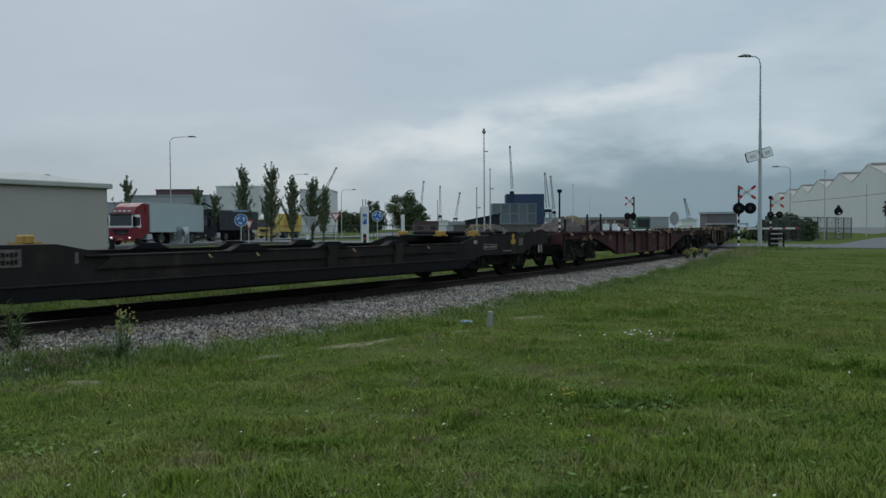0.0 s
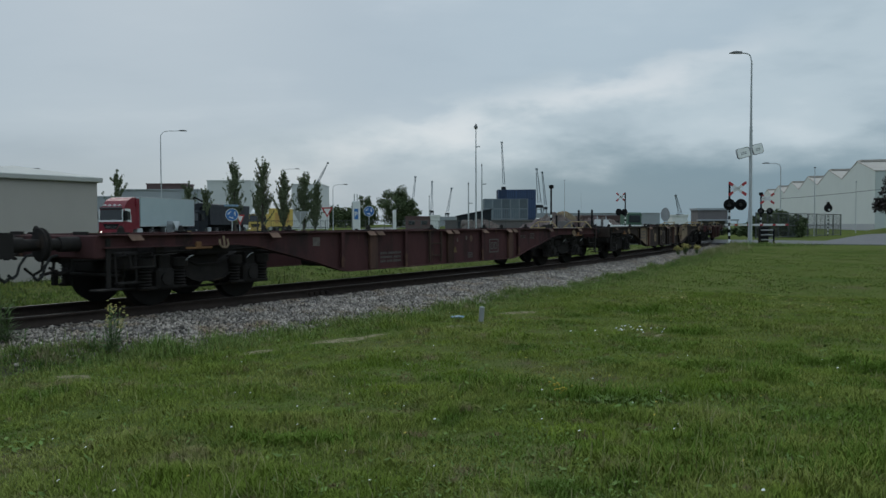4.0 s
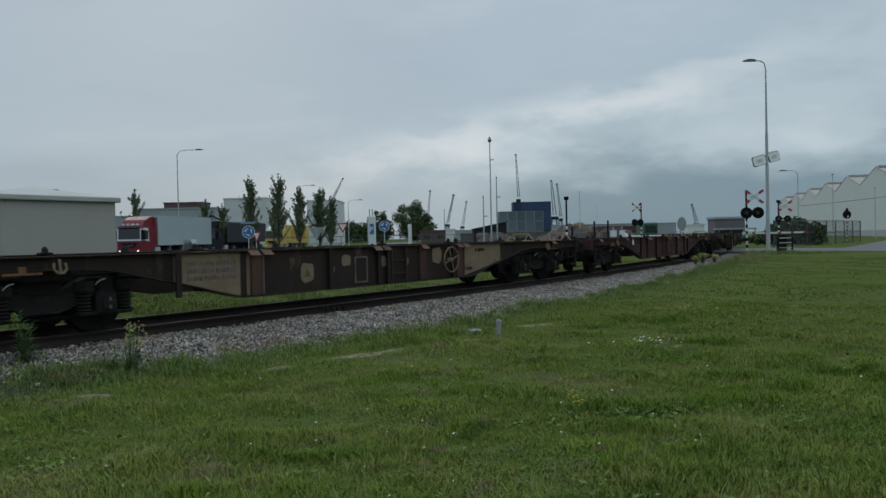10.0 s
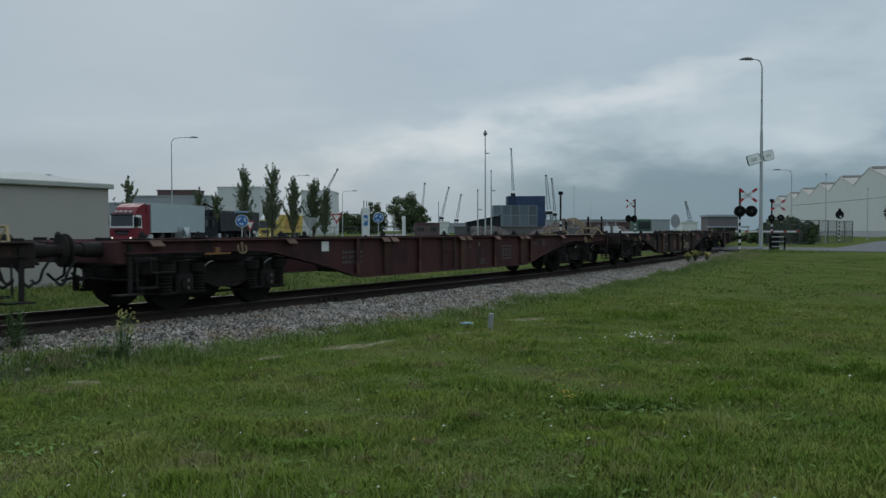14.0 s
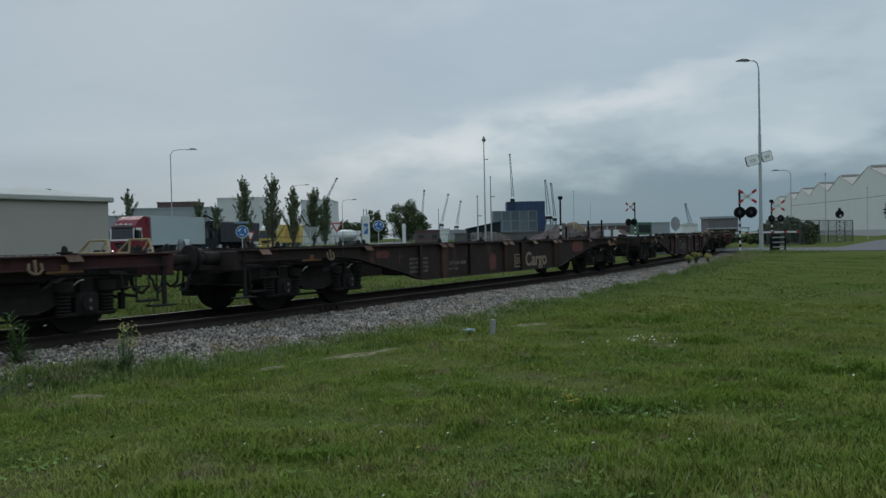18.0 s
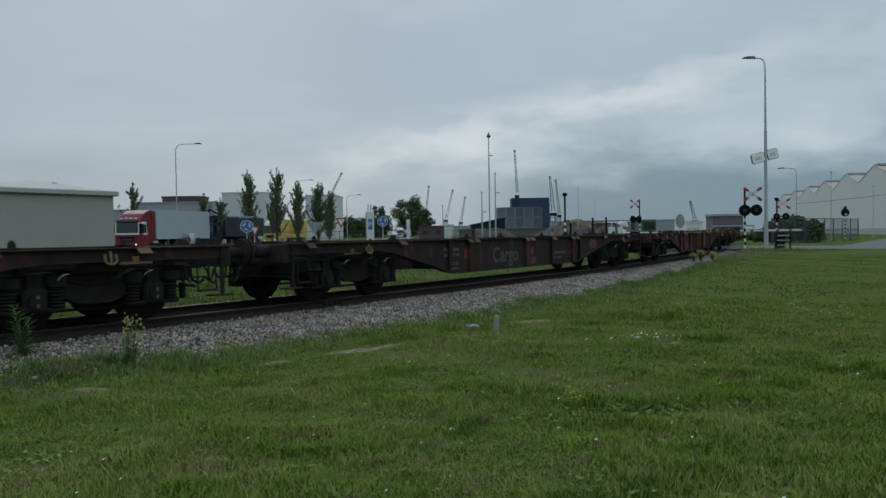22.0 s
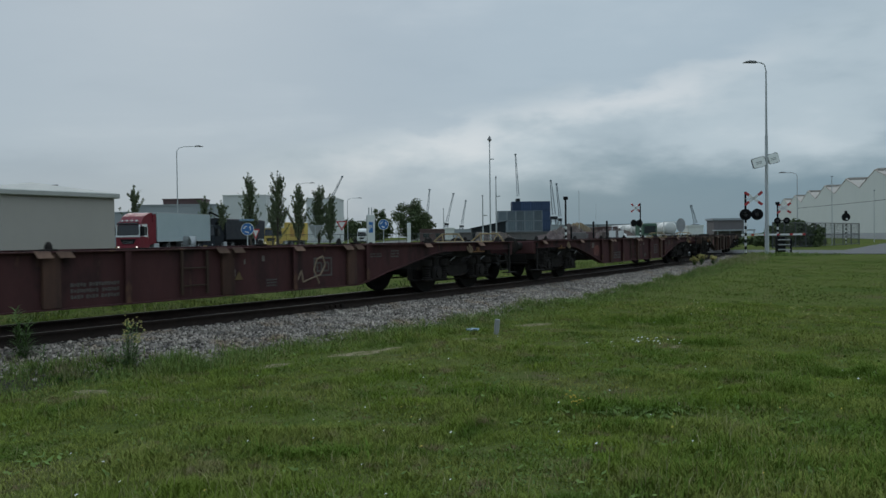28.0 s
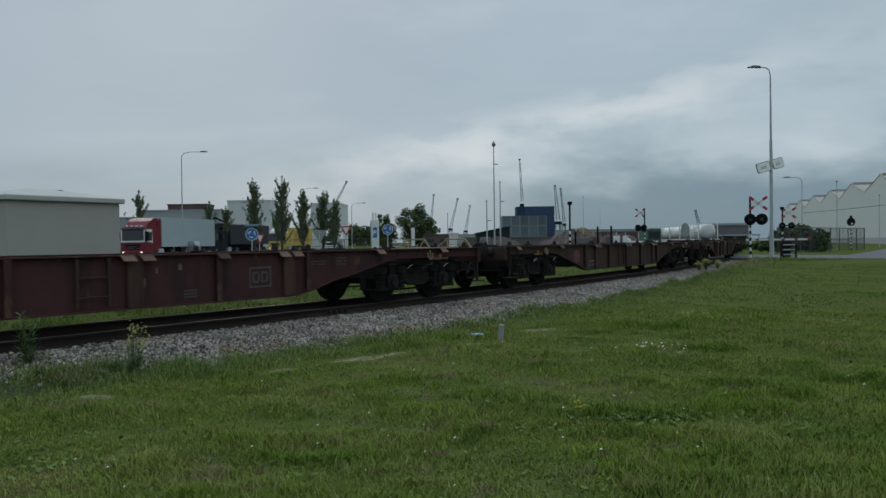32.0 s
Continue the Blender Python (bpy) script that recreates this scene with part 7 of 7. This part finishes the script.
def scatter_stones():
    rng = np.random.default_rng(5)
    n = 98000
    s = rng.uniform(-12, 44, n)
    keep = rng.uniform(0, 1, n) < np.clip(1.25 - s / 45, 0.25, 1)
    s = s[keep]
    lat = rng.uniform(0.86, 3.25, len(s)) + 0.12 * np.sin(s * 1.9) + 0.1 * rng.normal(size=len(s))
    near = lat < grass_line(s) + 0.3 + 0.15 * rng.normal(size=len(s))
    s, lat = s[near], lat[near]
    x, y, h = (np.interp(s, LINE_S, a) for a in (LINE_X, LINE_Y, LINE_H))
    zz = np.interp(lat, [0.95, 1.5, 2.3, 3.1, 3.6], [-0.17, -0.21, -0.31, -0.44, -0.50])
    p = np.stack([x + np.cos(h) * lat, y - np.sin(h) * lat, zz + 0.006], 1)
    base = np.array([(1, 0, 0), (-1, 0, 0), (0, 1, 0), (0, -1, 0), (0, 0, 1), (0, 0, -1)], float)
    tri = np.array([(0, 2, 4), (2, 1, 4), (1, 3, 4), (3, 0, 4), (2, 0, 5), (1, 2, 5), (3, 1, 5), (0, 3, 5)])
    m = len(p)
    size = (0.014 + 0.026 * rng.uniform(0, 1, m) ** 1.5)[:, None, None]
    v = base[None] * size * rng.uniform(0.6, 1.25, (m, 6, 1))
    q = rng.normal(size=(m, 4))
    q /= np.linalg.norm(q, axis=1)[:, None]
    w, a, b, c = q.T
    R = np.stack([1 - 2 * (b * b + c * c), 2 * (a * b - w * c), 2 * (a * c + w * b), 2 * (a * b + w * c), 1 - 2 * (a * a + c * c), 2 * (b * c - w * a), 2 * (a * c - w * b), 2 * (b * c + w * a), 1 - 2 * (a * a + b * b)], 1).reshape(m, 3, 3)
    v = np.einsum("mij,mkj->mki", R, v) + p[:, None]
    f = (tri[None] + (np.arange(m) * 6)[:, None, None]).reshape(-1, 3)
    tagged(new("ballast_stones", bulk("ballast_stones", v.reshape(-1, 3), f, STONE)), "loose pale grey crushed stones", "ballast", kind="stuff")


scatter_stones()


def patchy(x, y, cell, seed):
    """Smooth uneven field between 0 and 1, with patches about cell metres wide."""
    g = np.random.default_rng(seed).uniform(0, 1, (257, 257))
    out, amp = 0, 0
    for k, a in ((1, 0.6), (2.3, 0.4)):
        u, v = (x / cell * k + 40) % 256, (y / cell * k + 90) % 256
        i, j = u.astype(int), v.astype(int)
        fu, fv = u - i, v - j
        fu, fv = fu * fu * (3 - 2 * fu), fv * fv * (3 - 2 * fv)
        out = out + a * ((g[i, j] * (1 - fu) + g[i + 1, j] * fu) * (1 - fv) + (g[i, j + 1] * (1 - fu) + g[i + 1, j + 1] * fu) * fv)
        amp += a
    return out / amp


BARE_SPOTS = ((-2.35, 10.42, 0.5, 0.22, 40), (-1.38, 11.4, 1.4, 0.30, 37), (0.28, 12.79, 0.35, 0.22, 46), (-3.99, 8.72, 0.41, 0.2, -23), (3.45, 11.81, 0.3, 0.15, 20), (1.45, 14.82, 0.9, 0.3, 35), (-0.88, 11.86, 0.5, 0.15, 37))


def bare_share(x, y):
    """1 in the middle of a bare spot, 0 outside all of them."""
    out = np.zeros(len(x))
    for cx, cy, rx, ry, a in BARE_SPOTS:
        c, s = cos(radians(a)), sin(radians(a))
        u, v = ((x - cx) * c + (y - cy) * s) / rx, (-(x - cx) * s + (y - cy) * c) / ry
        out = np.maximum(out, np.clip(1.5 - 1.2 * np.sqrt(u * u + v * v), 0, 1))
    return out


def blades(name, n, area, height, width, seed, mat, label, keep=None, lean=0.5):
    """Grass blades as bent slivers of two faces, taller and denser in clumps."""
    rng = np.random.default_rng(seed)
    x, y = area(rng, n)
    lat, s = lateral(x, y)
    ok = ((lat > grass_line(s) + 0.18 * rng.normal(size=len(x))) | (lat < -1.15))
    ok &= rng.uniform(0, 1, len(x)) > 0.86 * bare_share(x, y)
    if keep is not None:
        ok &= keep(x, y, lat, s, rng)
    x, y, lat = x[ok], y[ok], lat[ok]
    z = np.where(lat < 0, far_z(x, y), np.maximum(ground_z(x, y), np.interp(lat, [0.95, 1.5, 2.3, 3.1, 3.6], [-0.17, -0.21, -0.31, -0.45, -0.62]))) - 0.01
    m = len(x)
    a = rng.uniform(0, tau, m)
    clump = 0.38 + 1.9 * patchy(x, y, 0.6, 7) ** 1.8 + 0.6 * (patchy(x, y, 0.2, 8) - 0.5)
    hgt = height * rng.uniform(0.45, 1.3, m) * np.clip(clump, 0.4, 2.2)
    wd = width * rng.uniform(0.6, 1.4, m)
    tilt = rng.uniform(0.1, 1.0, m) * lean * hgt
    side = np.stack([-np.sin(a), np.cos(a), 0 * a], 1) * wd[:, None]
    fwd = np.stack([np.cos(a), np.sin(a), 0 * a], 1)
    b = np.stack([x, y, z], 1)
    up = np.array([0, 0, 1.0])
    mid = b + fwd * (tilt * 0.30)[:, None] + up * (hgt * 0.55)[:, None]
    tip = b + fwd * tilt[:, None] + up * (hgt * (1.0 - 0.25 * np.clip(lean - 0.5, 0, 1)))[:, None]
    v = np.stack([b, mid + side, mid - side, tip], 1).reshape(-1, 3)
    i = (np.arange(m) * 4)[:, None]
    f = np.concatenate([i + (0, 1, 2), i + (2, 1, 3)], 1).reshape(-1, 3)
    return tagged(new(name, bulk(name, v, f, mat)), label, "grass", kind="stuff")


def fan(r0, r1, power=1.0, half=0.62):
    def area(rng, n):
        r = r0 + (r1 - r0) * rng.uniform(0, 1, n) ** power
        a = rng.uniform(-half, half, n)
        return r * np.sin(a), r * np.cos(a)
    return area


blades("lawn_grass", 640000, fan(3.6, 20, 1.2), 0.062, 0.0030, 1, BLADE, "short rough green grass in uneven clumps", lean=1.0)
blades("meadow_grass", 210000, fan(13, 46, 1.0), 0.042, 0.0100, 2, BLADE_MEADOW, "rough green grass farther off", lean=1.6)
blades("tufts", 70000, fan(4.0, 30, 1.1), 0.100, 0.0036, 6, BLADE, "scattered longer grass tufts", lean=1.0, keep=lambda x, y, lat, s, rng: patchy(x, y, 0.6, 21) > 0.60)
blades("lush_tufts", 85000, lambda rng, n: (rng.uniform(0.2, 6.5, n), rng.uniform(3.6, 11.5, n)), 0.085, 0.0034, 27, BLADE_LUSH, "darker lush tufts in the lawn", lean=1.0, keep=lambda x, y, lat, s, rng: patchy(x, y, 0.75, 51) > 0.86 - 0.30 * ease(11.5, 5.0, y) - 0.20 * ease(0.5, 4.0, x))
blades("far_verge_grass", 70000, fan(11, 75, 1.2), 0.11, 0.009, 3, BLADE_BANK, "longer green grass behind the track", lean=1.0, keep=lambda x, y, lat, s, rng: (lat < -1.15) & (lat > -24))
blades("dry_stalks", 16000, fan(4.2, 26, 1.1), 0.13, 0.0022, 9, STRAW, "thin dry grass stalks in the lawn", lean=0.8, keep=lambda x, y, lat, s, rng: patchy(x, y, 1.3, 33) > 0.50)
blades("bank_grass", 34000, lambda rng, n: (rng.uniform(-13, 4, n), rng.uniform(11, 24, n)), 0.10, 0.006, 10, BLADE_BANK, "longer grass before the service building", lean=0.9, keep=lambda x, y, lat, s, rng: (lat < -1.5) & (lat > -7))
blades("bank_stalks", 7000, lambda rng, n: (rng.uniform(-13, 14, n), rng.uniform(13, 40, n)), 0.20, 0.004, 18, STRAW, "dry grass stalks behind the track", lean=0.6, keep=lambda x, y, lat, s, rng: (lat < -1.4) & (lat > -5))


def broad_leaves(name, n, area, size, seed, mat, label, cell, least):
    """Low flat leaves of clover and plantain in patches among the grass."""
    rng = np.random.default_rng(seed)
    x, y = area(rng, n)
    lat, s = lateral(x, y)
    ok = (lat > grass_line(s) + 0.1) & (patchy(x, y, cell, seed + 40) > least)
    x, y = x[ok], y[ok]
    m = len(x)
    p = np.stack([x, y, ground_z(x, y) + rng.uniform(0.015, 0.055, m)], 1)
    a = rng.uniform(0, tau, m)
    l = size * rng.uniform(0.6, 1.4, m)
    u = np.stack([np.cos(a) * l, np.sin(a) * l, l * rng.uniform(-0.3, 0.7, m)], 1)
    w = np.stack([-np.sin(a) * l * 0.45, np.cos(a) * l * 0.45, l * rng.uniform(-0.2, 0.2, m)], 1)
    v = np.stack([p - u, p - w, p + u, p + w], 1).reshape(-1, 3)
    tagged(new(name, bulk(name, v, np.arange(m * 4).reshape(-1, 4), mat, 4)), label, "weeds", kind="stuff")


broad_leaves("clover", 40000, fan(4.0, 17, 1.1), 0.013, 61, CLOVER, "low dark green clover among the grass", 0.55, 0.60)
broad_leaves("plantain", 9000, fan(4.0, 14, 1.1), 0.030, 62, CLOVER, "broad weed leaves among the grass", 0.35, 0.68)


def verge_area(rng, n):
    s = rng.uniform(-9, 42, n)
    lat = grass_line(s) + 0.05 + rng.gamma(1.6, 0.30, n)
    x, y, h = (np.interp(s, LINE_S, a) for a in (LINE_X, LINE_Y, LINE_H))
    return x + np.cos(h) * lat, y - np.sin(h) * lat


blades("verge_grass", 46000, verge_area, 0.125, 0.0042, 4, BLADE_DARK, "longer grass along the edge of the ballast", lean=1.0)
blades("verge_stalks", 5000, verge_area, 0.19, 0.0026, 19, STRAW, "dry grass stalks along the edge of the ballast", lean=0.8)
blades("verge_weeds", 10000, lambda rng, n: (rng.uniform(-7.5, -2.5, n), rng.uniform(7.5, 13, n)), 0.14, 0.005, 14, BLADE_DARK, "tall rank growth between ballast and lawn", lean=0.6, keep=lambda x, y, lat, s, rng: lat < grass_line(s) + 1.0)


blades("post_grass", 5000, lambda rng, n: (18.6 + 2.2 * rng.normal(size=n), 47.0 + 1.1 * rng.normal(size=n)), 0.17, 0.010, 23, BLADE_DARK, "tall unmown grass round the crossing posts", lean=0.8)


blades("crossing_straw", 5000, lambda rng, n: (rng.uniform(11.5, 18, n), rng.uniform(36, 46.5, n)), 0.22, 0.007, 24, STRAW, "dry yellowish grass beside the track near the crossing", lean=0.8, keep=lambda x, y, lat, s, rng: lat < grass_line(s) + 1.6)


blades("shoulder_grass", 40000, lambda rng, n: (rng.uniform(-8.2, -3.2, n), rng.uniform(6.8, 12.6, n)), 0.07, 0.0042, 25, BLADE_DARK, "grass overgrowing the shoulder of the ballast", lean=1.3, keep=lambda x, y, lat, s, rng: lat < 3.4)


def tall_weed(x, y, h, seed, label, yellow=False, stems=7, leaf=0.085, spread_=0.45, dense=40, head=0.013):
    """Branching weed: stalks set with narrow arching leaves, and flower heads at the tips."""
    rng = np.random.default_rng(seed)
    z = gz(x, y)
    ob = thing("weed", label, "weed", pose(x, y, z))
    st = Shape()
    lv, lf = [], []
    fl = Shape()
    for _ in range(stems):
        a, l = rng.uniform(0, tau), h * rng.uniform(0.6, 1.05)
        d = Vector((cos(a), sin(a), 0)) * rng.uniform(0.05, spread_) * h
        foot_ = Vector((d.x * 0.15, d.y * 0.15, -0.03))
        tip = d + Vector((0, 0, l))
        st.tube(foot_, tip, 0.006, 0.002, 5)
        k = int(dense * l / 0.5)
        for i in range(k):
            t = 0.10 + 0.9 * i / k
            p = foot_.lerp(tip, t)
            b = rng.uniform(0, tau)
            ln = leaf * (1.25 - 0.7 * t) * rng.uniform(0.7, 1.3)
            o = Vector((cos(b), sin(b), rng.uniform(0.35, 0.95))) * ln
            s_ = Vector((-sin(b), cos(b), 0)) * ln * 0.08
            q = p + o + Vector((cos(b) * 0.35, sin(b) * 0.35, -0.12)) * ln
            n = len(lv)
            lv += [p, p + o * 0.6 + s_, q, p + o * 0.6 - s_]
            lf.append((n, n + 1, n + 2, n + 3))
        if yellow:
            for _k in range(9):
                q = tip + Vector(rng.normal(size=3) * 0.035)
                fl.lathe(q, (0, 0, 1), [(0, 0.4 * head), (0.5 * head, head), (head, 0.4 * head)], 6)
    tagged(part("stalk", st, WEED, ob), kind="stuff")
    tagged(part("foliage", Shape().add(lv, lf), WEED, ob), kind="stuff")
    if yellow:
        tagged(part("bloom", fl, yellow if yellow is not True else PETAL_Y, ob, "small pale yellow flower heads"), kind="stuff")


tall_weed(-5.55, 10.1, 0.84, 81, "tall feathery green weed on the ballast edge", stems=4, leaf=0.14, spread_=0.18, dense=70)
tall_weed(-5.3, 10.1, 0.55, 80, "feathery green weed on the ballast edge", stems=3, leaf=0.10, spread_=0.2, dense=30)
tall_weed(-4.20, 10.15, 0.60, 82, "tall branching weed with pale flower heads at the ballast edge", PETAL_PALE, 11, leaf=0.10, spread_=0.32, dense=38)
tall_weed(-4.4, 10.15, 0.36, 83, "leafy green weed at the ballast edge", stems=5)
tall_weed(-3.7, 10.7, 0.26, 86, "leafy green weed at the ballast edge", stems=5)
for i, (x, y, h) in enumerate(((12.0, 37.4, 0.40), (12.5, 37.2, 0.34), (11.55, 37.0, 0.30))):
    tall_weed(x, y, h, 85 + i, "yellow-flowering weed clump beside the track", PETAL_PALE, 16, leaf=0.11, spread_=0.7, dense=26, head=0.028)
tall_weed(1.22, 7.5, 0.13, 90, "small yellow-flowered weed in the grass", True, 3, leaf=0.05)
CLUMPS = ((1.62, 7.5, 0.34, 0.13, 0.17), (4.75, 9.35, 0.22, 0.12, 0.13), (5.1, 8.75, 0.20, 0.10, 0.13), (3.95, 14.8, 0.3, 0.2, 0.13), (3.9, 12.0, 0.25, 0.12, 0.11), (-1.1, 6.1, 0.25, 0.10, 0.12), (3.7, 6.6, 0.5, 0.2, 0.13))
for i, (x, y, rx, ry, h) in enumerate(CLUMPS):
    blades("grass_clump", 1500, lambda rng, n: (x + rx * rng.normal(size=n), y + ry * rng.normal(size=n)), h, 0.0036, 120 + i, BLADE_LUSH, "dark clump of longer grass in the lawn", lean=1.1)
broad_leaves("dock_leaves", 500, lambda rng, n: (1.75 + 0.22 * rng.normal(size=n), 7.45 + 0.10 * rng.normal(size=n)), 0.035, 63, CLOVER, "broad dark weed leaves round yellow flowers", 0.3, 0.0)


def flower_specks(name, n, seed, mat, label, area, size=0.010, far=False):
    rng = np.random.default_rng(seed)
    x, y = area(rng, n)
    lat, _ = lateral(x, y)
    ok = ((lat < -1.6) & (lat > -9)) if far else lat > 3.3
    x, y = x[ok], y[ok]
    m = len(x)
    z = (far_z(x, y) if far else ground_z(x, y)) + rng.uniform(0.04, 0.11, m)
    k = 6
    a = np.arange(k) * tau / k
    r = size * rng.uniform(0.7, 1.3, m)
    v = np.stack([x[:, None] + r[:, None] * np.cos(a), y[:, None] + r[:, None] * np.sin(a), z[:, None] + 0.4 * r[:, None] * np.sin(a + 1)], 2).reshape(-1, 3)
    tagged(new(name, bulk(name, v, np.arange(m * k).reshape(m, k), mat, k)), label, "flowers", kind="stuff")


flower_specks("daisies", 110, 11, PETAL_W, "scattered small white daisies", fan(4, 22, 1.0, 0.5))
flower_specks("buttercups", 60, 12, PETAL_Y, "scattered small yellow flowers", fan(4, 20, 1.0, 0.5))
flower_specks("verge_flowers", 420, 15, PETAL_Y, "small yellow flowers in the grass behind the track", fan(12, 40, 1.0, 0.6), 0.014, True)
flower_specks("pale_seed_heads", 90, 16, PETAL_PALE, "pale seed heads standing in the grass", lambda rng, n: (np.where(np.arange(n) % 2, 7.6, 5.2) + rng.normal(size=n) * 0.5, np.where(np.arange(n) % 2, 16.2, 17.0) + rng.normal(size=n) * 0.7), 0.012)
flower_specks("daisy_patch", 20, 13, PETAL_W, "small patch of white daisies", lambda rng, n: (2.95 + rng.normal(size=n) * 0.28, 11.9 + rng.normal(size=n) * 0.16), 0.016)


def bare_patch(x, y, rx, ry, ang, seed):
    rng = np.random.default_rng(seed)
    n = 22
    vs = [(0, 0, 0.014)] + [(rx * cos(tau * i / n) * rng.uniform(0.6, 1.2), ry * sin(tau * i / n) * rng.uniform(0.5, 1.3), -0.024) for i in range(n)]
    fs = [(0, 1 + i, 1 + (i + 1) % n) for i in range(n)]
    solid("bare_patch", Shape().add(vs, fs), BARE, "bare dry earth patch in the grass", "earth", kind="structure", m=pose(x, y, gz(x, y) + 0.008, 0, 0, ang))


for i, (x, y, rx, ry, a) in enumerate(BARE_SPOTS):
    bare_patch(x, y, rx, ry, a, 40 + i)

solid("marker_stake", Shape().box((-0.04, -0.03, 0), (0.04, 0.03, 0.28), 0.01), SIGN_BACK, "short weathered grey stake in the grass", "stake", m=pose(0.79, 13.38, gz(0.79, 13.38), 4, 3, 20))
litter = Shape()
for _i in range(9):
    _a = tau * _i / 9
    litter.add([(0, 0, 0.06), (0.13 * cos(_a), 0.06 * sin(_a), 0.02 + 0.03 * (_i % 2)), (0.13 * cos(_a + 0.7), 0.06 * sin(_a + 0.7), 0.02 + 0.03 * ((_i + 1) % 2)), (0.06 * cos(_a), 0.03 * sin(_a), 0.0)], [(0, 1, 2), (1, 3, 2)])
solid("plastic_bag", litter, PLASTIC_BLUE, "crumpled pale blue plastic litter in the grass", "litter", m=pose(0.4, 13.85, gz(0.4, 13.85) + 0.02))


joint = thing("rail_joint", "rusty bolted joint plates at the foot of the rail", "rail joint", pose(-2.38, 15.86, -0.10, 0, 0, 55))
for dx in (-0.26, -0.10, 0.06, 0.22):
    part("bolt_block", Shape().box((dx, -0.05, -0.05), (dx + 0.09, 0.03, 0.045), 0.015), RAIL_SIDE, joint)
part("joint_plate", Shape().box((-0.32, 0.0, -0.04), (0.36, 0.03, 0.03), 0.008), RAIL_SIDE, joint)


# ---------------- what moves ----------------
def motions():
    times = [i * 0.5 for i in range(65)]
    for w, centre, sets in TRAIN:
        walk(w, [(t, wagon_pose(centre, t)) for t in times])
    turn_times = [0.0]
    while turn_times[-1] < 32:
        t = turn_times[-1]
        turn_times.append(min(32.0, t + 0.6 / pace(t)))
    for w, centre, sets in TRAIN[:9]:
        for ws, ax in sets:
            walk(ws, [(t, pose(ax, 0, 0.46) @ Matrix.Rotation(-gone(t) / 0.46, 4, "Y")) for t in turn_times])
    for tk, centre, dx in TANK_LOADS:
        walk(tk, [(t, wagon_pose(centre, t) @ pose(dx, 0, 1.17)) for t in times])
    route = ((0, -24, 640, 91), (16, -20, 400, 90.8), (22, -19.1, 310, 89.7), (24, -20.6, 285, 85.9), (25, -22.2, 268, 87.3), (28, -24, 215, 87.4), (30, -25.8, 187, 88), (32, -25.8, 163, 90))
    walk(TANKER, [(t, pose(x, y, -0.04, 0, 0, a)) for t, x, y, a in route])
    away = ((0, -150, 130, 182.9), (8, -90, 133, 183.8), (14.5, -30, 138, 185.8), (16.5, -21.6, 140, 201.1), (17, -19.7, 142, 250.5), (18, -17.3, 152, 262.8), (19, -15.9, 172, 268.1), (20, -15.6, 205, 270.2), (21, -16.2, 255, 270.5), (22, -16.5, 320, 269.5), (27, -14, 520, 269.6), (32, -14, 700, 270))
    walk(BULKER, [(t, pose(x, y, -0.04, 0, 0, a)) for t, x, y, a in away])
    walk(CRANE_MOVING, [(0.0, pose(-2, 600, -0.2, 0, 0, 90)), (4.0, pose(-2, 600, -0.2, 0, 0, 88)), (8.0, pose(-2, 600, -0.2, 0, 0, 45)), (13.0, pose(-2, 600, -0.2, 0, 0, 5)), (32.0, pose(-2, 600, -0.2, 0, 0, 0))])


motions()
